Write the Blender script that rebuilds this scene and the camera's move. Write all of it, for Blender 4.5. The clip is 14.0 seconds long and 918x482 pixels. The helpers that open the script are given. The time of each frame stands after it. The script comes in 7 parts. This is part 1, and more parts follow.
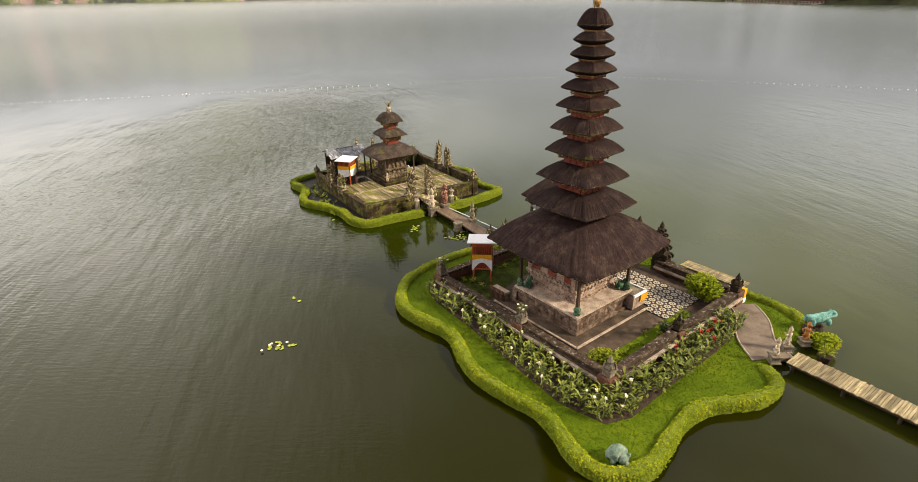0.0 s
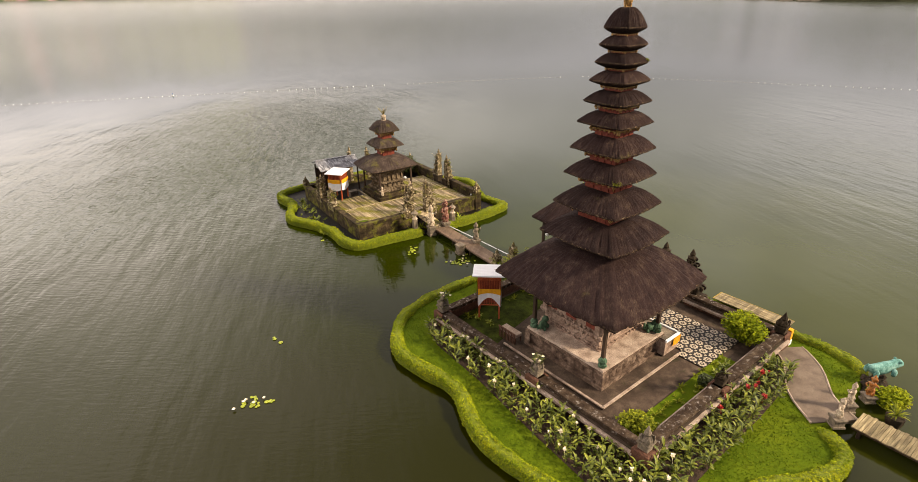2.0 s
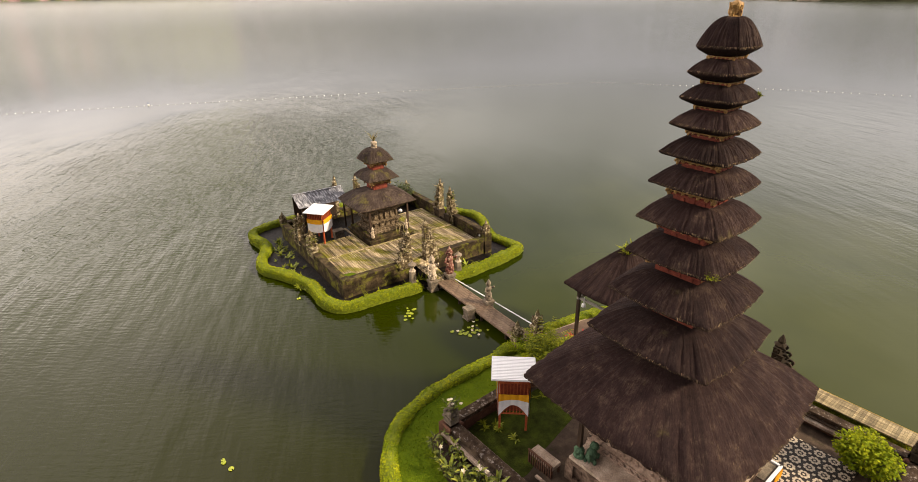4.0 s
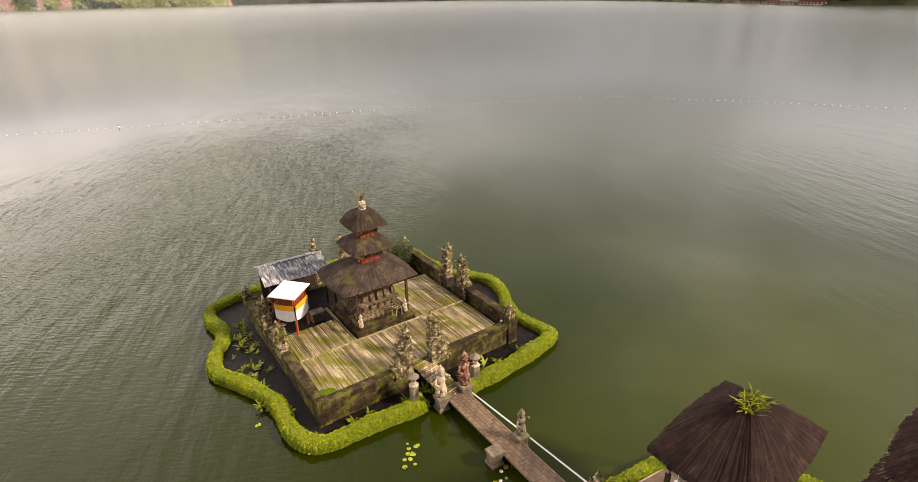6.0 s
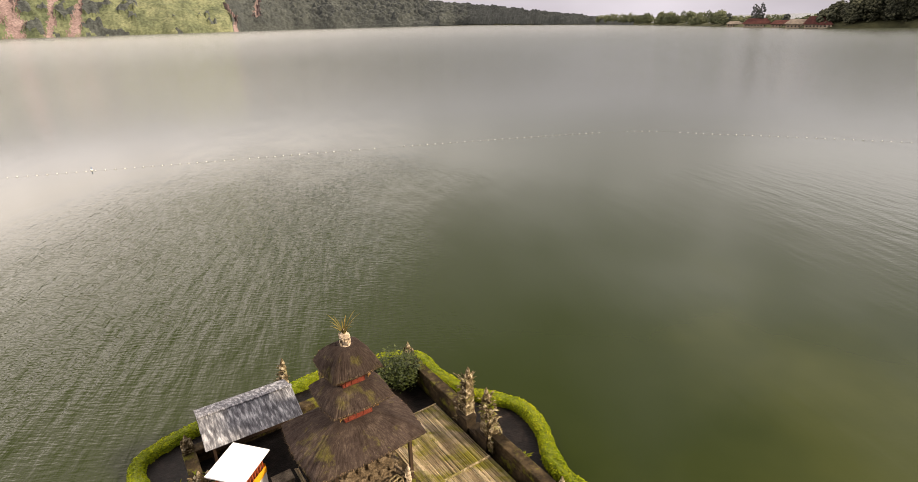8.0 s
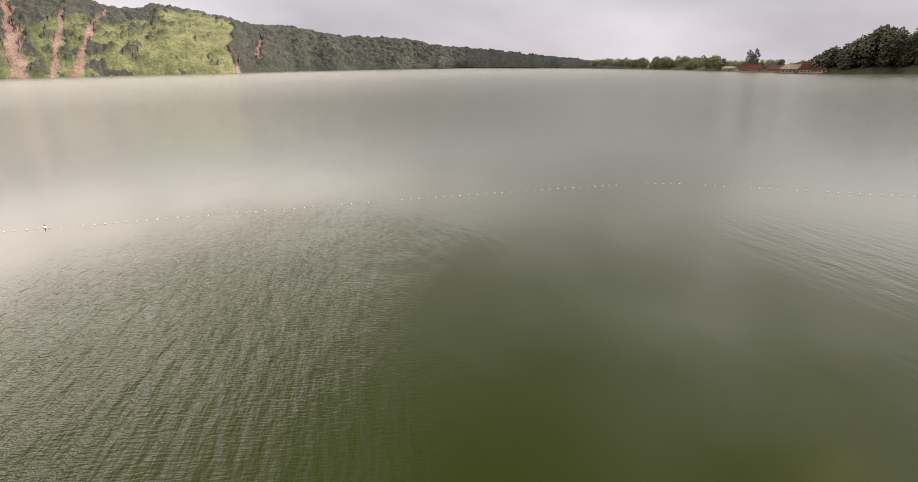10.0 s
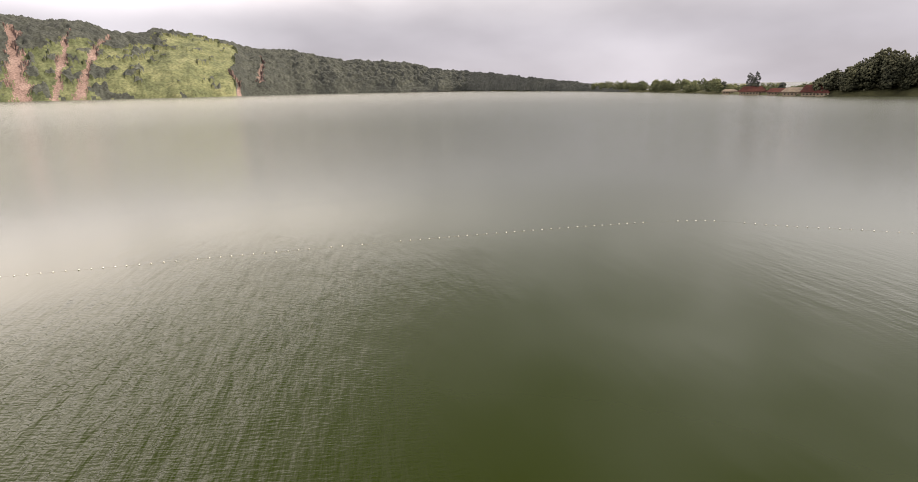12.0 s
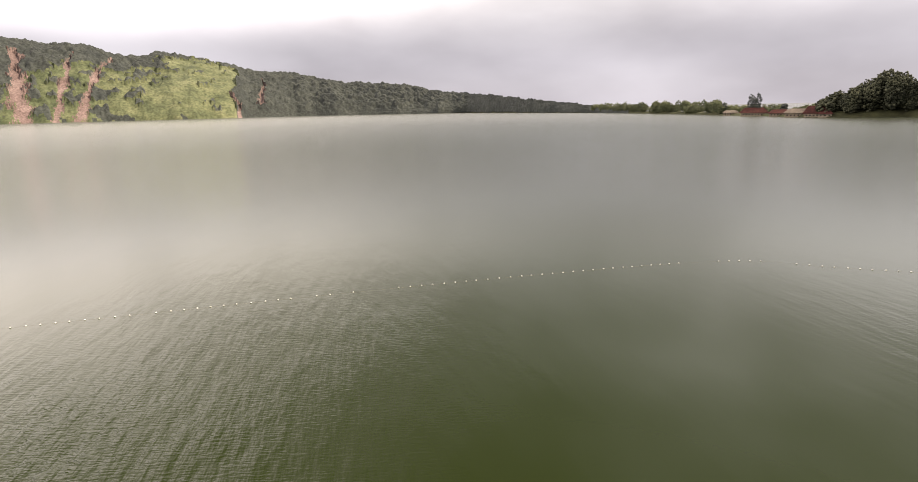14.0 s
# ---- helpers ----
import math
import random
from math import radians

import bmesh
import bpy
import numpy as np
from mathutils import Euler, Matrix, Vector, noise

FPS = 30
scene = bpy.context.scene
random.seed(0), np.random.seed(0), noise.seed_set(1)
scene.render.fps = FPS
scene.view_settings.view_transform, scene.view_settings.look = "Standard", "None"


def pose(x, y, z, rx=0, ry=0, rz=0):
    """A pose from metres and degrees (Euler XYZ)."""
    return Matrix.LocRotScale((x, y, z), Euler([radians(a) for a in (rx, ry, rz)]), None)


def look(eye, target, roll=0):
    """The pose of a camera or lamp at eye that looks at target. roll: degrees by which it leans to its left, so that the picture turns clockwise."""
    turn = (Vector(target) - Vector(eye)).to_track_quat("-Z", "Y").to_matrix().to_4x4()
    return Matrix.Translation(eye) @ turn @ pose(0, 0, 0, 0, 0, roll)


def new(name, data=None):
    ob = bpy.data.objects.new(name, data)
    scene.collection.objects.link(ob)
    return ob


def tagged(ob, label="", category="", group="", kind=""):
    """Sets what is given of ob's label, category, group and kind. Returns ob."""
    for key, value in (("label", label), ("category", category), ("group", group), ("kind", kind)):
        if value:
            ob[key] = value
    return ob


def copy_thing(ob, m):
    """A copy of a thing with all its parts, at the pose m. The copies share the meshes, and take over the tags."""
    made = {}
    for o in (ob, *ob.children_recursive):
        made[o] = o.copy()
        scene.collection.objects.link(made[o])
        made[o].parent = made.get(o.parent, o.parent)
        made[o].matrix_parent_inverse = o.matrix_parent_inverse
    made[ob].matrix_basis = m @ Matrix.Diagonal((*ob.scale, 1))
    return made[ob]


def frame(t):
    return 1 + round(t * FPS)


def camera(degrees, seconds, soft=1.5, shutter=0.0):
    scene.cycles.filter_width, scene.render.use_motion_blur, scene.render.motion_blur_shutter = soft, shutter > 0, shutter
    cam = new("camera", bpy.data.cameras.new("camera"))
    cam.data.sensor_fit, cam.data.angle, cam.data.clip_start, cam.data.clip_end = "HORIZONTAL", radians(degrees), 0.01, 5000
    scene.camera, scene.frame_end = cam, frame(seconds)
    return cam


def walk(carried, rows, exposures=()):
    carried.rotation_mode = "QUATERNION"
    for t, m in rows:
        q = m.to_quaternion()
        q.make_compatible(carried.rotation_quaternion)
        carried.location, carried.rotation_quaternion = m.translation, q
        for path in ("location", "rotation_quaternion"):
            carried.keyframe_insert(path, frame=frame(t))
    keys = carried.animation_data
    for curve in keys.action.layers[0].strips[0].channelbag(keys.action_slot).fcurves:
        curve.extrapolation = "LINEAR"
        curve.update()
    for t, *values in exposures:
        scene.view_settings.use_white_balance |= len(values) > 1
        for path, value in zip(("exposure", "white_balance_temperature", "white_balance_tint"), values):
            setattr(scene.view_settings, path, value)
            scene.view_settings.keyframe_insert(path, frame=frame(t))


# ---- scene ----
cam = camera(80.0, 14.0, soft=0.5)
PATH = [
    (0, (1.59, 2.72, 17.05), (0.958, 20.915, 8.763), -0.76),
    (0.5, (1.51, 3.54, 17.05), (0.902, 21.711, 8.713), -0.82),
    (1, (1.40, 4.56, 17.05), (0.830, 22.718, 8.687), -0.83),
    (1.5, (1.27, 5.91, 17.05), (0.717, 24.055, 8.664), -0.81),
    (2, (1.13, 7.27, 17.05), (0.580, 25.423, 8.668), -0.77),
    (4.3, (0.12, 17.20, 17.05), (-0.301, 35.358, 8.670), -0.84),
    (4.5, (0.02, 18.24, 17.05), (-0.402, 36.385, 8.658), -0.89),
    (5, (-0.22, 20.64, 17.08), (-0.637, 38.801, 8.707), -1.00),
    (5.5, (-0.48, 23.17, 17.16), (-0.882, 41.361, 8.869), -1.07),
    (6, (-0.73, 25.62, 17.28), (-1.136, 43.854, 9.068), -1.18),
    (6.5, (-0.99, 28.25, 17.43), (-1.431, 46.519, 9.295), -1.28),
    (7, (-1.22, 30.55, 17.57), (-1.704, 48.868, 9.558), -1.24),
    (7.5, (-1.50, 33.24, 17.69), (-2.029, 51.626, 9.837), -1.32),
    (8, (-1.72, 35.49, 17.77), (-2.246, 54.024, 10.271), -1.53),
    (10.5, (-2.98, 47.86, 17.80), (-3.373, 66.944, 11.815), -1.08),
    (11, (-3.23, 50.34, 17.80), (-3.621, 69.472, 11.987), -1.08),
    (11.5, (-3.48, 52.81, 17.80), (-3.870, 72.003, 12.174), -1.16),
    (12, (-3.73, 55.29, 17.80), (-4.114, 74.528, 12.349), -1.16),
    (12.5, (-3.98, 57.76, 17.80), (-4.362, 77.055, 12.536), -1.18),
    (13, (-4.23, 60.24, 17.80), (-4.609, 79.578, 12.715), -1.17),
    (13.5, (-4.48, 62.71, 17.80), (-4.853, 82.099, 12.893), -1.27),
    (14, (-4.73, 65.19, 17.80), (-5.094, 84.616, 13.064), -1.22),
]
walk(cam, [(t, look(eye, target, roll)) for t, eye, target, roll in PATH],
     exposures=[(0, 0.35, 6600, 5), (0.8, 0.36, 6950, 11), (8, 0.36, 6950, 11), (10.5, 0.31, 6880, 9), (14, 0.29, 6880, 9)])

# ---- world and sun: a bright, hazy overcast sky over the lake ----
world = bpy.data.worlds.new("world")
scene.world = world
world.use_nodes = True
wn, wl = world.node_tree.nodes, world.node_tree.links
wn.clear()
w_out = wn.new("ShaderNodeOutputWorld")
w_mix = wn.new("ShaderNodeMixShader")
w_sky = wn.new("ShaderNodeTexSky")
w_sky.sky_type, w_sky.sun_disc = "NISHITA", False
w_sky.sun_elevation, w_sky.sun_rotation = radians(33), radians(106)
w_bg = wn.new("ShaderNodeBackground")
w_bg.inputs["Strength"].default_value = 0.1
w_cl = wn.new("ShaderNodeBackground")
w_cl.inputs["Strength"].default_value = 0.78
w_tc = wn.new("ShaderNodeTexCoord")
w_map = wn.new("ShaderNodeMapping")
w_map.inputs["Scale"].default_value = (1.6, 1.6, 4.0)
w_map.inputs["Location"].default_value = (0.35, 0.1, 0.2)
w_noise = wn.new("ShaderNodeTexNoise")
w_noise.inputs["Scale"].default_value, w_noise.inputs["Detail"].default_value = 1.5, 5.0
w_noise.inputs["Roughness"].default_value = 0.45
w_ramp = wn.new("ShaderNodeValToRGB")
w_ramp.color_ramp.elements[0].position, w_ramp.color_ramp.elements[0].color = 0.33, (0.54, 0.51, 0.535, 1)
w_ramp.color_ramp.elements[1].position, w_ramp.color_ramp.elements[1].color = 0.68, (0.84, 0.805, 0.83, 1)
wl.new(w_tc.outputs["Generated"], w_map.inputs["Vector"])
wl.new(w_map.outputs[0], w_noise.inputs["Vector"])
wl.new(w_noise.outputs["Fac"], w_ramp.inputs["Fac"])
# low cloud over the lake; higher up it is bright towards the west and the east and heavy and dark overhead
w_sep = wn.new("ShaderNodeSeparateXYZ")
wl.new(w_tc.outputs["Generated"], w_sep.inputs[0])


def w_range(socket, a0, a1, b0, b1):
    r = wn.new("ShaderNodeMapRange")
    r.interpolation_type = "SMOOTHSTEP"
    for key, v in (("From Min", a0), ("From Max", a1), ("To Min", b0), ("To Max", b1)):
        r.inputs[key].default_value = v
    wl.new(socket, r.inputs["Value"])
    return r.outputs[0]


def w_towards(direction, a0, a1, b0, b1):
    d = wn.new("ShaderNodeVectorMath")
    d.operation = "DOT_PRODUCT"
    d.inputs[1].default_value = direction
    wl.new(w_tc.outputs["Generated"], d.inputs[0])
    return w_range(d.outputs["Value"], a0, a1, b0, b1)


def w_math(op, a0, b0):
    n = wn.new("ShaderNodeMath")
    n.operation = op
    for i, v in enumerate((a0, b0)):
        if isinstance(v, float):
            n.inputs[i].default_value = v
        else:
            wl.new(v, n.inputs[i])
    return n.outputs[0]


w_west = w_towards((-0.92, 0.35, 0.05), 0.12, 0.85, 0.2, 4.6)
w_east = w_towards((0.82, 0.40, 0.40), 0.32, 1.0, 0.0, 2.4)
w_high = w_range(w_sep.outputs["Z"], 0.09, 0.27, 0.0, 1.0)
w_heavy = w_range(w_sep.outputs["Z"], 0.16, 0.46, 0.0, -1.0)
# broken edges of the higher clouds
w_map2 = wn.new("ShaderNodeMapping")
w_map2.inputs["Scale"].default_value = (1.5, 1.5, 2.6)
w_map2.inputs["Location"].default_value = (0.9, 0.35, 0.6)
wl.new(w_tc.outputs["Generated"], w_map2.inputs["Vector"])
w_noise2 = wn.new("ShaderNodeTexNoise")
w_noise2.inputs["Scale"].default_value, w_noise2.inputs["Detail"].default_value = 2.2, 5.0
wl.new(w_map2.outputs[0], w_noise2.inputs["Vector"])
w_broken = w_range(w_noise2.outputs["Fac"], 0.36, 0.64, 0.82, 1.16)
w_bank = w_towards((-0.930, -0.3665, 0.0), -0.03, 0.10, 1.0, 1.12)
w_field = w_math("ADD", w_math("MULTIPLY", w_math("MULTIPLY", w_math("ADD", w_west, w_east), w_broken), w_high), w_heavy)
w_mul2 = wn.new("ShaderNodeVectorMath")
w_mul2.operation = "SCALE"
wl.new(w_ramp.outputs["Color"], w_mul2.inputs[0])
wl.new(w_math("MULTIPLY", w_math("ADD", w_field, 1.0), w_bank), w_mul2.inputs["Scale"])
# the low cloud is a little bluer than the high one, and the bright break in the west is warm
w_warm = wn.new("ShaderNodeMix")
w_warm.data_type, w_warm.blend_type = "RGBA", "MULTIPLY"
w_warm.inputs["B"].default_value = (1.03, 0.975, 0.89, 1)
wl.new(w_math("MULTIPLY", w_towards((-0.92, 0.35, 0.05), 0.18, 0.7, 0.0, 1.0), w_high), w_warm.inputs["Factor"])
wl.new(w_mul2.outputs[0], w_warm.inputs["A"])
w_cool = wn.new("ShaderNodeMix")
w_cool.data_type, w_cool.blend_type = "RGBA", "MULTIPLY"
w_cool.inputs["B"].default_value = (0.99, 0.99, 1.10, 1)
wl.new(w_range(w_sep.outputs["Z"], 0.06, 0.22, 1.0, 0.0), w_cool.inputs["Factor"])
wl.new(w_warm.outputs["Result"], w_cool.inputs["A"])
wl.new(w_cool.outputs["Result"], w_cl.inputs["Color"])
wl.new(w_sky.outputs["Color"], w_bg.inputs["Color"])
w_mix.inputs["Fac"].default_value = 0.94
wl.new(w_bg.outputs[0], w_mix.inputs[1])
wl.new(w_cl.outputs[0], w_mix.inputs[2])
wl.new(w_mix.outputs[0], w_out.inputs["Surface"])

sun = new("sun", bpy.data.lights.new("sun", "SUN"))
sun.data.energy, sun.data.angle, sun.data.color = 5.1, radians(6), (1.0, 0.86, 0.67)
sun.matrix_world = look((0, 0, 0), (-0.86, 0.24, -0.58))
scene.view_settings.exposure = 0.35

# ---- mesh and material tools ----
RNG = random.Random(7)


class Builder:
    """Collects vertices and faces of one mesh."""

    def __init__(self):
        self.v, self.f, self.uv = [], [], None

    def add(self, verts, faces):
        n = len(self.v)
        self.v += [tuple(p) for p in verts]
        self.f += [tuple(i + n for i in f) for f in faces]
        return self

    def box(self, x, y, z, sx, sy, sz, rz=0.0, top=1.0, lean=0.0):
        """A block standing on z, its upper face scaled by top, its arrises chamfered."""
        c, s = math.cos(radians(rz)), math.sin(radians(rz))
        ch = min(sx, sy, sz) * 0.08
        rings = []
        for zz, k, e in ((0, 1, ch), (ch, 1, 0), (sz - ch, top, 0), (sz, top, ch)):
            hx, hy = sx / 2 * k - e, sy / 2 * k - e
            r = []
            for a, b in ((-1, -1), (1, -1), (1, 1), (-1, 1)):
                px, py = a * hx + lean * zz, b * hy
                r.append((x + c * px - s * py, y + s * px + c * py, z + zz))
            rings.append(r)
        return self.loft(rings)

    def loft(self, rings, caps=(True, True), closed=True):
        n, m = len(rings[0]), len(self.v)
        for r in rings:
            self.v += [tuple(p) for p in r]
        last = n if closed else n - 1
        for k in range(len(rings) - 1):
            for i in range(last):
                j = (i + 1) % n
                self.f.append((m + k * n + i, m + k * n + j, m + (k + 1) * n + j, m + (k + 1) * n + i))
        if caps[0]:
            self.f.append(tuple(m + i for i in reversed(range(n))))
        if caps[1]:
            self.f.append(tuple(m + (len(rings) - 1) * n + i for i in range(n)))
        return self

    def lathe(self, profile, seg=10, x=0.0, y=0.0, z=0.0, wob=0.0, sx=1.0, sy=1.0, turn=0.0):
        rings = []
        for r, h in profile:
            rings.append([(x + sx * r * (1 + wob * RNG.uniform(-1, 1)) * math.cos(2 * math.pi * i / seg + turn),
                           y + sy * r * (1 + wob * RNG.uniform(-1, 1)) * math.sin(2 * math.pi * i / seg + turn), z + h) for i in range(seg)])
        return self.loft(rings)

    def tube(self, pts, r, seg=6, ends=1.0):
        pts = [Vector(p) for p in pts]
        rings = []
        for i, p in enumerate(pts):
            d = (pts[min(i + 1, len(pts) - 1)] - pts[max(i - 1, 0)]).normalized()
            a = d.cross(Vector((0, 0, 1)))
            a = a.normalized() if a.length > 1e-3 else Vector((1, 0, 0))
            b = d.cross(a)
            rr = r[i] if isinstance(r, (list, tuple)) else r * (1 + (ends - 1) * i / (len(pts) - 1))
            rings.append([p + rr * (math.cos(t) * a + math.sin(t) * b) for t in (2 * math.pi * k / seg for k in range(seg))])
        return self.loft(rings)

    def blob(self, x, y, z, rx, ry, rz, rough=0.12, seg=10, rows=7):
        off = Vector((RNG.uniform(0, 50), RNG.uniform(0, 50), 0))
        rings = []
        for k in range(rows + 1):
            t = math.pi * (0.04 + 0.92 * k / rows)
            ring = []
            for i in range(seg):
                a = 2 * math.pi * i / seg
                d = Vector((math.sin(t) * math.cos(a), math.sin(t) * math.sin(a), -math.cos(t)))
                q = 1 + rough * 2 * noise.noise(d * 2.2 + off)
                ring.append((x + rx * d.x * q, y + ry * d.y * q, z + rz * d.z * q))
            rings.append(ring)
        return self.loft(rings)

    def leaf(self, base, ang, length, width, lift=0.9, droop=0.5):
        """A blade with a folded midrib, that rises and then droops."""
        bx, by, bz = base
        c, s = math.cos(ang), math.sin(ang)
        rows = []
        for t, w in ((0, 0.12), (0.3, 0.85), (0.6, 1.0), (0.85, 0.55), (1.0, 0.04)):
            out = length * t * (1 - 0.25 * lift * (1 - t))
            up = length * (lift * t - droop * t * t)
            hw = width / 2 * w
            px, py = bx + c * out, by + s * out
            rows.append([(px - s * hw, py + c * hw, bz + up + 0.25 * hw), (px, py, bz + up), (px + s * hw, py - c * hw, bz + up + 0.25 * hw)])
        return self.loft(rows, caps=(False, False), closed=False)

    def mesh(self, name, smooth=True):
        me = bpy.data.meshes.new(name)
        me.from_pydata(self.v, [], self.f)
        if self.uv:
            lay = me.uv_layers.new(name="UVMap")
            idx = np.empty(len(me.loops), dtype=np.int32)
            me.loops.foreach_get("vertex_index", idx)
            lay.data.foreach_set("uv", np.array(self.uv, dtype=np.float32)[idx].ravel())
        if smooth:
            me.polygons.foreach_set("use_smooth", [True] * len(me.polygons))
        me.update()
        return me


def part(name, b, material, parent, label="", smooth=False, kind=""):
    """One mesh object under a thing or under a part."""
    me = b if isinstance(b, bpy.types.Mesh) else b.mesh(name, smooth)
    if not me.materials:
        me.materials.append(material)
    ob = new(name, me)
    ob.parent = parent
    return tagged(ob, label=label, kind=kind)


def thing(name, m, label, category, group="", kind=""):
    ob = new(name)
    ob.empty_display_size = 0.3
    ob.matrix_basis = m
    return tagged(ob, label, category, group, kind)


def solid(name, b, material, m, label, category, group="", kind="", smooth=False):
    """A thing of one mesh."""
    me = b if isinstance(b, bpy.types.Mesh) else b.mesh(name, smooth)
    if not me.materials:
        me.materials.append(material)
    ob = new(name, me)
    ob.matrix_basis = m
    return tagged(ob, label, category, group, kind)


def scatter(points, size, seed, stretch=1.6, tilt=0.9):
    """Many small folded leaves at the given points (n x 3); returns a mesh builder."""
    g = np.random.RandomState(seed)
    p = np.asarray(points, float)
    n = len(p)
    a = g.uniform(0, 2 * np.pi, n)
    e = g.uniform(-0.3, tilt, n)
    d = np.stack([np.cos(a) * np.cos(e), np.sin(a) * np.cos(e), np.sin(e)], 1)
    s = np.stack([-np.sin(a), np.cos(a), g.uniform(-0.5, 0.5, n)], 1)
    k = (size * g.uniform(0.6, 1.3, n))[:, None]
    q = np.stack([p - d * k * stretch * 0.5, p + s * k * 0.5, p + d * k * stretch * 0.5, p - s * k * 0.5], 1).reshape(-1, 3)
    b = Builder()
    b.v = [tuple(v) for v in q]
    b.f = [(i, i + 1, i + 2, i + 3) for i in range(0, 4 * n, 4)]
    return b


def smooth_line(ctrl, step=0.35, closed=False):
    """Catmull-Rom through plan points, evenly stepped."""
    P = [Vector((*c, 0.0)) for c in ctrl]
    n = len(P)
    out = []
    for i in range(n if closed else n - 1):
        if closed:
            a, b, c, d = P[i - 1], P[i], P[(i + 1) % n], P[(i + 2) % n]
        else:
            a, b, c, d = P[max(i - 1, 0)], P[i], P[i + 1], P[min(i + 2, n - 1)]
        m = max(2, int((c - b).length / step))
        for k in range(m):
            t = k / m
            out.append(0.5 * ((2 * b) + (c - a) * t + (2 * a - 5 * b + 4 * c - d) * t * t + (3 * b - a - 3 * c + d) * t ** 3))
    if not closed:
        out.append(P[-1])
    return [(p.x, p.y) for p in out]


def mk(name, cols, scale=2.0, fine=30.0, rough=0.8, bump=0.3, coord="Object", stretch=(1, 1, 1), metal=0.0, moss=None, moss_at=0.55, moss_scale=1.4, var=0.0, spec=0.3, dist=0.02, island=0.0, neutral=False, grit=0.8):
    """A weathered surface: base colours over a broad noise, grain over a fine one, moss or stains over a third."""
    if not neutral:
        cols = [(r * 1.06, g_ * 0.96, b_ * 0.80) for r, g_, b_ in cols]
    m = bpy.data.materials.new(name)
    m.use_nodes = True
    N, L = m.node_tree.nodes, m.node_tree.links
    bs = N["Principled BSDF"]
    tc = N.new("ShaderNodeTexCoord")
    mp = N.new("ShaderNodeMapping")
    mp.inputs["Scale"].default_value = stretch
    spot_ = tc.outputs[coord]
    if var:
        at_ = N.new("ShaderNodeVectorMath")
        L.new(tc.outputs[coord], at_.inputs[0])
        L.new(N.new("ShaderNodeObjectInfo").outputs["Location"], at_.inputs[1])
        spot_ = at_.outputs[0]
    L.new(spot_, mp.inputs["Vector"])
    big, fin = N.new("ShaderNodeTexNoise"), N.new("ShaderNodeTexNoise")
    big.inputs["Scale"].default_value, big.inputs["Detail"].default_value, big.inputs["Roughness"].default_value = scale, 6, 0.6
    fin.inputs["Scale"].default_value, fin.inputs["Detail"].default_value = fine, 4
    L.new(mp.outputs[0], big.inputs["Vector"])
    L.new(mp.outputs[0], fin.inputs["Vector"])
    ramp = N.new("ShaderNodeValToRGB")
    el = ramp.color_ramp.elements
    el[0].position, el[0].color = 0.32, (*cols[0], 1)
    el[1].position, el[1].color = 0.68, (*cols[-1], 1)
    if len(cols) > 2:
        mid = ramp.color_ramp.elements.new(0.5)
        mid.color = (*cols[1], 1)
    L.new(big.outputs["Fac"], ramp.inputs["Fac"])
    grain = N.new("ShaderNodeMix")
    grain.data_type, grain.blend_type = "RGBA", "OVERLAY"
    grain.inputs["Factor"].default_value = grit
    L.new(ramp.outputs["Color"], grain.inputs["A"])
    gr = N.new("ShaderNodeValToRGB")
    gr.color_ramp.elements[0].position, gr.color_ramp.elements[0].color = 0.25, (0.2, 0.2, 0.2, 1)
    gr.color_ramp.elements[1].position, gr.color_ramp.elements[1].color = 0.75, (0.8, 0.8, 0.8, 1)
    L.new(fin.outputs["Fac"], gr.inputs["Fac"])
    L.new(gr.outputs["Color"], grain.inputs["B"])
    colour = grain.outputs["Result"]
    if moss:
        mn = N.new("ShaderNodeTexNoise")
        mn.inputs["Scale"].default_value, mn.inputs["Detail"].default_value, mn.inputs["Roughness"].default_value = moss_scale, 8, 0.7
        L.new(spot_ if var else tc.outputs["Object"], mn.inputs["Vector"])
        mr = N.new("ShaderNodeValToRGB")
        mr.color_ramp.elements[0].position, mr.color_ramp.elements[1].position = moss_at, moss_at + 0.12
        L.new(mn.outputs["Fac"], mr.inputs["Fac"])
        mm = N.new("ShaderNodeMix")
        mm.data_type = "RGBA"
        mm.inputs["B"].default_value = (*moss, 1)
        L.new(mr.outputs["Color"], mm.inputs["Factor"])
        L.new(colour, mm.inputs["A"])
        colour = mm.outputs["Result"]
    if var or island:
        hv = N.new("ShaderNodeHueSaturation")
        rg = N.new("ShaderNodeMapRange")
        amount = var or island
        rg.inputs["To Min"].default_value, rg.inputs["To Max"].default_value = 1 - amount, 1 + amount
        if var:
            L.new(N.new("ShaderNodeObjectInfo").outputs["Random"], rg.inputs["Value"])
        else:
            L.new(N.new("ShaderNodeNewGeometry").outputs["Random Per Island"], rg.inputs["Value"])
            hr = N.new("ShaderNodeMapRange")
            hr.inputs["To Min"].default_value, hr.inputs["To Max"].default_value = 0.515, 0.485
            L.new(rg.inputs["Value"].links[0].from_socket, hr.inputs["Value"])
            L.new(hr.outputs[0], hv.inputs["Hue"])
        L.new(rg.outputs[0], hv.inputs["Value"])
        L.new(colour, hv.inputs["Color"])
        colour = hv.outputs["Color"]
    L.new(colour, bs.inputs["Base Color"])
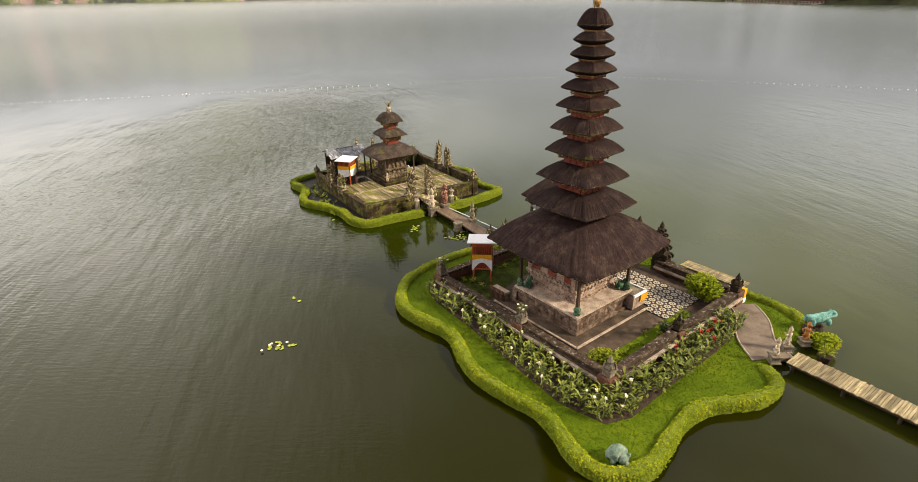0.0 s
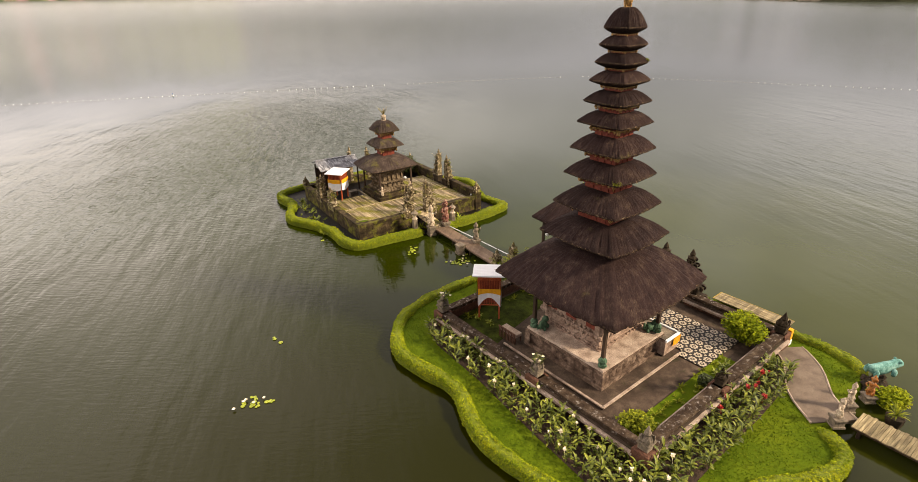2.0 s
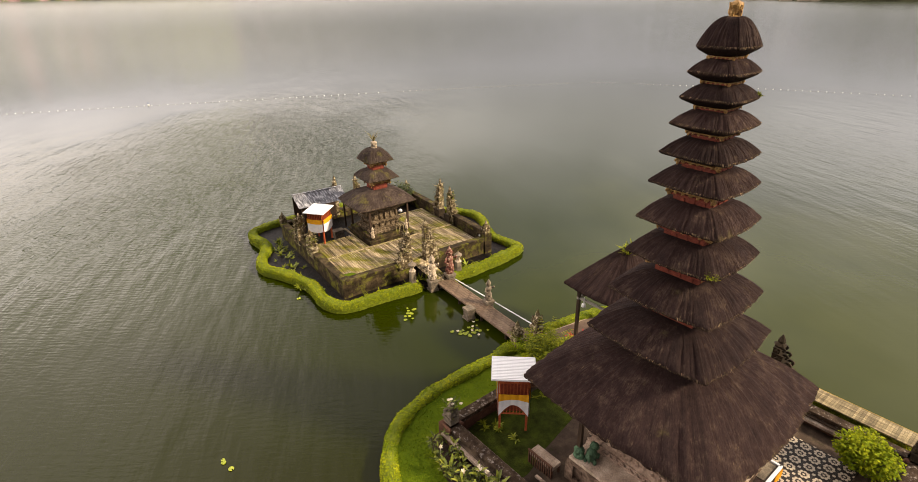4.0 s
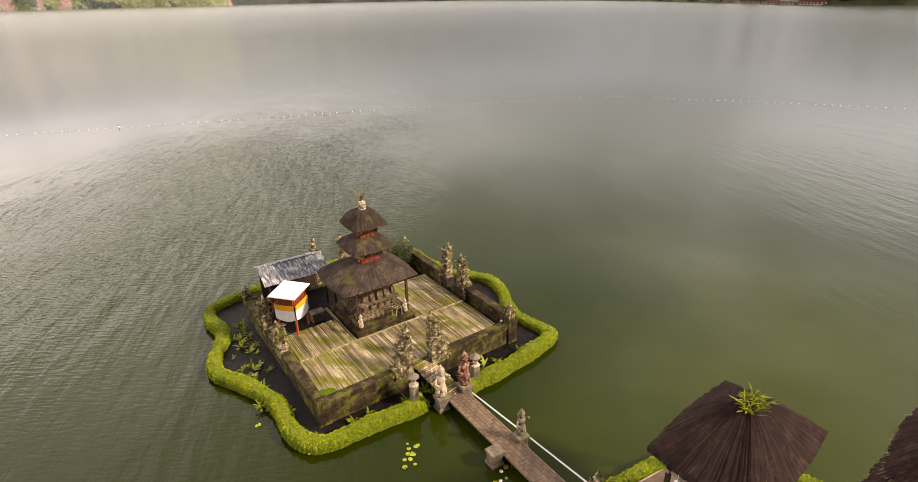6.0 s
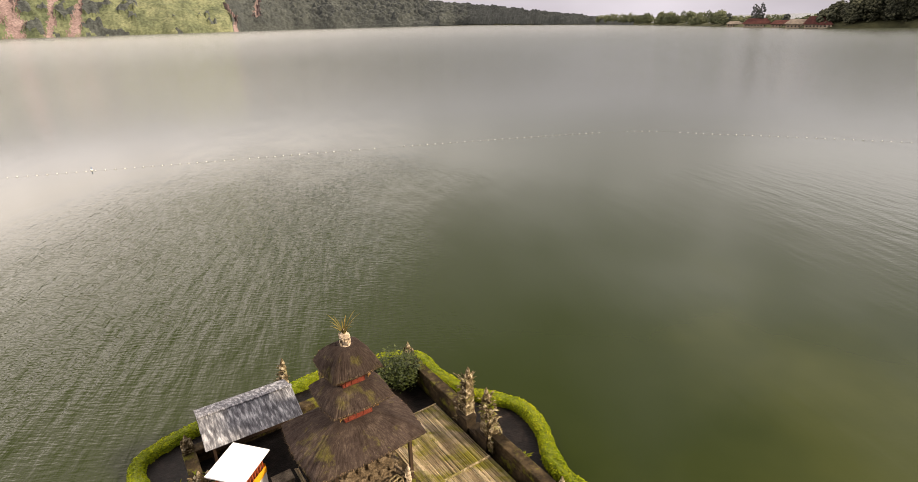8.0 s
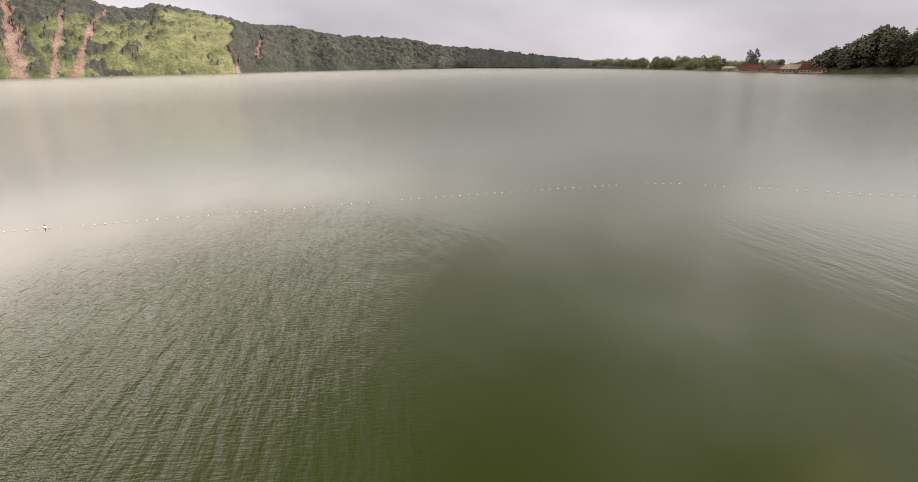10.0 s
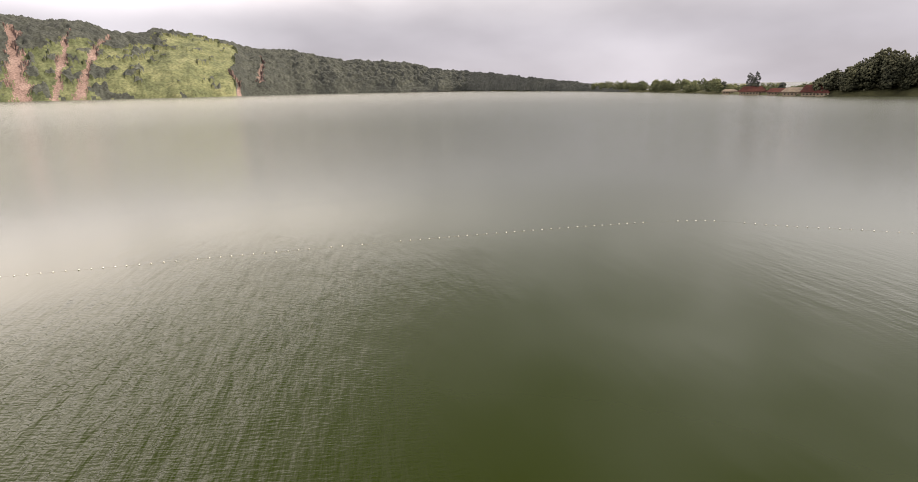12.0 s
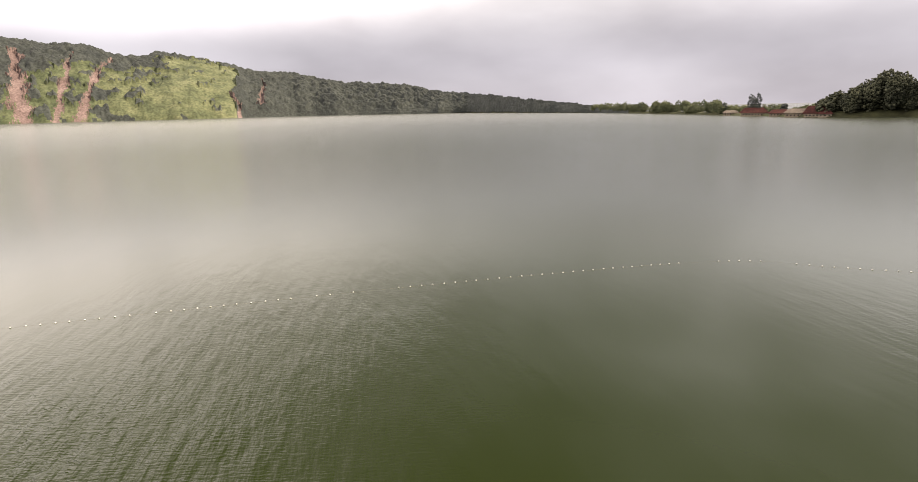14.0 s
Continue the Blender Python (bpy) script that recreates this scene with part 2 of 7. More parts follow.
    bs.inputs["Metallic"].default_value = metal
    bs.inputs["Specular IOR Level"].default_value = spec
    rr = N.new("ShaderNodeMapRange")
    rr.inputs["To Min"].default_value, rr.inputs["To Max"].default_value = max(0.05, rough - 0.12), min(1.0, rough + 0.12)
    L.new(fin.outputs["Fac"], rr.inputs["Value"])
    L.new(rr.outputs[0], bs.inputs["Roughness"])
    if bump:
        bp = N.new("ShaderNodeBump")
        bp.inputs["Strength"].default_value, bp.inputs["Distance"].default_value = bump, dist
        ad = N.new("ShaderNodeMath")
        ad.operation = "ADD"
        L.new(fin.outputs["Fac"], ad.inputs[0])
        L.new(big.outputs["Fac"], ad.inputs[1])
        L.new(ad.outputs[0], bp.inputs["Height"])
        L.new(bp.outputs[0], bs.inputs["Normal"])
    return m


def thatch_material(name, cols, moss, moss_at, straws):
    """Palm-fibre thatch: mottled tone, fine straws that run down the slope, moss in patches."""
    m = bpy.data.materials.new(name)
    m.use_nodes = True
    N, L = m.node_tree.nodes, m.node_tree.links
    bs = N["Principled BSDF"]
    tc = N.new("ShaderNodeTexCoord")

    def tex(coord, scale, stretch, detail, rough=0.5):
        mp = N.new("ShaderNodeMapping")
        mp.inputs["Scale"].default_value = stretch
        L.new(tc.outputs[coord], mp.inputs["Vector"])
        t = N.new("ShaderNodeTexNoise")
        t.inputs["Scale"].default_value, t.inputs["Detail"].default_value, t.inputs["Roughness"].default_value = scale, detail, rough
        L.new(mp.outputs[0], t.inputs["Vector"])
        return t.outputs["Fac"]

    mottle = tex("Object", 1.6, (1, 1, 1), 9, 0.72)
    straw = tex("UV", 1.0, (17, 2.4, 1), 5, 0.7)
    tips = tex("UV", 1.0, (70, 5, 1), 2, 0.6)
    sum_ = N.new("ShaderNodeMath")
    sum_.operation = "MULTIPLY_ADD"
    L.new(straw, sum_.inputs[0])
    sum_.inputs[1].default_value = 0.30
    half = N.new("ShaderNodeMath")
    half.operation = "MULTIPLY"
    L.new(mottle, half.inputs[0])
    half.operation = "MULTIPLY_ADD"
    half.inputs[1].default_value, half.inputs[2].default_value = 0.45, 0.125
    L.new(half.outputs[0], sum_.inputs[2])
    ramp = N.new("ShaderNodeValToRGB")
    el = ramp.color_ramp.elements
    el[0].position, el[0].color = 0.38, (*cols[0], 1)
    el[1].position, el[1].color = 0.66, (*cols[2], 1)
    ramp.color_ramp.elements.new(0.52).color = (*cols[1], 1)
    L.new(sum_.outputs[0], ramp.inputs["Fac"])
    ms = tex("Object", 0.9, (1, 1, 1), 8, 0.7)
    mr = N.new("ShaderNodeValToRGB")
    mr.color_ramp.elements[0].position, mr.color_ramp.elements[1].position = moss_at, moss_at + 0.16
    L.new(ms, mr.inputs["Fac"])
    mk_ = N.new("ShaderNodeMath")
    mk_.operation = "MULTIPLY"
    L.new(mr.outputs["Color"], mk_.inputs[0])
    L.new(straw, mk_.inputs[1])
    mm = N.new("ShaderNodeMix")
    mm.data_type = "RGBA"
    mm.inputs["B"].default_value = (*moss, 1)
    L.new(mk_.outputs[0], mm.inputs["Factor"])
    L.new(ramp.outputs["Color"], mm.inputs["A"])
    # loose pale straws
    loose = tex("UV", 1.0, (16, 2.6, 1), 3, 0.7)
    lr = N.new("ShaderNodeValToRGB")
    lr.color_ramp.elements[0].position, lr.color_ramp.elements[1].position = 0.60, 0.72
    L.new(loose, lr.inputs["Fac"])
    lm = N.new("ShaderNodeMix")
    lm.data_type = "RGBA"
    lm.inputs["B"].default_value = (*straws, 1)
    patch = N.new("ShaderNodeMapRange")
    patch.inputs["From Min"].default_value, patch.inputs["From Max"].default_value = 0.42, 0.68
    L.new(mottle, patch.inputs["Value"])
    pm = N.new("ShaderNodeMath")
    pm.operation = "MULTIPLY"
    L.new(lr.outputs["Color"], pm.inputs[0])
    L.new(patch.outputs[0], pm.inputs[1])
    L.new(pm.outputs[0], lm.inputs["Factor"])
    L.new(mm.outputs["Result"], lm.inputs["A"])
    tone = N.new("ShaderNodeHueSaturation")
    tr = N.new("ShaderNodeMapRange")
    tr.inputs["To Min"].default_value, tr.inputs["To Max"].default_value = 0.8, 1.3
    L.new(N.new("ShaderNodeObjectInfo").outputs["Random"], tr.inputs["Value"])
    L.new(tr.outputs[0], tone.inputs["Value"])
    L.new(lm.outputs["Result"], tone.inputs["Color"])
    L.new(tone.outputs["Color"], bs.inputs["Base Color"])
    bs.inputs["Roughness"].default_value = 0.75
    bs.inputs["Specular IOR Level"].default_value = 0.12
    ad = N.new("ShaderNodeMath")
    ad.operation = "ADD"
    L.new(straw, ad.inputs[0])
    L.new(tips, ad.inputs[1])
    bp = N.new("ShaderNodeBump")
    bp.inputs["Strength"].default_value, bp.inputs["Distance"].default_value = 0.9, 0.07
    L.new(ad.outputs[0], bp.inputs["Height"])
    L.new(bp.outputs[0], bs.inputs["Normal"])
    return m


# ---- materials ----
M_THATCH = thatch_material("black_palm_thatch", [(0.0115, 0.0054, 0.0050), (0.0315, 0.0168, 0.0148), (0.105, 0.070, 0.048)], (0.17, 0.14, 0.04), 0.63, (0.16, 0.115, 0.062))
M_THATCH_OLD = thatch_material("old_mossy_thatch", [(0.020, 0.0125, 0.010), (0.064, 0.045, 0.037), (0.18, 0.138, 0.105)], (0.26, 0.24, 0.03), 0.55, (0.24, 0.20, 0.14))
M_STRAW = mk("straw_ends", [(0.04, 0.028, 0.020), (0.17, 0.135, 0.095)], scale=3, fine=20, rough=0.9, bump=0, spec=0.1, island=0.6)
M_RED = mk("red_carved_wood", [(0.12, 0.024, 0.017), (0.23, 0.056, 0.036)], scale=9, fine=40, rough=0.6, bump=0.8)
M_GOLD = mk("gilded_carving", [(0.20, 0.11, 0.045), (0.38, 0.25, 0.10), (0.10, 0.045, 0.025)], scale=14, fine=50, rough=0.45, bump=0.8, metal=0.2)
M_DARKWOOD = mk("dark_wood", [(0.025, 0.016, 0.012), (0.06, 0.04, 0.03)], scale=3, fine=30, rough=0.6, stretch=(1, 1, 0.1))
M_STONE = mk("grey_volcanic_stone", [(0.07, 0.062, 0.055), (0.17, 0.15, 0.13), (0.26, 0.23, 0.20)], scale=2.2, fine=26, rough=0.9, bump=0.7, moss=(0.10, 0.11, 0.03), moss_at=0.62)
M_CARVEDDARK = mk("carved_brown_plinth", [(0.045, 0.030, 0.025), (0.110, 0.080, 0.068), (0.23, 0.18, 0.158)], scale=2.6, fine=8, rough=0.9, grit=0.6, bump=1.0, spec=0.15, dist=0.06)
M_DRYGRASS = mk("dry_grass", [(0.10, 0.085, 0.02), (0.20, 0.17, 0.05)], scale=2, fine=9, rough=0.8, bump=0, island=0.5)
M_CELLA = mk("carved_brown_stone", [(0.045, 0.033, 0.022), (0.12, 0.094, 0.066), (0.24, 0.20, 0.155)], scale=3.0, fine=14, rough=0.9, bump=1.0, dist=0.05)
M_DARKSTONE = mk("dark_wet_stone", [(0.014, 0.011, 0.008), (0.038, 0.030, 0.022), (0.08, 0.062, 0.046)], scale=1.6, fine=22, rough=0.85, bump=0.7, spec=0.15, moss=(0.07, 0.07, 0.014), moss_at=0.62)
M_PINKSTONE = mk("pink_sandstone", [(0.20, 0.155, 0.14), (0.34, 0.285, 0.265), (0.46, 0.405, 0.385)], scale=1.8, fine=24, rough=0.85, bump=0.4, spec=0.15, moss=(0.07, 0.05, 0.038), moss_at=0.62)
M_CARVED = mk("carved_pink_stone", [(0.15, 0.105, 0.095), (0.29, 0.225, 0.205), (0.38, 0.315, 0.295)], scale=2.2, fine=11, rough=0.85, grit=0.45, bump=1.0, spec=0.15, dist=0.05)
M_COPING = mk("black_stained_coping", [(0.018, 0.012, 0.009), (0.042, 0.030, 0.023), (0.085, 0.066, 0.052)], scale=2.5, fine=34, rough=0.9, bump=0.5, spec=0.1, moss=(0.32, 0.28, 0.25), moss_at=0.56, moss_scale=6.0)
M_BRICK = mk("red_brown_brick", [(0.06, 0.028, 0.02), (0.13, 0.065, 0.045)], scale=4, fine=24, rough=0.9, bump=0.6, moss=(0.05, 0.05, 0.015), moss_at=0.6)
M_PAVING = mk("dark_paving", [(0.026, 0.019, 0.015), (0.062, 0.046, 0.038), (0.115, 0.09, 0.075)], scale=1.1, fine=30, rough=0.85, bump=0.4, spec=0.2, moss=(0.030, 0.032, 0.010), moss_at=0.58)
M_PATH = mk("concrete_path", [(0.095, 0.075, 0.064), (0.145, 0.118, 0.103), (0.19, 0.16, 0.14)], scale=1.2, fine=40, rough=0.85, bump=0.25)
M_MOSSWALL = mk("mossy_wall_stone", [(0.011, 0.008, 0.005), (0.034, 0.026, 0.016), (0.095, 0.074, 0.046)], scale=2.0, fine=24, rough=0.9, bump=0.8, spec=0.15, moss=(0.125, 0.12, 0.016), moss_at=0.51, moss_scale=1.6)
M_BAMBOO = mk("weathered_bamboo", [(0.095, 0.075, 0.047), (0.28, 0.238, 0.172), (0.56, 0.51, 0.42)], scale=1.2, fine=14, rough=0.65, bump=0.3, spec=0.2, stretch=(6, 0.35, 6), moss=(0.17, 0.155, 0.020), moss_at=0.46, moss_scale=0.8, var=0.5)
M_PLANK = mk("weathered_plank", [(0.10, 0.082, 0.050), (0.21, 0.18, 0.115), (0.36, 0.32, 0.22)], scale=1.6, fine=18, rough=0.8, bump=0.4, stretch=(6, 0.6, 6), var=0.35)
M_DECK = mk("brown_bridge_planks", [(0.085, 0.058, 0.042), (0.15, 0.11, 0.085), (0.22, 0.17, 0.135)], scale=1.4, fine=18, rough=0.75, bump=0.4, stretch=(5, 0.6, 5), var=0.25)
M_LEAF_HEDGE = mk("hedge_leaves", [(0.10, 0.155, 0.005), (0.17, 0.225, 0.008), (0.26, 0.30, 0.012)], scale=0.8, fine=6, rough=0.8, bump=0, spec=0.08, island=0.28)
M_HEDGE_CORE = mk("hedge_inside", [(0.09, 0.13, 0.008), (0.18, 0.23, 0.012)], scale=5, fine=28, rough=0.9, bump=1.0, dist=0.06)
M_GRASS = mk("lawn_grass", [(0.046, 0.084, 0.004), (0.078, 0.126, 0.007), (0.112, 0.158, 0.009)], scale=0.5, fine=30, rough=0.95, bump=0.3, dist=0.03, spec=0.05, grit=0.35)
M_MOSS = mk("dark_moss", [(0.018, 0.022, 0.006), (0.036, 0.052, 0.010), (0.06, 0.085, 0.012)], scale=1.6, fine=30, rough=0.95, bump=0.5, dist=0.03, spec=0.05)
M_BLADE = mk("grass_blades", [(0.055, 0.095, 0.004), (0.105, 0.155, 0.008)], scale=0.45, fine=5, rough=0.8, bump=0, spec=0.06, island=0.16, grit=0.4)
M_SOIL = mk("dark_soil", [(0.022, 0.014, 0.010), (0.055, 0.036, 0.026)], scale=3, fine=24, rough=0.95, bump=0.8, dist=0.05)
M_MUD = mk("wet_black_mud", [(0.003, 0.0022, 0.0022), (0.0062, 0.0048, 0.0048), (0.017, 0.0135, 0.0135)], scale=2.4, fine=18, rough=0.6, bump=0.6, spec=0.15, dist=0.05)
M_LEAF = mk("broad_leaves", [(0.035, 0.058, 0.006), (0.085, 0.115, 0.012), (0.20, 0.22, 0.035)], scale=1.0, fine=12, rough=0.5, bump=0.1, spec=0.3, island=0.75)
M_LEAF_LIGHT = mk("light_green_leaves", [(0.09, 0.125, 0.008), (0.17, 0.20, 0.014)], scale=1.0, fine=8, rough=0.7, bump=0, spec=0.1, island=0.5)
M_LEAF_DARK = mk("dark_shrub_leaves", [(0.02, 0.035, 0.008), (0.05, 0.07, 0.015)], scale=1.0, fine=8, rough=0.6, bump=0, island=0.5)
M_LILY = mk("lily_pad_leaves", [(0.17, 0.24, 0.018), (0.30, 0.36, 0.04)], scale=3, fine=20, rough=0.5, bump=0.1, island=0.25)
M_WHITEFLOWER = mk("white_petals", [(0.72, 0.70, 0.62), (0.82, 0.80, 0.74)], scale=5, fine=20, rough=0.6, bump=0)
M_REDFLOWER = mk("red_petals", [(0.26, 0.012, 0.015), (0.42, 0.035, 0.03)], scale=5, fine=20, rough=0.6, bump=0)
M_WHITE = mk("white_painted_sheet", [(0.74, 0.74, 0.76), (0.82, 0.82, 0.84)], scale=1.5, fine=25, rough=0.5, bump=0.1, grit=0.2, neutral=True)
M_CLOTH_W = mk("white_cloth", [(0.66, 0.63, 0.64), (0.80, 0.77, 0.78)], scale=3, fine=60, rough=0.95, bump=0.2, grit=0.3, neutral=True)
M_CLOTH_Y = mk("yellow_cloth", [(0.62, 0.30, 0.012), (0.75, 0.40, 0.02)], scale=3, fine=60, rough=0.9, bump=0.2)
M_REDPAINT = mk("red_brown_paint", [(0.30, 0.055, 0.022), (0.46, 0.12, 0.05)], scale=4, fine=30, rough=0.6, bump=0.3)
M_REDBOX = mk("dark_red_inside", [(0.18, 0.036, 0.022), (0.26, 0.06, 0.035)], scale=5, fine=30, rough=0.8, bump=0.2)
M_TURQ = mk("turquoise_painted_stone", [(0.06, 0.10, 0.085), (0.13, 0.20, 0.175), (0.24, 0.30, 0.28)], scale=4, fine=26, rough=0.8, bump=0.7, moss=(0.08, 0.08, 0.05), moss_at=0.6, moss_scale=3)
M_FISH = mk("turquoise_paint_on_stone", [(0.05, 0.15, 0.125), (0.13, 0.30, 0.26), (0.28, 0.46, 0.41)], scale=4, fine=26, rough=0.8, bump=0.7, neutral=True)
M_GREENSTONE = mk("green_stone", [(0.025, 0.06, 0.04), (0.08, 0.17, 0.11)], scale=6, fine=26, rough=0.7, bump=0.7)
M_LICHEN = mk("lichen_covered_carving", [(0.030, 0.023, 0.015), (0.145, 0.12, 0.078), (0.66, 0.62, 0.53)], scale=4.5, fine=16, rough=0.95, bump=1.0, spec=0.1, dist=0.06, moss=(0.17, 0.165, 0.02), moss_at=0.53, moss_scale=2.2)
M_PALESTONE = mk("pale_statue_stone", [(0.20, 0.17, 0.15), (0.42, 0.37, 0.32), (0.60, 0.55, 0.50)], scale=7, fine=30, rough=0.9, bump=0.9)
M_REDSTATUE = mk("red_painted_stone", [(0.06, 0.03, 0.024), (0.17, 0.062, 0.055), (0.42, 0.34, 0.29)], scale=9, fine=30, rough=0.85, bump=0.9)
M_ORANGE = mk("orange_cloth", [(0.10, 0.045, 0.02), (0.33, 0.13, 0.03), (0.36, 0.28, 0.22)], scale=5, fine=40, rough=0.9, bump=0.4)
M_SHEDROOF = mk("grey_plank_roof", [(0.045, 0.043, 0.05), (0.15, 0.15, 0.165), (0.50, 0.50, 0.52)], scale=3.4, fine=9, rough=0.75, bump=0.3, stretch=(3.0, 0.7, 1), var=0.05, neutral=True)
M_TILE_D = mk("dark_floor_tile", [(0.016, 0.013, 0.012), (0.032, 0.027, 0.024)], scale=3, fine=30, rough=0.5, bump=0.1, spec=0.2)
M_TILE_L = mk("pale_tile_motif", [(0.40, 0.37, 0.33), (0.54, 0.50, 0.45)], scale=3, fine=30, rough=0.55, bump=0.1, spec=0.2)
M_PIPE = mk("white_pipe", [(0.60, 0.60, 0.60), (0.72, 0.72, 0.72)], scale=3, fine=20, rough=0.5, bump=0.1, neutral=True)
M_FLOAT = mk("white_float", [(0.66, 0.66, 0.64), (0.80, 0.80, 0.78)], scale=3, fine=20, rough=0.5, bump=0, neutral=True)
M_YELLOWEDGE = mk("faded_yellow_paint", [(0.26, 0.19, 0.04), (0.46, 0.35, 0.08)], scale=3, fine=20, rough=0.8, bump=0.2)
M_BEAM = mk("grey_painted_beam", [(0.16, 0.16, 0.17), (0.30, 0.30, 0.31)], scale=2, fine=20, rough=0.6, bump=0.2)
M_PATHBROWN = mk("brown_concrete_path", [(0.060, 0.040, 0.032), (0.095, 0.068, 0.056), (0.13, 0.10, 0.082)], scale=1.2, fine=40, rough=0.85, bump=0.25)
M_ROPE = mk("rope", [(0.12, 0.11, 0.09), (0.22, 0.20, 0.17)], scale=9, fine=40, rough=0.9, bump=0.3)

# ---- lake ----
BIG = pose(7.4, 31.7, 0, 0, 0, 40.5)       # the tower's axis, turned with its compound
SMALL = pose(-6.2, 51.6, 0, 0, 0, 34)      # the shrine island's axis
COURT = pose(-6.2, 51.6, 0, 0, 0, 36)      # the small shrine and its court, turned a little against the island


def lake_material():
    m = bpy.data.materials.new("green_lake_water")
    m.use_nodes = True
    N, L = m.node_tree.nodes, m.node_tree.links
    bs = N["Principled BSDF"]
    tc = N.new("ShaderNodeTexCoord")
    tint = N.new("ShaderNodeTexNoise")
    tint.inputs["Scale"].default_value, tint.inputs["Detail"].default_value = 0.02, 3
    L.new(tc.outputs["Object"], tint.inputs["Vector"])
    ramp = N.new("ShaderNodeValToRGB")
    ramp.color_ramp.elements[0].position, ramp.color_ramp.elements[0].color = 0.35, (0.0128, 0.0130, 0.0001, 1)
    ramp.color_ramp.elements[1].position, ramp.color_ramp.elements[1].color = 0.75, (0.0142, 0.0222, 0.0001, 1)
    # brown near the islands, greener over deep water
    where = N.new("ShaderNodeSeparateXYZ")
    L.new(tc.outputs["Object"], where.inputs[0])
    deep = N.new("ShaderNodeMapRange")
    deep.interpolation_type = "SMOOTHSTEP"
    deep.inputs["From Min"].default_value, deep.inputs["From Max"].default_value = 15.0, 65.0
    deep.inputs["To Min"].default_value, deep.inputs["To Max"].default_value = -0.1, 0.35
    L.new(where.outputs["Y"], deep.inputs["Value"])
    sumt = N.new("ShaderNodeMath")
    L.new(tint.outputs["Fac"], sumt.inputs[0])
    L.new(deep.outputs[0], sumt.inputs[1])
    L.new(sumt.outputs[0], ramp.inputs["Fac"])
    # brighter water east of the islands, painted by lifting the base colour
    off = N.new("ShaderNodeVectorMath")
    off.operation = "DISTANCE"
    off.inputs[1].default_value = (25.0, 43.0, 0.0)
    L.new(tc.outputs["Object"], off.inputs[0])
    bright_east = N.new("ShaderNodeMapRange")
    bright_east.interpolation_type = "SMOOTHSTEP"
    bright_east.inputs["From Min"].default_value, bright_east.inputs["From Max"].default_value = 28.0, 60.0
    bright_east.inputs["To Min"].default_value, bright_east.inputs["To Max"].default_value = 0.85, 0.0
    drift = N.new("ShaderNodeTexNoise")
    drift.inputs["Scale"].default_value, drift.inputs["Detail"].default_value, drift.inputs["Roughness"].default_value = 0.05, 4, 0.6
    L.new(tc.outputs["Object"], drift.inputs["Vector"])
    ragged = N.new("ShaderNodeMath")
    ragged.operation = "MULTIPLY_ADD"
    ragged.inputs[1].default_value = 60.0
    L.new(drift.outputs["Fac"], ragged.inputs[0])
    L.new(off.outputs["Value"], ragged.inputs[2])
    L.new(ragged.outputs[0], bright_east.inputs["Value"])
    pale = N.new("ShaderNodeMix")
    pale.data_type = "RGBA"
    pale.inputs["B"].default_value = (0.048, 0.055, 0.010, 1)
    L.new(bright_east.outputs[0], pale.inputs["Factor"])
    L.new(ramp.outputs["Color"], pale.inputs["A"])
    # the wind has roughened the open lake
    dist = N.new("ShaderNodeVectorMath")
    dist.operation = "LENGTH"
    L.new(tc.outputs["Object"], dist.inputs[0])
    open_ = N.new("ShaderNodeMapRange")
    open_.inputs["From Min"].default_value, open_.inputs["From Max"].default_value = 90.0, 500.0
    open_.inputs["To Min"].default_value, open_.inputs["To Max"].default_value = 0.07, 0.22
    L.new(dist.outputs["Value"], open_.inputs["Value"])
    L.new(open_.outputs[0], bs.inputs["Roughness"])
    # sky sheen on the far water, put into its base colour by distance
    far_sheen = N.new("ShaderNodeMapRange")
    far_sheen.interpolation_type = "SMOOTHSTEP"
    far_sheen.inputs["From Min"].default_value, far_sheen.inputs["From Max"].default_value = 350.0, 1200.0
    L.new(dist.outputs["Value"], far_sheen.inputs["Value"])
    with_sheen = N.new("ShaderNodeMix")
    with_sheen.data_type = "RGBA"
    with_sheen.inputs["B"].default_value = (0.135, 0.14, 0.122, 1)
    L.new(far_sheen.outputs[0], with_sheen.inputs["Factor"])
    L.new(pale.outputs["Result"], with_sheen.inputs["A"])
    L.new(with_sheen.outputs["Result"], bs.inputs["Base Color"])
    bs.inputs["IOR"].default_value = 1.33
    bs.inputs["Specular IOR Level"].default_value = 0.26
    # wind ripples in patches, over slower swells
    def wave(scale, stretch, turn, detail):
        mp = N.new("ShaderNodeMapping")
        mp.vector_type = "TEXTURE"
        mp.inputs["Rotation"].default_value = (0, 0, radians(turn))
        mp.inputs["Scale"].default_value = (1 / stretch[0], 1 / stretch[1], 1)
        L.new(tc.outputs["Object"], mp.inputs["Vector"])
        t = N.new("ShaderNodeTexNoise")
        t.inputs["Scale"].default_value, t.inputs["Detail"].default_value = scale, detail
        L.new(mp.outputs[0], t.inputs["Vector"])
        return t.outputs["Fac"]
    fine = wave(1.15, (1.0, 0.20, 1), 12, 3)
    fine2 = wave(0.7, (1.0, 0.24, 1), 27, 2)
    cross = wave(5.0, (0.30, 1.0, 1), 2, 2)
    slow = wave(0.34, (1.0, 0.26, 1), 16, 3)
    gust = wave(0.035, (1.0, 0.6, 1), 0, 4)
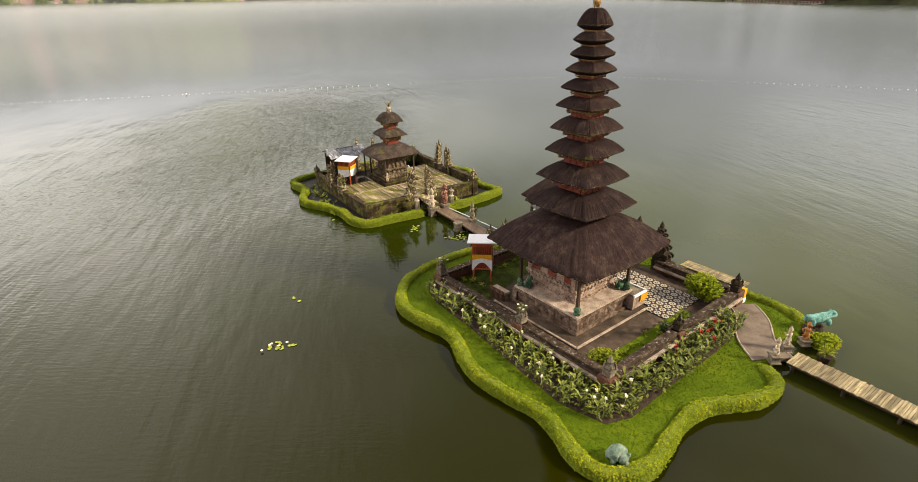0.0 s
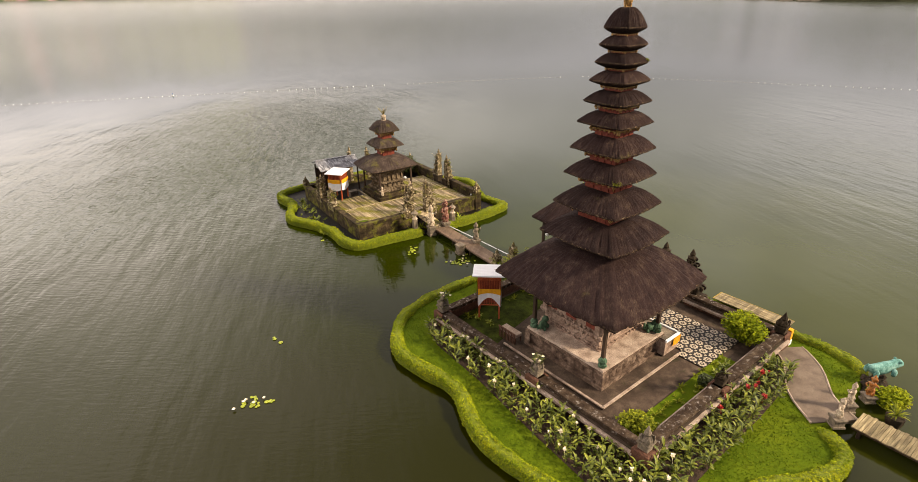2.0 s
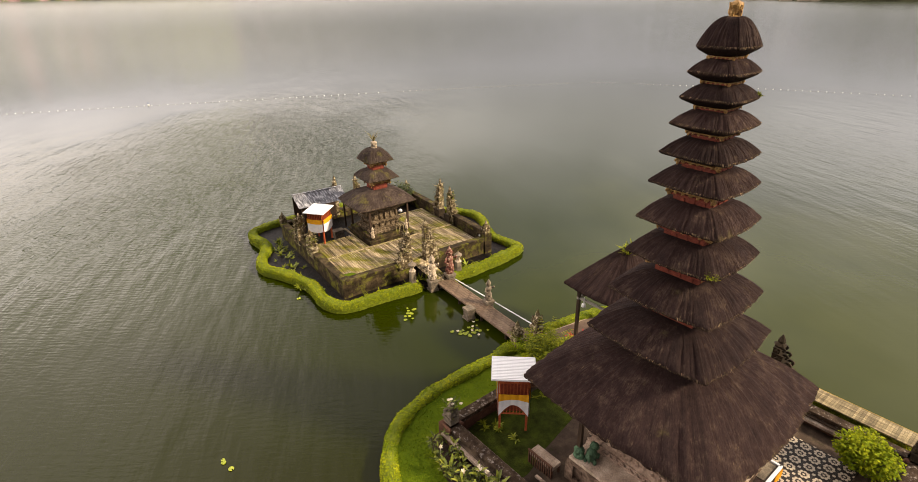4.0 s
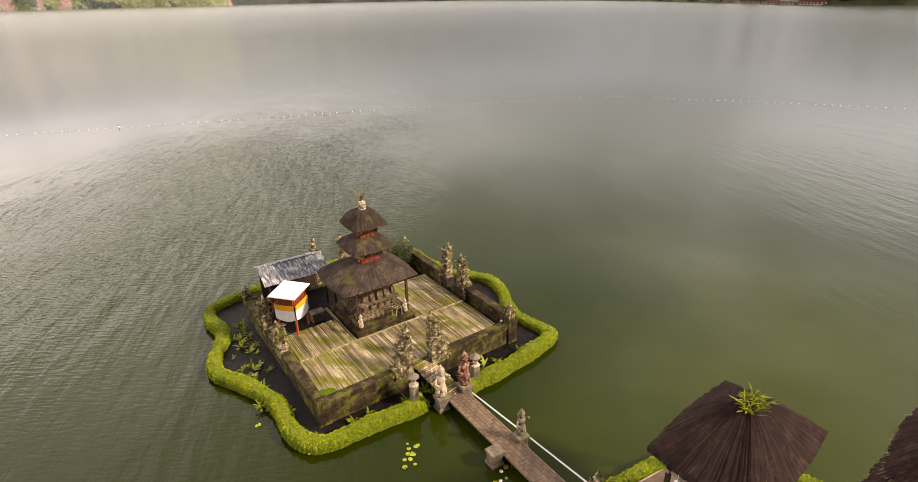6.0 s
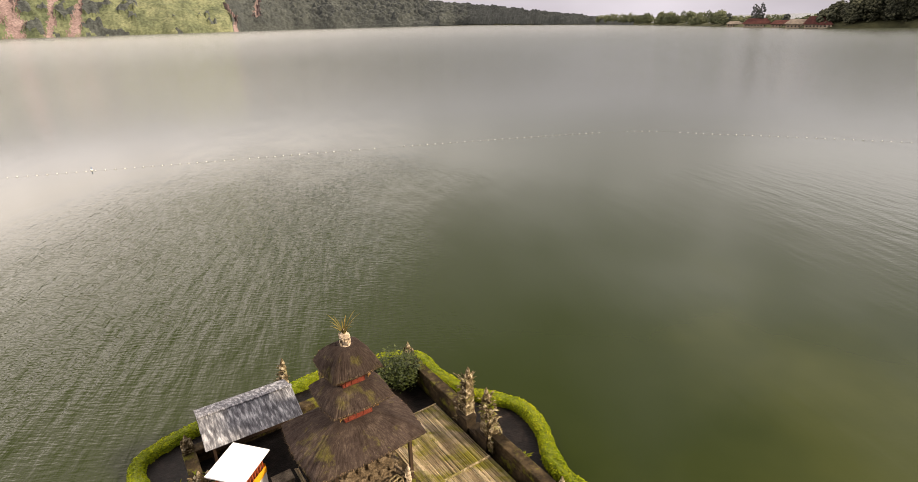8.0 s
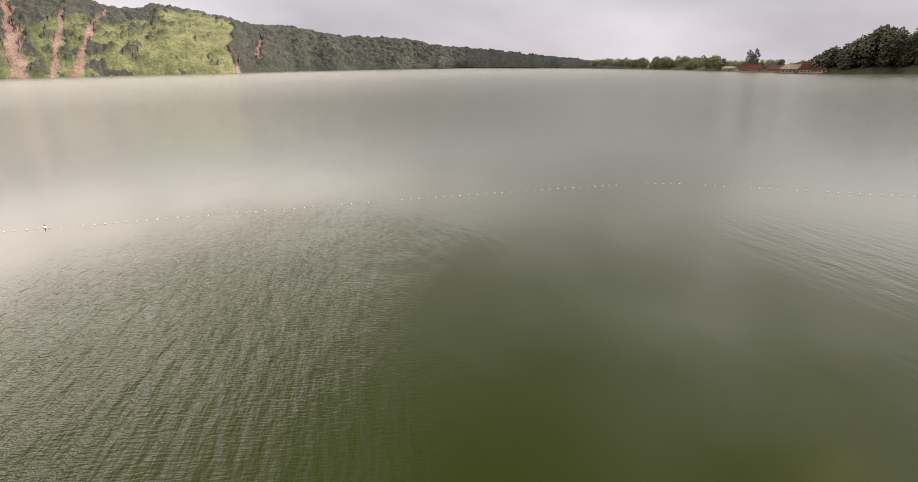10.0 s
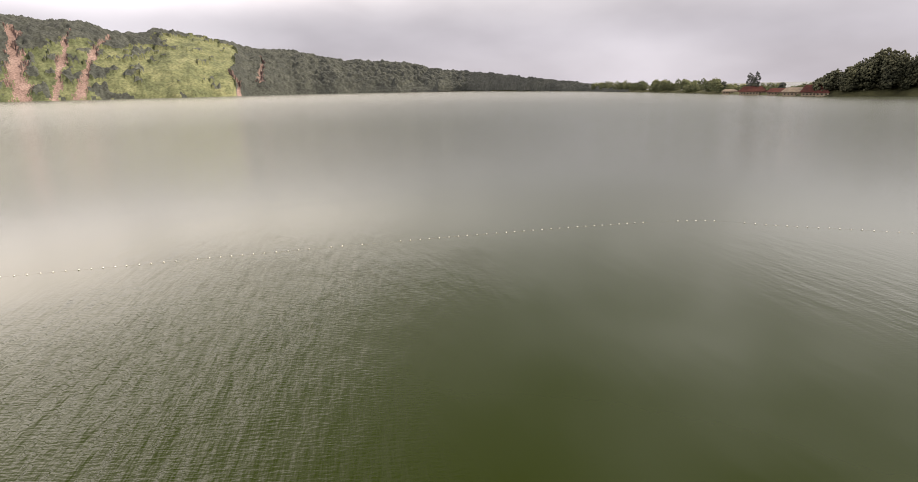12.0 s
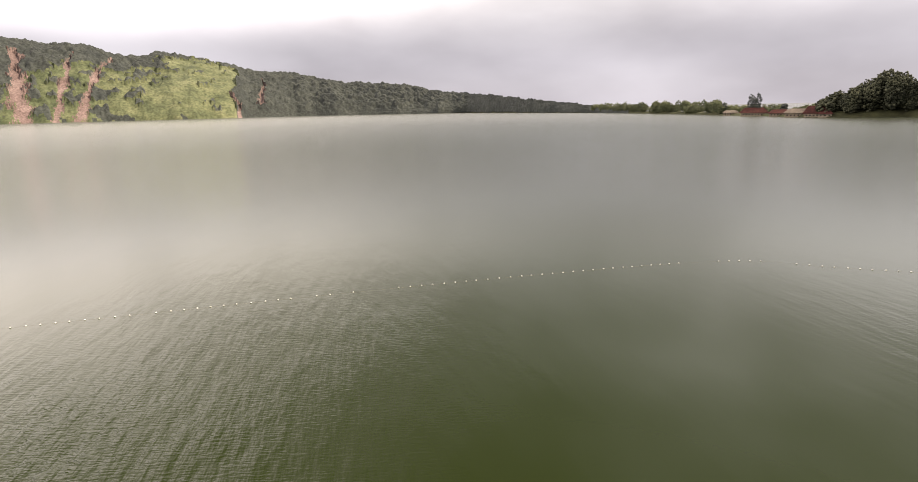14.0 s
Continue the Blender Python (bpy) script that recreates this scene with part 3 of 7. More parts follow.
    # two lanes of wind, west and east of a calm stretch
    sep = N.new("ShaderNodeSeparateXYZ")
    L.new(tc.outputs["Object"], sep.inputs[0])
    lane = N.new("ShaderNodeMath")
    lane.operation = "MULTIPLY_ADD"
    L.new(gust, lane.inputs[0])
    lane.inputs[1].default_value = 50.0
    L.new(sep.outputs["X"], lane.inputs[2])
    west, east = N.new("ShaderNodeMapRange"), N.new("ShaderNodeMapRange")
    for r_, a_, b_ in ((west, 27.0, -2.0), (east, 40.0, 60.0)):
        r_.interpolation_type = "SMOOTHSTEP"
        r_.inputs["From Min"].default_value, r_.inputs["From Max"].default_value = a_, b_
        L.new(lane.outputs[0], r_.inputs["Value"])
    east.inputs["To Max"].default_value = 0.17
    calm = N.new("ShaderNodeMapRange")
    calm.interpolation_type = "SMOOTHSTEP"
    calm.inputs["From Min"].default_value, calm.inputs["From Max"].default_value = -32.0, -4.0
    L.new(lane.outputs[0], calm.inputs["Value"])
    gusty = N.new("ShaderNodeMath")
    gusty.operation = "MULTIPLY"
    spots = wave(0.075, (1.0, 0.55, 1), 12, 3)
    spot = N.new("ShaderNodeMapRange")
    spot.interpolation_type = "SMOOTHSTEP"
    spot.inputs["From Min"].default_value, spot.inputs["From Max"].default_value = 0.36, 0.60
    spot.inputs["To Min"].default_value = 0.7
    L.new(spots, spot.inputs["Value"])
    L.new(west.outputs[0], gusty.inputs[0])
    L.new(calm.outputs[0], gusty.inputs[1])
    both = N.new("ShaderNodeMath")
    both.operation = "ADD"
    spotted = N.new("ShaderNodeMath")
    spotted.operation = "MULTIPLY"
    L.new(gusty.outputs[0], spotted.inputs[0])
    L.new(spot.outputs[0], spotted.inputs[1])
    L.new(spotted.outputs[0], both.inputs[0])
    L.new(east.outputs[0], both.inputs[1])
    amp = N.new("ShaderNodeMath")
    amp.operation = "MULTIPLY_ADD"
    near = N.new("ShaderNodeMapRange")
    near.interpolation_type = "SMOOTHSTEP"
    near.inputs["From Min"].default_value, near.inputs["From Max"].default_value = 62.0, 135.0
    near.inputs["To Min"].default_value, near.inputs["To Max"].default_value = 1.0, 0.05
    L.new(dist.outputs["Value"], near.inputs["Value"])
    fade = N.new("ShaderNodeMath")
    fade.operation = "MULTIPLY"
    L.new(both.outputs[0], fade.inputs[0])
    L.new(near.outputs[0], fade.inputs[1])
    fetch = N.new("ShaderNodeMapRange")
    fetch.interpolation_type = "SMOOTHSTEP"
    fetch.inputs["From Min"].default_value, fetch.inputs["From Max"].default_value = 34.0, 78.0
    fetch.inputs["To Min"].default_value, fetch.inputs["To Max"].default_value = 0.26, 1.05
    L.new(sep.outputs["Y"], fetch.inputs["Value"])
    blown = N.new("ShaderNodeMath")
    blown.operation = "MULTIPLY"
    L.new(fade.outputs[0], blown.inputs[0])
    L.new(fetch.outputs[0], blown.inputs[1])
    L.new(blown.outputs[0], amp.inputs[0])
    amp.inputs[1].default_value, amp.inputs[2].default_value = 7.0, 0.03
    mix = N.new("ShaderNodeMath")
    mix.operation = "MULTIPLY_ADD"
    L.new(cross, mix.inputs[0])
    mix.inputs[1].default_value = 0.28
    pair = N.new("ShaderNodeMath")
    pair.operation = "MULTIPLY_ADD"
    pair.inputs[1].default_value = 0.9
    L.new(fine2, pair.inputs[0])
    L.new(fine, pair.inputs[2])
    L.new(pair.outputs[0], mix.inputs[2])
    mul = N.new("ShaderNodeMath")
    mul.operation = "MULTIPLY"
    L.new(mix.outputs[0], mul.inputs[0])
    L.new(amp.outputs[0], mul.inputs[1])
    add = N.new("ShaderNodeMath")
    add.operation = "MULTIPLY_ADD"
    L.new(slow, add.inputs[0])
    swell = N.new("ShaderNodeMath")
    swell.operation = "MULTIPLY_ADD"
    swell.inputs[1].default_value, swell.inputs[2].default_value = 0.9, 0.4
    L.new(gusty.outputs[0], swell.inputs[0])
    L.new(swell.outputs[0], add.inputs[1])
    L.new(mul.outputs[0], add.inputs[2])
    bp = N.new("ShaderNodeBump")
    bp.inputs["Strength"].default_value, bp.inputs["Distance"].default_value = 0.6, 0.085
    L.new(add.outputs[0], bp.inputs["Height"])
    # choppy wavelets of the open lake, too small to see one by one
    chop = N.new("ShaderNodeTexNoise")
    chop.inputs["Scale"].default_value, chop.inputs["Detail"].default_value = 18.0, 1
    L.new(tc.outputs["Object"], chop.inputs["Vector"])
    mid = N.new("ShaderNodeVectorMath")
    mid.operation = "SUBTRACT"
    mid.inputs[1].default_value = (0.5, 0.5, 0.5)
    L.new(chop.outputs["Color"], mid.inputs[0])
    flat_ = N.new("ShaderNodeVectorMath")
    flat_.operation = "MULTIPLY"
    flat_.inputs[1].default_value = (1.0, 1.0, 0.0)
    L.new(mid.outputs[0], flat_.inputs[0])
    force = N.new("ShaderNodeMapRange")
    force.interpolation_type = "SMOOTHSTEP"
    force.inputs["From Min"].default_value, force.inputs["From Max"].default_value = 80.0, 400.0
    force.inputs["To Min"].default_value, force.inputs["To Max"].default_value = 0.0, 2.0
    L.new(dist.outputs["Value"], force.inputs["Value"])
    push = N.new("ShaderNodeVectorMath")
    push.operation = "SCALE"
    L.new(flat_.outputs[0], push.inputs[0])
    L.new(force.outputs[0], push.inputs["Scale"])
    total = N.new("ShaderNodeVectorMath")
    L.new(bp.outputs[0], total.inputs[0])
    L.new(push.outputs[0], total.inputs[1])
    unit = N.new("ShaderNodeVectorMath")
    unit.operation = "NORMALIZE"
    L.new(total.outputs[0], unit.inputs[0])
    L.new(unit.outputs[0], bs.inputs["Normal"])
    return m


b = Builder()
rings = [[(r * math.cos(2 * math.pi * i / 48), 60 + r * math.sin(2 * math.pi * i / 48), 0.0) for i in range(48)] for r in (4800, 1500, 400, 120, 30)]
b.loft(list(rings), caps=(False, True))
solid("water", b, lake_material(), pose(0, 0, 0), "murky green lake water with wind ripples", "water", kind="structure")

# ---- islands ----
def inside(poly, p):
    x, y = p[:, 0], p[:, 1]
    r = np.zeros(len(p), bool)
    for (ax, ay), (bx, by) in zip(poly, poly[1:] + poly[:1]):
        hit = ((ay > y) != (by > y)) & (x < (bx - ax) * (y - ay) / (by - ay + 1e-9) + ax)
        r ^= hit
    return r


def ground_sheet(name, outline, z, material, label, drop=0.9, grow=0.35):
    """An island's top with a bank that runs down under the water."""
    c = np.mean(outline, 0)
    rings = []
    for k, zz in ((1.0 + grow / 12, -drop), (1.0 + grow / 24, 0.02), (1.0, z - 0.08), (0.985, z)):
        rings.append([(c[0] + (x - c[0]) * k, c[1] + (y - c[1]) * k, zz) for x, y in outline])
    b = Builder().loft(rings, caps=(False, True))
    return solid(name, b, material, pose(0, 0, 0), label, "ground", kind="structure")


def hedge(lines, width, height, seed, label, group):
    """A clipped border hedge: an uneven core with a skin of small leaves."""
    ob = thing("hedge", pose(0, 0, 0), label, "hedge", group)
    g = np.random.RandomState(seed)
    for ctrl in lines:
        line = smooth_line(ctrl, 0.18)
        rings, leaves = [], []
        n = len(line)
        for i, (x, y) in enumerate(line):
            (ax, ay), (cx, cy) = line[max(i - 1, 0)], line[min(i + 1, n - 1)]
            d = Vector((cx - ax, cy - ay)).normalized()
            nx, ny = -d.y, d.x
            k = 1 + 0.22 * noise.noise(Vector((x * 0.7, y * 0.7, seed))) + 0.10 * noise.noise(Vector((x * 2.6, y * 2.6, seed)))
            end = min(1.0, 0.55 + 0.15 * min(i, n - 1 - i))
            ring = []
            for a in np.linspace(-1.0, 1.0, 9):
                t = a * math.pi / 2
                w = math.copysign(abs(math.sin(t)) ** 0.7, t) * width / 2 * k * end
                h = (max(0.0, math.cos(t)) ** 0.6) * height * k * end + 0.08
                j = 0.05 * noise.noise(Vector((x * 5 + a, y * 5, h * 4)))
                ring.append((x + nx * (w + j), y + ny * (w + j), h + j))
            ring.insert(0, (x + nx * -width * 0.45 * k, y + ny * -width * 0.45 * k, -0.15))
            ring.append((x + nx * width * 0.45 * k, y + ny * width * 0.45 * k, -0.15))
            rings.append(ring)
            for _ in range(int(140 * width)):
                t = g.uniform(-1.62, 1.62)
                w = math.copysign(abs(math.sin(t)) ** 0.7, t) * width / 2 * k * end * 1.03
                h = (max(0.0, math.cos(t)) ** 0.6) * height * k * end * 1.02 + 0.08
                q = g.uniform(-0.09, 0.09)
                lx, ly = x + nx * w + d.x * q, y + ny * w + d.y * q
                tuft = 0.05 * noise.noise(Vector((lx * 4.5, ly * 4.5, h * 4.5 + seed)))
                leaves.append((lx + nx * math.copysign(tuft, w), ly + ny * math.copysign(tuft, w), h + tuft + g.uniform(-0.02, 0.03)))
        b = Builder()
        b.loft(rings, caps=(True, True), closed=False)
        part("foliage_core", b, M_HEDGE_CORE, ob, smooth=True)
        part("leaves", scatter(leaves, 0.055, seed, tilt=0.6), M_LEAF_HEDGE, ob, "small yellow-green clipped leaves", kind="stuff")
    return ob


def inset(line, d):
    """A plan line shifted sideways by d."""
    out = []
    for i, (x, y) in enumerate(line):
        (ax, ay), (cx, cy) = line[max(i - 1, 0)], line[min(i + 1, len(line) - 1)]
        q = math.hypot(cx - ax, cy - ay)
        out.append((x - (cy - ay) / q * d, y + (cx - ax) / q * d))
    return out


BIG_EDGE = [(2.25, 39.05), (-0.05, 36.95), (-1.9, 35.3), (-3.1, 33.2), (-3.2, 31.3), (-2.75, 29.8), (-1.6, 28.6), (0.05, 27.2), (0.8, 25.1), (1.5, 23.8), (2.8, 22.45), (4.15, 21.35),
            (4.7, 20.4), (5.08, 19.35), (5.6, 18.45), (6.3, 17.95), (7.12, 17.84), (8.05, 18.05), (8.8, 18.62), (9.5, 19.52), (10.27, 20.48), (11.05, 21.22), (11.98, 21.72), (13.95, 22.08), (15.3, 22.8), (15.85, 23.75), (15.65, 24.95)]
BIG_EDGE = inset(BIG_EDGE, 0.27)
BIG_EDGE_EAST = [(19.35, 28.3), (19.45, 29.1), (18.9, 30.4), (17.5, 31.9), (16.2, 33.6), (15.2, 35.2)]
BIG_EDGE_NORTH = [(14.6, 36.2), (13.6, 38.8), (11.0, 41.4), (8.5, 42.2), (6.6, 41.7), (3.75, 40.25)]
hedge([BIG_EDGE, BIG_EDGE_EAST, BIG_EDGE_NORTH], 0.64, 0.50, 3, "low yellow-green clipped hedge round the tower island", "island hedges")
big_outline = smooth_line(BIG_EDGE, 0.5) + smooth_line([(15.9, 25.1), (17.2, 26.2), (18.6, 27.4)], 0.5) + smooth_line(BIG_EDGE_EAST, 0.5) + smooth_line(BIG_EDGE_NORTH, 0.5)
ground_sheet("ground_tower_island", big_outline, 0.34, M_GRASS, "green lawn of the tower island")

SMALL_EDGE = [(1.15, -7.35), (4.2, -7.1), (7.35, -6.45), (7.6, -5.6), (7.35, -3.2), (8.4, -0.9), (8.5, 1.0), (7.1, 3.1), (6.6, 5.2), (6.5, 7.2), (5.0, 8.3), (1.1, 8.7), (-2.6, 8.3), (-5.3, 8.1),
              (-7.2, 7.4), (-7.6, 6.2), (-7.3, 4.0), (-8.1, 2.2), (-8.3, 0.6), (-7.3, -1.2), (-6.5, -3.4), (-6.45, -5.6), (-5.6, -6.9), (-3.3, -7.0), (-0.75, -7.2)]
SMALL_EDGE = [(x + 0.08, y + 0.12) for x, y in inset(SMALL_EDGE, 0.04)]
sm_world = [(SMALL @ Vector((x, y, 0))).to_2d()[:] for x, y in SMALL_EDGE]
hedge([sm_world], 0.72, 0.45, 5, "low yellow-green clipped hedge round the small shrine island", "island hedges")
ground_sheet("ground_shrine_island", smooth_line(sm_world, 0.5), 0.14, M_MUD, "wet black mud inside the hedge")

# flower bed soil along two sides of the tower's wall
bed = [(-6.2, 6.4), (-6.9, 4.5), (-7.1, 1.0), (-7.6, -3.0), (-7.9, -6.0), (-7.4, -8.1), (-6.2, -8.6), (-3.0, -8.5), (0.5, -8.5), (4.6, -8.3), (4.7, -6.8), (-5.4, -6.6), (-5.3, 6.4)]
b = Builder()
b.loft([[(x, y, 0.30) for x, y in bed], [(x, y, 0.365) for x, y in bed], [(x * 0.985 - 0.05, y * 0.985 - 0.03, 0.40) for x, y in bed]], caps=(False, True))
solid("flower_bed", b, M_SOIL, BIG, "strip of dark bare soil along the compound wall", "flower bed", kind="structure")

# grass blades on the lawn
g = np.random.RandomState(11)
pts = np.stack([g.uniform(-3.6, 20, 130000), g.uniform(17.5, 42.5, 130000)], 1)
keep = inside(big_outline, pts)
ca, sa = math.cos(radians(40.5)), math.sin(radians(40.5))
lu, lv = (pts[:, 0] - 7.4) * ca + (pts[:, 1] - 31.7) * sa, -(pts[:, 0] - 7.4) * sa + (pts[:, 1] - 31.7) * ca
keep &= ~((lu > -5.9) & (lu < 6.7) & (lv > -7.1) & (lv < 6.3)) & ~inside(bed, np.stack([lu, lv], 1))
keep &= ~inside([(7.0, -6.6), (7.3, -7.8), (4.4, -9.8), (3.3, -11.2), (2.3, -10.4), (2.9, -8.9), (4.4, -8.2), (5.6, -6.6)], np.stack([lu, lv], 1))
pts = pts[keep]
b = scatter(np.c_[pts, np.full(len(pts), 0.36)], 0.036, 12, stretch=2.4, tilt=1.4)
solid("grass", b, M_BLADE, pose(0, 0, 0), "short green lawn grass on the tower island", "grass", kind="stuff")

# ---- thatched shrine towers ----
def square_ring(rx, ry, z, soft, per=14, jag=0.0):
    """A square ring with rounded corners and slightly bowed sides."""
    out = []
    for s in range(4):
        for i in range(per):
            t = -1 + 2 * i / per
            x, y = ((t, -1), (1, t), (-t, 1), (-1, -t))[s]
            q = math.hypot(x, y)
            x, y = x * (1 - soft) + x / q * 1.13 * soft, y * (1 - soft) + y / q * 1.13 * soft
            j = 1 + RNG.uniform(-jag, jag)
            out.append((x * rx * j, y * ry * j, z + RNG.uniform(-jag, jag) * 0.6 * rx))
    return out


def thatch(rx, ry, z, rise, top, drop, neck, soft=0.2, per=60, power=1.45, ridge=0.0):
    """A thatched roof: bulging slopes, a thick ragged eave, and an underside that falls inwards to the neck."""
    b = Builder()
    b.uv = []
    rows = []
    for s in (0.0, 0.12, 0.25, 0.4, 0.55, 0.7, 0.82, 0.92, 1.0):
        r = top + (rx - top) * s
        q = top + ridge + (ry - top - ridge) * s if ridge >= 0 else top + (ry - top) * s
        rows.append((r, q, z + rise * (1 - s ** power), soft + 0.14 * (1 - s), 0.006 if s > 0.9 else 0.004, s))
    t = 0.035 + 0.02 * rx
    rows.append((rx * 0.992, ry * 0.992, z - t, soft, 0.012, 1.05))
    for s in (0.8, 0.5, 0.2, 0.0):
        rows.append((neck + (rx - neck) * s, neck + (ry - neck) * s if ridge == 0 else ry * (0.5 + 0.5 * s), z - t - drop * (1 - s) ** 0.8, soft, 0.004, 1.1 + (1 - s)))
    n = 4 * per
    # bundles of straw: ridges that run down the slope and leave the eave uneven
    ridges = [0.7 * RNG.uniform(-1, 1) + 0.3 * noise.noise(Vector((k * 0.45, rx * 7.0, z))) for k in range(n)]
    rings = []
    for a, c, h, sf, jg, s in rows:
        deep = (0.020 + 0.007 * rx) * min(1.0, 0.25 + s) * (1.0 if s < 1.08 else 0.4)
        ring = []
        for k, (x, y, zz) in enumerate(square_ring(a, c, h, sf, per, jg)):
            q = math.hypot(x, y) + 1e-6
            out = deep * ridges[k]
            ring.append((x + x / q * out, y + y / q * out, zz + 0.8 * out))
        rings.append(ring)
    b.loft(rings, caps=(True, True))
    for (a, c, h, sf, jg, s) in rows:
        b.uv += [(i / n * 8 * rx, s * (rx + rise)) for i in range(n)]
    return b


def eave_fringe(rx, ry, z, soft):
    """Loose straw ends that hang out along an eave."""
    b = Builder()
    ring = square_ring(rx, ry, z, soft, max(30, int(rx * 2 / 0.055)))
    n = len(ring)
    for i, p in enumerate(ring):
        q = ring[(i + 1) % n]
        d = math.hypot(p[0], p[1])
        ox, oy = p[0] / d, p[1] / d
        ln, w, dz = RNG.uniform(0.02, 0.09), RNG.uniform(0.3, 0.9), RNG.uniform(-0.07, -0.01)
        mx, my = p[0] + (q[0] - p[0]) * w, p[1] + (q[1] - p[1]) * w
        j = RNG.uniform(-0.02, 0.02)
        b.add([(p[0] * 0.985, p[1] * 0.985, z + 0.02), (mx * 0.985, my * 0.985, z + 0.02), ((p[0] + mx) / 2 + ox * ln - oy * j, (p[1] + my) / 2 + oy * ln + ox * j, z + dz)], [(0, 1, 2)])
    return b


def neck_part(ob, hw, z0, z1, material=None):
    """The carved timber neck between two roofs, with a gilded cornice and gilded corner pieces."""
    b = Builder()
    b.box(0, 0, z0, 2 * hw, 2 * hw, z1 - z0)
    for k in range(4):
        for i in range(3):
            t = (i - 1) * hw * 0.56
            x, y = ((t, -hw), (hw, t), (-t, hw), (-hw, -t))[k]
            b.box(x, y, z0 + (z1 - z0) * 0.2, hw * (0.42 if k % 2 == 0 else 0.12), hw * (0.12 if k % 2 == 0 else 0.42), (z1 - z0) * 0.45)
    b.box(0, 0, z1 - 0.55 * (z1 - z0), 2.3 * hw, 2.3 * hw, (z1 - z0) * 0.12)
    nk = part("neck", b, M_RED, ob, "red carved wooden neck")
    b = Builder()
    h = max(0.07, (z1 - z0) * 0.22)
    b.box(0, 0, z1 - h * 0.5, 2.35 * hw, 2.35 * hw, h * 0.5)
    b.box(0, 0, z1 - h * 1.5, 2.42 * hw, 2.42 * hw, h * 0.32)
    for k in range(4):
        for i in range(5):
            t = (i - 2) * hw * 0.42
            x, y = ((t, -1.12 * hw), (1.12 * hw, t), (-t, 1.12 * hw), (-1.12 * hw, -t))[k]
            b.blob(x, y, z1 - h * 1.7, hw * 0.12, hw * 0.12, h * 0.5, 0.5, 5, 4)
    for sx in (-1, 1):
        for sy in (-1, 1):
            b.blob(sx * hw * 1.2, sy * hw * 1.2, z1 - h * 1.1, h * 0.8, h * 0.8, h * 1.3, 0.5, 7, 5)
            b.blob(sx * hw * 1.2 * (sx == sy), sy * hw * 1.2, z1 - h * 1.2, h * 0.7, h * 0.5, h * 0.9, 0.5, 7, 5)
    part("cornice", b, M_GOLD, nk, "gilded carved cornice")


def finial(ob, z, s, material, label, tuft=None):
    b = Builder()
    b.lathe([(0.20 * s, 0), (0.22 * s, 0.08 * s), (0.13 * s, 0.14 * s), (0.15 * s, 0.3 * s), (0.21 * s, 0.42 * s), (0.17 * s, 0.5 * s), (0.05 * s, 0.56 * s), (0.02 * s, 0.72 * s)], 10, 0, 0, z, wob=0.1)
    for i in range(8):
        a = i * math.pi / 4
        b.blob(0.17 * s * math.cos(a), 0.17 * s * math.sin(a), z + (0.2 + 0.2 * (i % 2)) * s, 0.06 * s, 0.06 * s, 0.12 * s, 0.3, 6, 4)
    f = part("finial", b, material, ob, label)
    if tuft:
        b = Builder()
        for i in range(16):
            b.leaf((0, 0, z + 0.42 * s), i * 2.4, s * RNG.uniform(0.3, 0.7), 0.05 * s, 1.8, 0.6)
        part("tuft", b, tuft, f, "dry grass tuft")


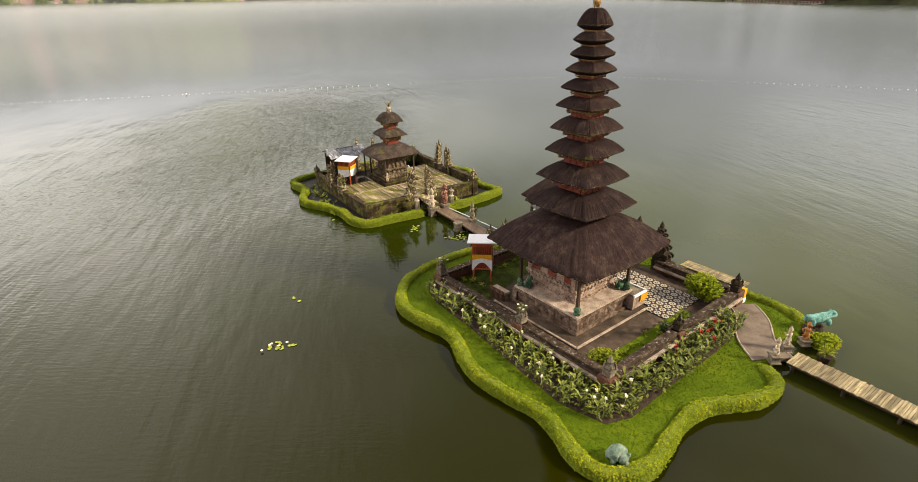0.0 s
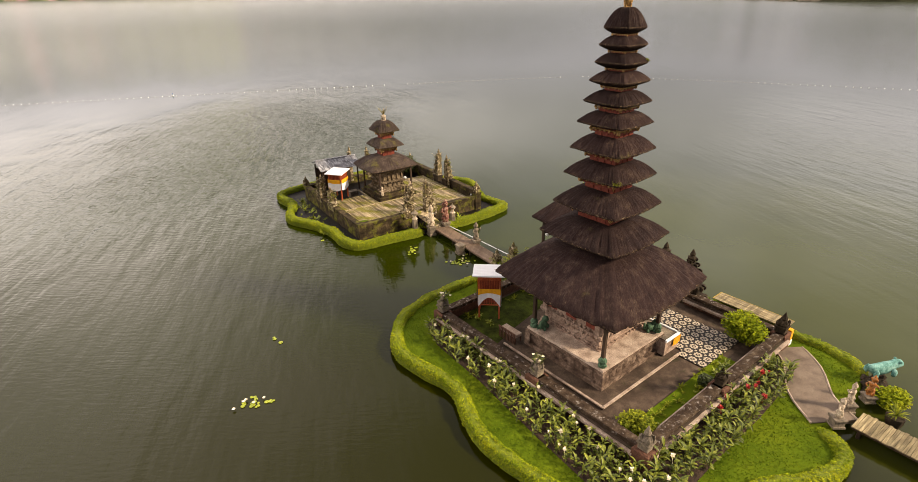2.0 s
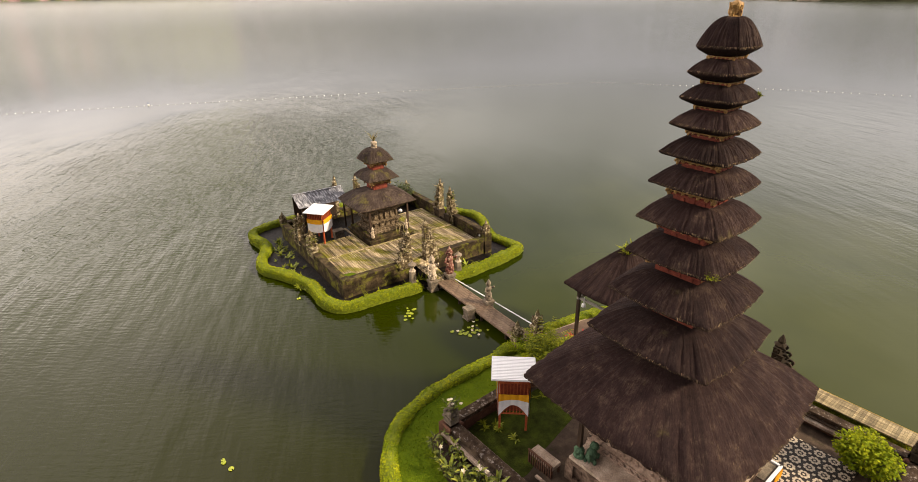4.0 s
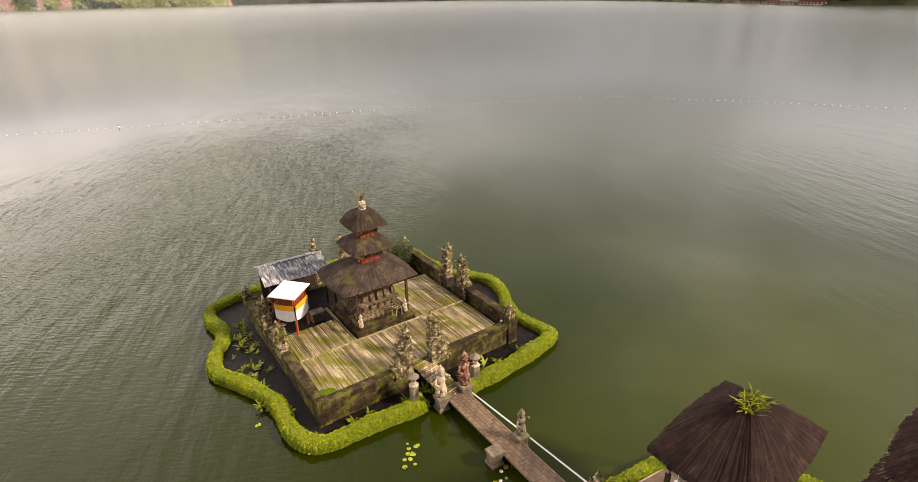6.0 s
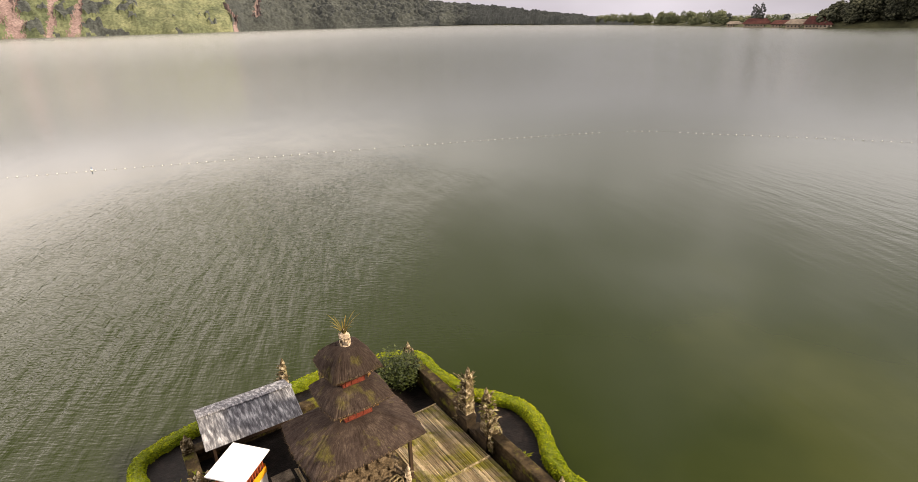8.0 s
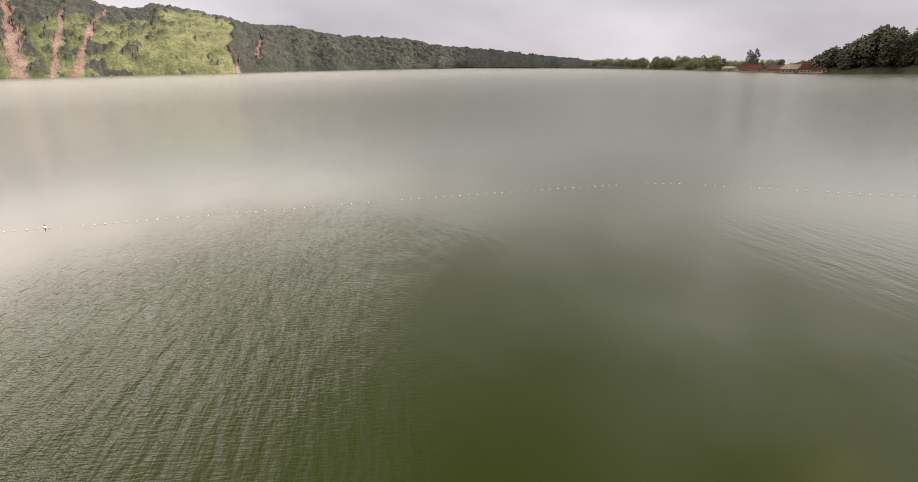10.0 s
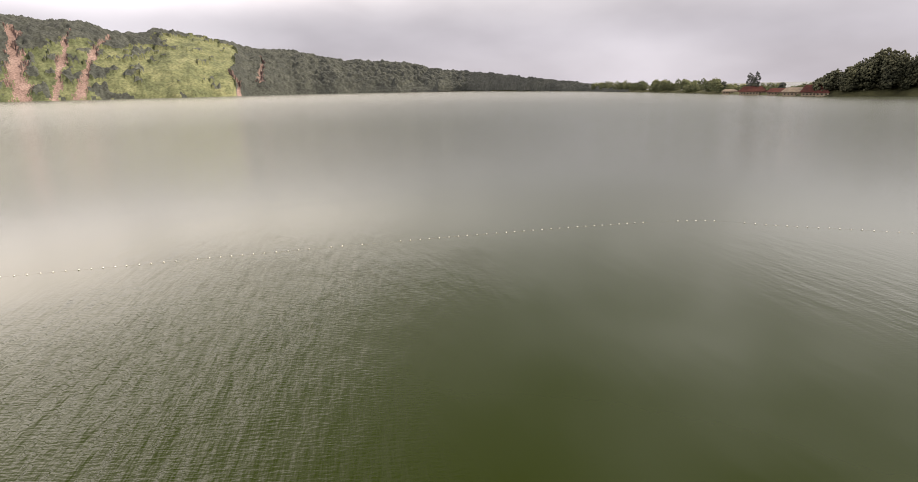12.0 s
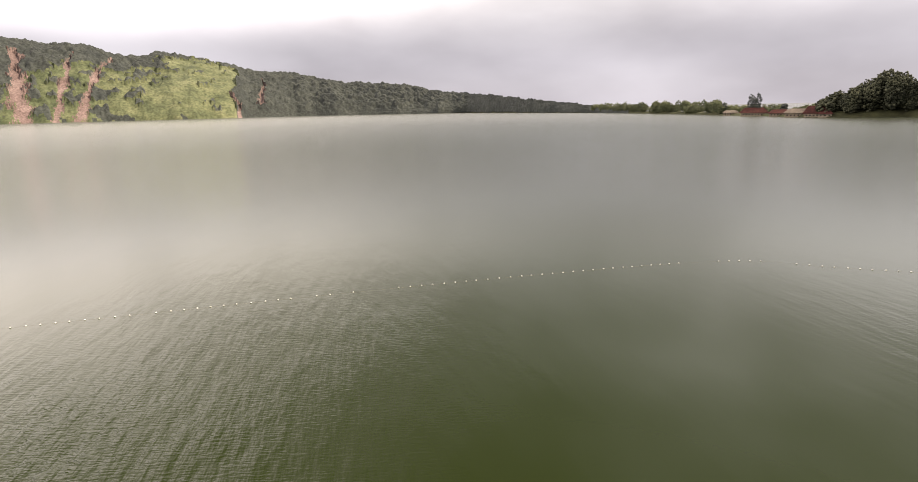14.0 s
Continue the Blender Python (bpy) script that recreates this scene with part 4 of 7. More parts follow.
def roofs(ob, levels, apex, material, group_label, k_neck=0.46, soft=0.2, first=(1.0, 1.0, 0.0), first_rise=0.74, rise_=0.50):
    def bowl(z):
        """How far an eave's underside falls towards the neck: more on the small roofs near the top."""
        return 0.07 + 0.13 * min(1.0, max(0.0, (z - 10.0) / 4.0))
    for i, (z, hw) in enumerate(levels):
        if i + 1 < len(levels):
            z2, hw2 = levels[i + 1]
            gap = z2 - z
            ntop = z2 - bowl(z2) - 0.03
            nbot = z + gap * (rise_ if i else first_rise)
            nhw = (k_neck + (0.02 if z2 < 13 else -0.02)) * hw2
            neck_part(ob, nhw, nbot - 0.12, ntop + 0.04)
            rise, top = nbot - z, nhw * 1.2
        else:
            rise, top = apex - z, 0.26 * hw
        rf = thatch(hw, hw, z, rise, top, bowl(z) if i else 0.30, k_neck * hw * (1.3 if i else 1.5), soft, power=1.62 if i + 1 < len(levels) else 1.9)
        fr = eave_fringe(hw, hw, z, soft)
        if not i:
            rf.v, fr.v = ([(x * first[0] + first[2], y * first[1], h) for x, y, h in v] for v in (rf.v, fr.v))
        part("roof", rf, material, ob, group_label, smooth=True)
        if len(levels) > 3 and i in (3, 8):
            # moss and small plants rooted in the straw of a corner
            b = Builder()
            for k in range(110):
                q, w = RNG.uniform(0.0, 0.2) * RNG.uniform(0.2, 1), RNG.gauss(0, 0.055)
                sx, sy = (-1, -1) if i < 8 else (1, -1)
                r_ = hw * 0.935 * (1.0 - q)
                b.leaf((sx * r_ + w, sy * r_ - w * sx * sy, z + rise * (1 - (1 - q) ** 1.62)), RNG.uniform(0, 6.28), RNG.uniform(0.04, 0.11), 0.03, RNG.uniform(0.5, 1.5), 0.5)
            part("moss_tuft", b, M_LEAF_LIGHT, ob, "yellow-green moss on a roof corner", kind="stuff")
        if len(levels) == 3 and i < 2:
            b = Builder()
            for k in range(120):
                u, q = RNG.gauss(-0.28 if i else 0.05, 0.13), min(0.95, max(0.35, RNG.gauss(0.74, 0.08)))
                b.leaf((u * hw, -hw * q * (0.9 if not i else 0.97), z + rise * (1 - q ** 1.62)), RNG.uniform(0, 6.28), RNG.uniform(0.05, 0.12), 0.035, RNG.uniform(0.5, 1.5), 0.5)
            part("moss_tuft", b, M_LEAF_LIGHT, ob, "yellow-green moss rooted in the thatch", kind="stuff")
        part("fringe", fr, M_STRAW, ob, "ragged straw ends along the eave", kind="stuff")


TIERS = [(3.98, 3.90), (6.35, 2.30), (7.88, 1.88), (9.28, 1.57), (10.47, 1.42), (11.63, 1.24), (12.55, 1.10), (13.42, 0.97), (14.17, 0.84), (14.87, 0.75), (15.54, 0.66)]
PX, PY = -1.2, -0.95
tower = thing("meru_tower", BIG, "tall eleven-tiered shrine tower with black thatched roofs", "shrine tower")
roofs(tower, TIERS, 16.28, M_THATCH, "dark thatched roof with a ragged eave", soft=0.27)
finial(tower, 16.2, 0.85, M_GOLD, "gilded finial")
b = Builder()
b.box(-1.45, -0.95, 0.45, 6.0, 6.2, 0.17)
part("lower_step", b, M_PAVING, tower, "dark paved step")
b = Builder()
for x, y, sx, sy in ((-1.45, -4.05, 6.0, 0.12), (-4.42, -0.95, 0.12, 6.2)):
    b.box(x, y, 0.58, sx, sy, 0.07)
part("step_edge", b, M_PINKSTONE, tower, "pale stone edge")
b = Builder()
b.box(PX, PY, 0.6, 4.9, 4.8, 0.2)
b.box(PX, PY, 0.78, 4.6, 4.5, 0.64)
b.box(PX, PY, 1.40, 4.85, 4.75, 0.14)
for k in range(4):
    for i in range(9):
        t = (i - 4) * 0.5
        x, y = ((t, -2.25), (2.3, t), (-t, 2.25), (-2.3, -t))[k]
        wx, wy = (0.47, 0.05) if k % 2 == 0 else (0.05, 0.47)
        b.box(PX + x, PY + y, 0.88, wx, wy, 0.42)
        b.blob(PX + x * 1.012, PY + y * 1.012, 1.08, wx * 0.42, wy * 0.42, 0.15, 0.5, 7, 5)
    x, y = ((-2.28, -2.23), (2.28, -2.23), (2.28, 2.23), (-2.28, 2.23))[k]
    b.box(PX + x, PY + y, 0.76, 0.34, 0.34, 0.66)
part("plinth", b, M_CARVEDDARK, tower, "carved stone plinth")
b = Builder()
b.box(PX, PY, 1.54, 4.75, 4.65, 0.12)
part("plinth_floor", b, M_PINKSTONE, tower, "worn pinkish stone floor")
b = Builder()
CX0, CY0, CW = -0.75, -0.45, 3.45
for z, h, w in ((1.6, 0.12, 0.25), (1.70, 0.12, 0.1), (1.78, 0.42, -0.05), (2.18, 0.14, 0.15), (2.30, 0.14, 0.3), (2.42, 0.85, 0.0), (3.25, 0.16, 0.3), (3.39, 0.5, 0.5)):
    b.box(CX0, CY0, z, CW + w, CW + w, h + 0.02)
for k in range(4):
    for i in range(6):
        t = (i - 2.5) * 0.56
        x, y = ((t, -1.7), (1.7, t), (-t, 1.7), (-1.7, -t))[k]
        b.blob(CX0 + x, CY0 + y, 2.0, 0.2 if k % 2 == 0 else 0.05, 0.05 if k % 2 == 0 else 0.2, 0.19, 0.5, 7, 5)
    for i in range(13):
        t = (i - 6) * 0.28
        for z_, o_, r_ in ((1.76, 1.80, 0.07), (2.24, 1.83, 0.06), (2.37, 1.88, 0.07), (2.50, 1.75, 0.08), (3.1, 1.75, 0.09), (3.32, 1.88, 0.07)):
            x, y = ((t, -o_), (o_, t), (-t, o_), (-o_, -t))[k]
            b.blob(CX0 + x, CY0 + y, z_, r_ * 1.2, r_ * 1.2, r_, 0.5, 6, 4)
    for sx in (-1, 1):
        x, y = ((sx * 1.6, -1.72), (1.72, sx * 1.6), (-sx * 1.6, 1.72), (-1.72, -sx * 1.6))[k]
        b.box(CX0 + x, CY0 + y, 2.42, 0.26, 0.26, 0.84)
part("cella", b, M_CARVED, tower, "carved pinkish stone cella")
for k in range(4):
    for t in (-1.5, 0, 1.5):
        b = Builder()
        x, y = ((t * 0.8, -1.73), (1.73, t * 0.8), (-t * 0.8, 1.73), (-1.73, -t * 0.8))[k]
        b.box(CX0 + x, CY0 + y, 2.62, 0.6 if k % 2 == 0 else 0.08, 0.08 if k % 2 == 0 else 0.6, 0.36)
        part("panel", b, M_RED, tower, "red carved panel under the eave")
for x, y in ((-3.32, -3.02), (0.95, -3.02), (0.95, 1.15), (-3.32, 1.15)):
    b = Builder()
    b.box(x, y, 1.9, 0.16, 0.16, 2.1, top=0.8)
    post = part("post", b, M_DARKWOOD, tower, "dark wooden post")
    b = Builder()
    b.lathe([(0.18, 0), (0.2, 0.08), (0.16, 0.16), (0.2, 0.32), (0.12, 0.46), (0.09, 0.5)], 10, x, y, 1.66, wob=0.06)
    b.blob(x - 0.12, y - 0.2, 1.88, 0.1, 0.1, 0.12, 0.3)
    part("post_base", b, M_GREENSTONE, post, "green carved stone base")

shrine = thing("small_shrine", COURT @ pose(0.05, 0.15, 0), "three-tiered shrine with mossy thatched roofs on a stone base", "shrine tower")
roofs(shrine, [(3.74, 2.05), (5.42, 1.20), (6.62, 0.96)], 7.38, M_THATCH_OLD, "grey-brown thatched roof with moss patches", 0.42, soft=0.22, first=(1.08, 0.9, -0.1), first_rise=0.50, rise_=0.44)
finial(shrine, 7.30, 0.95, M_PALESTONE, "pale lichen-covered finial", M_DRYGRASS)
b = Builder()
b.box(0, 0, 0.9, 3.3, 3.4, 0.42)
b.box(0, 0, 1.32, 3.45, 3.55, 0.10)
b.box(0, 0, 1.42, 3.1, 3.2, 0.22)
part("plinth", b, M_MOSSWALL, shrine, "mossy stone plinth")
b = Builder()
for z, h, w in ((1.62, 0.16, 2.5), (1.76, 0.12, 2.3), (1.86, 0.12, 2.1), (1.96, 0.34, 1.9), (2.28, 0.10, 2.05), (2.36, 0.10, 2.25), (2.44, 0.66, 1.86), (3.08, 0.12, 2.0), (3.18, 0.14, 2.2), (3.3, 0.36, 2.5)):
    b = Builder().box(0, 0, z, w, w, h + 0.03)
    n = 9 if h < 0.2 else 5
    for k in range(4):
        for i in range(n):
            t = (i - (n - 1) / 2) * (w - 0.2) / (n - 1)
            x, y = ((t, -w / 2), (w / 2, t), (-t, w / 2), (-w / 2, -t))[k]
            b.blob(x, y, z + h * 0.5, 0.09 if h < 0.2 else 0.13, 0.09 if h < 0.2 else 0.13, h * 0.4, 0.5, 6, 4)
    part("cella_course", b, M_CELLA, shrine, "carved brown stone course of the cella")
for x, y in ((-1.45, -1.5), (1.45, -1.5), (1.45, 1.5), (-1.45, 1.5)):
    b = Builder()
    b.box(x, y, 1.6, 0.12, 0.12, 2.1)
    part("post", b, M_DARKWOOD, shrine, "dark wooden post")

# hut with a hipped thatched roof behind the tower
hut = thing("thatched_hut", BIG @ pose(4.9, 5.3, 0), "open hut with a hipped black thatched roof topped by grass", "hut")
b = thatch(2.0, 2.0, 4.3, 1.65, 0.16, 0.25, 1.2, 0.24, power=1.12)
b.v = [(x * 1.31, y * 0.89, z) for x, y, z in b.v]
part("roof", b, M_THATCH, hut, "dark hipped thatched roof", smooth=True)
b = Builder()
for i in range(130):
    b.leaf((RNG.uniform(-0.45, 0.25), RNG.uniform(-0.35, 0.05), RNG.uniform(5.6, 5.9)), RNG.uniform(0, 6.28), RNG.uniform(0.25, 0.55), 0.05, 1.2, 0.5)
part("grass_tuft", b, M_LEAF_LIGHT, hut, "light green grass growing on the ridge")
b = Builder()
b.box(0, 0, 0.45, 4.2, 2.5, 0.25)
b.box(0, 0, 0.68, 4.4, 2.7, 0.10)
part("base", b, M_PAVING, hut, "grey stone base")
for x, y in ((-2, -1.1), (2, -1.1), (2, 1.1), (-2, 1.1)):
    part("post", Builder().box(x, y, 0.7, 0.14, 0.14, 3.5), M_DARKWOOD, hut, "dark wooden post")
for x, y, sx, sy in ((0, -1.1, 4.2, 0.1), (0, 1.1, 4.2, 0.1), (-2, 0, 0.1, 2.4), (2, 0, 0.1, 2.4)):
    part("beam", Builder().box(x, y, 3.45, sx, sy, 0.12), M_BEAM, hut, "grey painted eave beam")
b = Builder().lathe([(0.02, 0.5), (0.02, 0.2), (0.1, 0.12), (0.12, 0.0), (0.05, -0.06)], 10, -2.05, 0.75, 3.2)
part("lamp", b, M_FLOAT, hut, "small white hanging lamp")

# ---- compound walls, floors, bridges ----
def wall_run(parent, p, q, z0, h, thick, mats, ledge=True):
    """One straight run of a low wall with a ledge and a coping."""
    (ax, ay), (bx, by) = p, q
    ln, ang = math.hypot(bx - ax, by - ay), math.degrees(math.atan2(by - ay, bx - ax))
    x, y = (ax + bx) / 2, (ay + by) / 2
    w = part("wall", Builder().box(x, y, z0, ln, thick, h * 0.8, ang), mats[0], parent)
    if ledge:
        part("ledge", Builder().box(x, y, z0 + h * 0.52, ln - 0.02, thick + 0.56, 0.13, ang), mats[1], w, "pale pinkish stone ledge")
    part("coping", Builder().box(x, y, z0 + h * 0.8, ln, thick + 0.14, h * 0.2, ang), mats[2], w, "black-stained stone coping")
    if ledge:
        # a dark band that stands out under the coping on both faces
        part("moulding", Builder().box(x, y, z0 + h * 0.70, ln - 0.01, thick + 0.30, h * 0.07, ang), M_PAVING, w, "dark stepped moulding")


wall = thing("compound_wall", BIG, "low stone compound wall with pinkish ledges and black-stained coping", "wall", "compound walls", "structure")
WM = (M_BRICK, M_PINKSTONE, M_COPING)
for p, q in (((-5.5, -6.75), (6.35, -6.75)), ((-5.5, -6.5), (-5.5, 5.9)), ((-5.25, 5.9), (2.4, 5.9)), ((6.35, -6.5), (6.35, -1.6)), ((6.35, 0.4), (6.35, 3.8))):
    wall_run(wall, p, q, 0.3, 0.92, 0.34, WM, ledge=p != (-5.25, 5.9))

b = Builder().box(0.42, -0.42, 0.3, 11.5, 12.3, 0.2)
solid("floor_tower_court", b, M_PAVING, BIG, "dark worn paving of the tower court", "floor", kind="structure")

swall = thing("shrine_wall", COURT, "low mossy stone wall round the small shrine", "wall", "compound walls", "structure")
SMAT = (M_MOSSWALL, M_MOSSWALL, M_MOSSWALL)
for p, q in (((-5.2, -5.3), (-0.75, -5.3)), ((0.5, -5.3), (5.45, -5.3)), ((-5.2, -5.1), (-5.2, 5.75)), ((-5.0, 5.75), (5.45, 5.75)), ((5.45, -5.1), (5.45, -1.0)), ((5.45, 0.45), (5.45, 5.55))):
    wall_run(swall, p, q, 0.0, 1.75 if p[0] > 5 else 1.34, 0.36, SMAT, ledge=False)
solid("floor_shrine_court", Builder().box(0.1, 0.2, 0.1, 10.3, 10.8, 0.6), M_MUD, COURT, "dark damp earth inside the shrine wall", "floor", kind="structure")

# plank bridge to the shore, and the footbridge between the islands
def deck(name, p, q, z0, z1, width, pitch, material, label, rail=True):
    (ax, ay), (bx, by) = p, q
    ln, ang = math.hypot(bx - ax, by - ay), math.degrees(math.atan2(by - ay, bx - ax))
    br = thing(name, pose(ax, ay, z0, 0, -math.degrees(math.atan2(z1 - z0, ln)), ang), label, "bridge")
    for y in (-width * 0.36, width * 0.36):
        part("beam", Builder().box(ln / 2, y, -0.2, ln, 0.12, 0.16), M_DARKWOOD, br)
    for i in range(int(ln / 2.2) + 1):
        for y in (-width * 0.36, width * 0.36):
            part("pile", Builder().lathe([(0.08, -2.2), (0.08, -0.15)], 8, 0.3 + i * 2.2, y), M_DARKWOOD, br, "dark wooden pile")
    return br, ln


bridge, ln = deck("plank_bridge", (17.1, 25.27), (23.4, 17.35), 0.52, 0.52, 1.25, 0.14, M_PLANK, "bridge of weathered grey cross planks over the lake")
shared = [Builder().box(0, 0, -0.03, 0.125, 1.27, 0.045).mesh("plank", False), Builder().box(0, 0.02, -0.03, 0.12, 1.32, 0.04).mesh("plank", False)]
for i in range(int(ln / 0.135)):
    ob = part("plank", shared[i % 2], M_PLANK, bridge)
    ob.matrix_basis = pose(0.07 + i * 0.135, RNG.uniform(-0.03, 0.03), RNG.uniform(-0.006, 0.006), 0, 0, RNG.uniform(-1, 1))

sa0, sb0 = SMALL @ Vector((0.66, -7.3, 0)), SMALL @ Vector((0.86, -15.5, 0))
foot, ln = deck("footbridge", sa0.to_2d()[:], sb0.to_2d()[:], 0.44, 0.46, 1.0, 0.2, M_DECK, "narrow brown plank footbridge between the islands")
for k in range(5):
    y = -0.4 + 0.2 * k
    shared = Builder().box(0, 0, -0.035, ln / 2 - 0.01, 0.192, 0.05).mesh("plank", False)
    for s in range(2):
        ob = part("plank", shared, M_DECK, foot)
        ob.matrix_basis = pose(ln * (0.25 + 0.5 * s), y, RNG.uniform(-0.004, 0.004))
for y in (-0.5, 0.5):
    part("kerb", Builder().box(ln / 2, y, -0.06, ln, 0.06, 0.1), M_DECK, foot)

# ---- carved gates, finials, statues ----
def wing(b, h, w, d, wild=False, side=1):
    """Half of a split gate: a sheer inner face, stepped and curled on the outer side (towards side * x)."""
    n = 6
    z = 0.0
    for i in range(n):
        k = 1 - 0.78 * (i / (n - 1)) ** 0.9
        hh = h * (0.26, 0.2, 0.16, 0.13, 0.11, 0.09)[i]
        b.box(side * w * k / 2, 0, z, w * k, d * (0.6 + 0.4 * k), hh)
        b.box(side * w * k * 0.52, 0, z + hh * 0.82, w * k * 1.1, d * (0.68 + 0.42 * k), hh * 0.2)
        if wild:
            for s in range(16):
                x, y = side * w * k * RNG.uniform(0.1, 1.08), d * RNG.choice((-1, 1)) * (0.3 + 0.25 * k) * RNG.uniform(0.7, 1.1)
                b.leaf((x, y, z + hh * RNG.uniform(0.2, 1.1)), math.atan2(y, x) + RNG.uniform(-0.9, 0.9), RNG.uniform(0.1, 0.3), RNG.uniform(0.06, 0.13), RNG.uniform(0.3, 1.5), RNG.uniform(0.2, 0.7))
            b.blob(side * w * k * RNG.uniform(0.7, 1.0), RNG.uniform(-0.3, 0.3) * d, z + hh * RNG.uniform(0.6, 1.0), w * 0.16, d * 0.22, hh * 0.5, 0.6, 6, 5)
        else:
            r_ = 0.11 + 0.07 * k
            cx, cz = side * (w * k + r_ * 0.7), z + hh * 0.8
            for y in (-d * 0.2, d * 0.2):
                b.tube([(cx + side * r_ * (1 - t * 0.75) * math.cos(3.6 - t * 5.6), y, cz + r_ * (1 - t * 0.75) * math.sin(3.6 - t * 5.6)) for t in np.linspace(0, 1, 11)], r_ * 0.42, 6)
        b.blob(side * w * k * 0.6, -d * (0.32 + 0.2 * k), z + hh * 0.55, w * 0.22 * k + 0.03, d * 0.14, hh * 0.36, 0.5, 7, 5)
        b.blob(side * w * k * 0.6, d * (0.32 + 0.2 * k), z + hh * 0.55, w * 0.22 * k + 0.03, d * 0.14, hh * 0.36, 0.5, 7, 5)
        z += hh
    b.lathe([(d * 0.3, 0), (d * 0.34, h * 0.03), (d * 0.16, h * 0.07), (d * 0.22, h * 0.1), (0.02, h * 0.2)], 8, side * w * 0.14, 0, z, wob=0.1)
    return b


def knob(b, s, x=0.0, y=0.0, z=0.0):
    """A carved wall finial: stepped foot, cushion, four upright leaves and a bud."""
    b.box(x, y, z, 0.46 * s, 0.46 * s, 0.3 * s)
    b.box(x, y, z + 0.3 * s, 0.56 * s, 0.56 * s, 0.09 * s)
    b.lathe([(0.2 * s, 0), (0.27 * s, 0.1 * s), (0.2 * s, 0.22 * s), (0.12 * s, 0.3 * s), (0.16 * s, 0.4 * s), (0.1 * s, 0.52 * s), (0.02, 0.75 * s)], 8, x, y, z + 0.39 * s, wob=0.08)
    for i in range(4):
        a = i * math.pi / 2 + math.pi / 4
        b.blob(x + 0.24 * s * math.cos(a), y + 0.24 * s * math.sin(a), z + 0.52 * s, 0.1 * s, 0.1 * s, 0.2 * s, 0.35, 6, 5)
    return b


def figure(b, s, arms=True, crown=True):
    """A carved guardian: legs in a skirt, torso, arms, head and tall headdress."""
    b.lathe([(0.20, 0), (0.24, 0.08), (0.21, 0.3), (0.24, 0.5), (0.17, 0.62), (0.2, 0.8), (0.23, 0.95), (0.12, 1.06), (0.06, 1.1)], 10, 0, 0, 0, wob=0.08, sy=0.8)
    b.blob(0, -0.02, 1.2, 0.125, 0.13, 0.145, 0.15)
    if crown:
        b.lathe([(0.15, 0), (0.18, 0.05), (0.12, 0.12), (0.13, 0.18), (0.06, 0.26), (0.02, 0.36)], 8, 0, 0, 1.28, wob=0.1)
        for a in (-1, 1):
            b.blob(a * 0.16, 0.03, 1.24, 0.06, 0.08, 0.13, 0.3, 6, 5)
    if arms:
        b.tube([(-0.2, 0, 0.95), (-0.34, -0.06, 0.76), (-0.22, -0.22, 0.7)], 0.06, 6)
        b.tube([(0.2, 0, 0.95), (0.36, -0.04, 0.86), (0.3, -0.2, 1.06)], 0.06, 6)
    for i in range(7):
        a = i * 0.9
        b.blob(0.2 * math.cos(a), 0.17 * math.sin(a), 0.2 + 0.1 * (i % 3), 0.08, 0.08, 0.11, 0.4, 6, 4)
    b.v = [(x * s, y * s, z * s) for x, y, z in b.v]
    return b


def pedestal(b, w, h):
    b.box(0, 0, 0, w * 1.2, w * 1.2, h * 0.22)
    b.box(0, 0, h * 0.2, w, w, h * 0.5)
    b.box(0, 0, h * 0.68, w * 1.1, w * 1.1, h * 0.12)
    b.box(0, 0, h * 0.8, w * 1.25, w * 1.25, h * 0.2)
    return b


def statue_on_foot(m, ph, pw, s, mat, label, turn=0, group="guardian statues"):
    solid("pedestal", pedestal(Builder(), pw, ph), M_STONE, m, "square stepped stone pedestal", "pedestal", "statue pedestals")
    solid("guardian_statue", figure(Builder(), s), mat, m @ pose(0, 0, ph, 0, 0, turn), label, "statue", group, smooth=True)


# the tower court
for u, v, s in ((-5.55, -6.8, 0.95), (-5.5, -1.15, 0.9), (-5.45, 5.85, 0.95), (0.15, -6.75, 0.8), (6.3, -6.7, 1.0)):
    solid("wall_finial", knob(Builder(), s, 0, 0, 0), M_STONE if u < 0 else M_DARKSTONE, BIG @ pose(u, v, 1.20), "weathered carved stone finial on the compound wall", "finial", "wall finials")
    solid("wall_pier", Builder().box(0, 0, 0, 0.74, 0.74, 0.94), M_BRICK, BIG @ pose(u, v, 0.28), "square wall pier of dark brick", "pier", "wall piers")
for v, side, gh in ((-1.15, -1, 2.95), (0.15, 1, 2.85)):
    solid("split_gate", wing(Builder(), gh, 1.15, 0.75, side=1), M_DARKSTONE, BIG @ pose(6.75, v, 0.3, 0, 0, 90 * side), "dark carved stone split gate with curled edges", "gate", "split gates of the tower court")

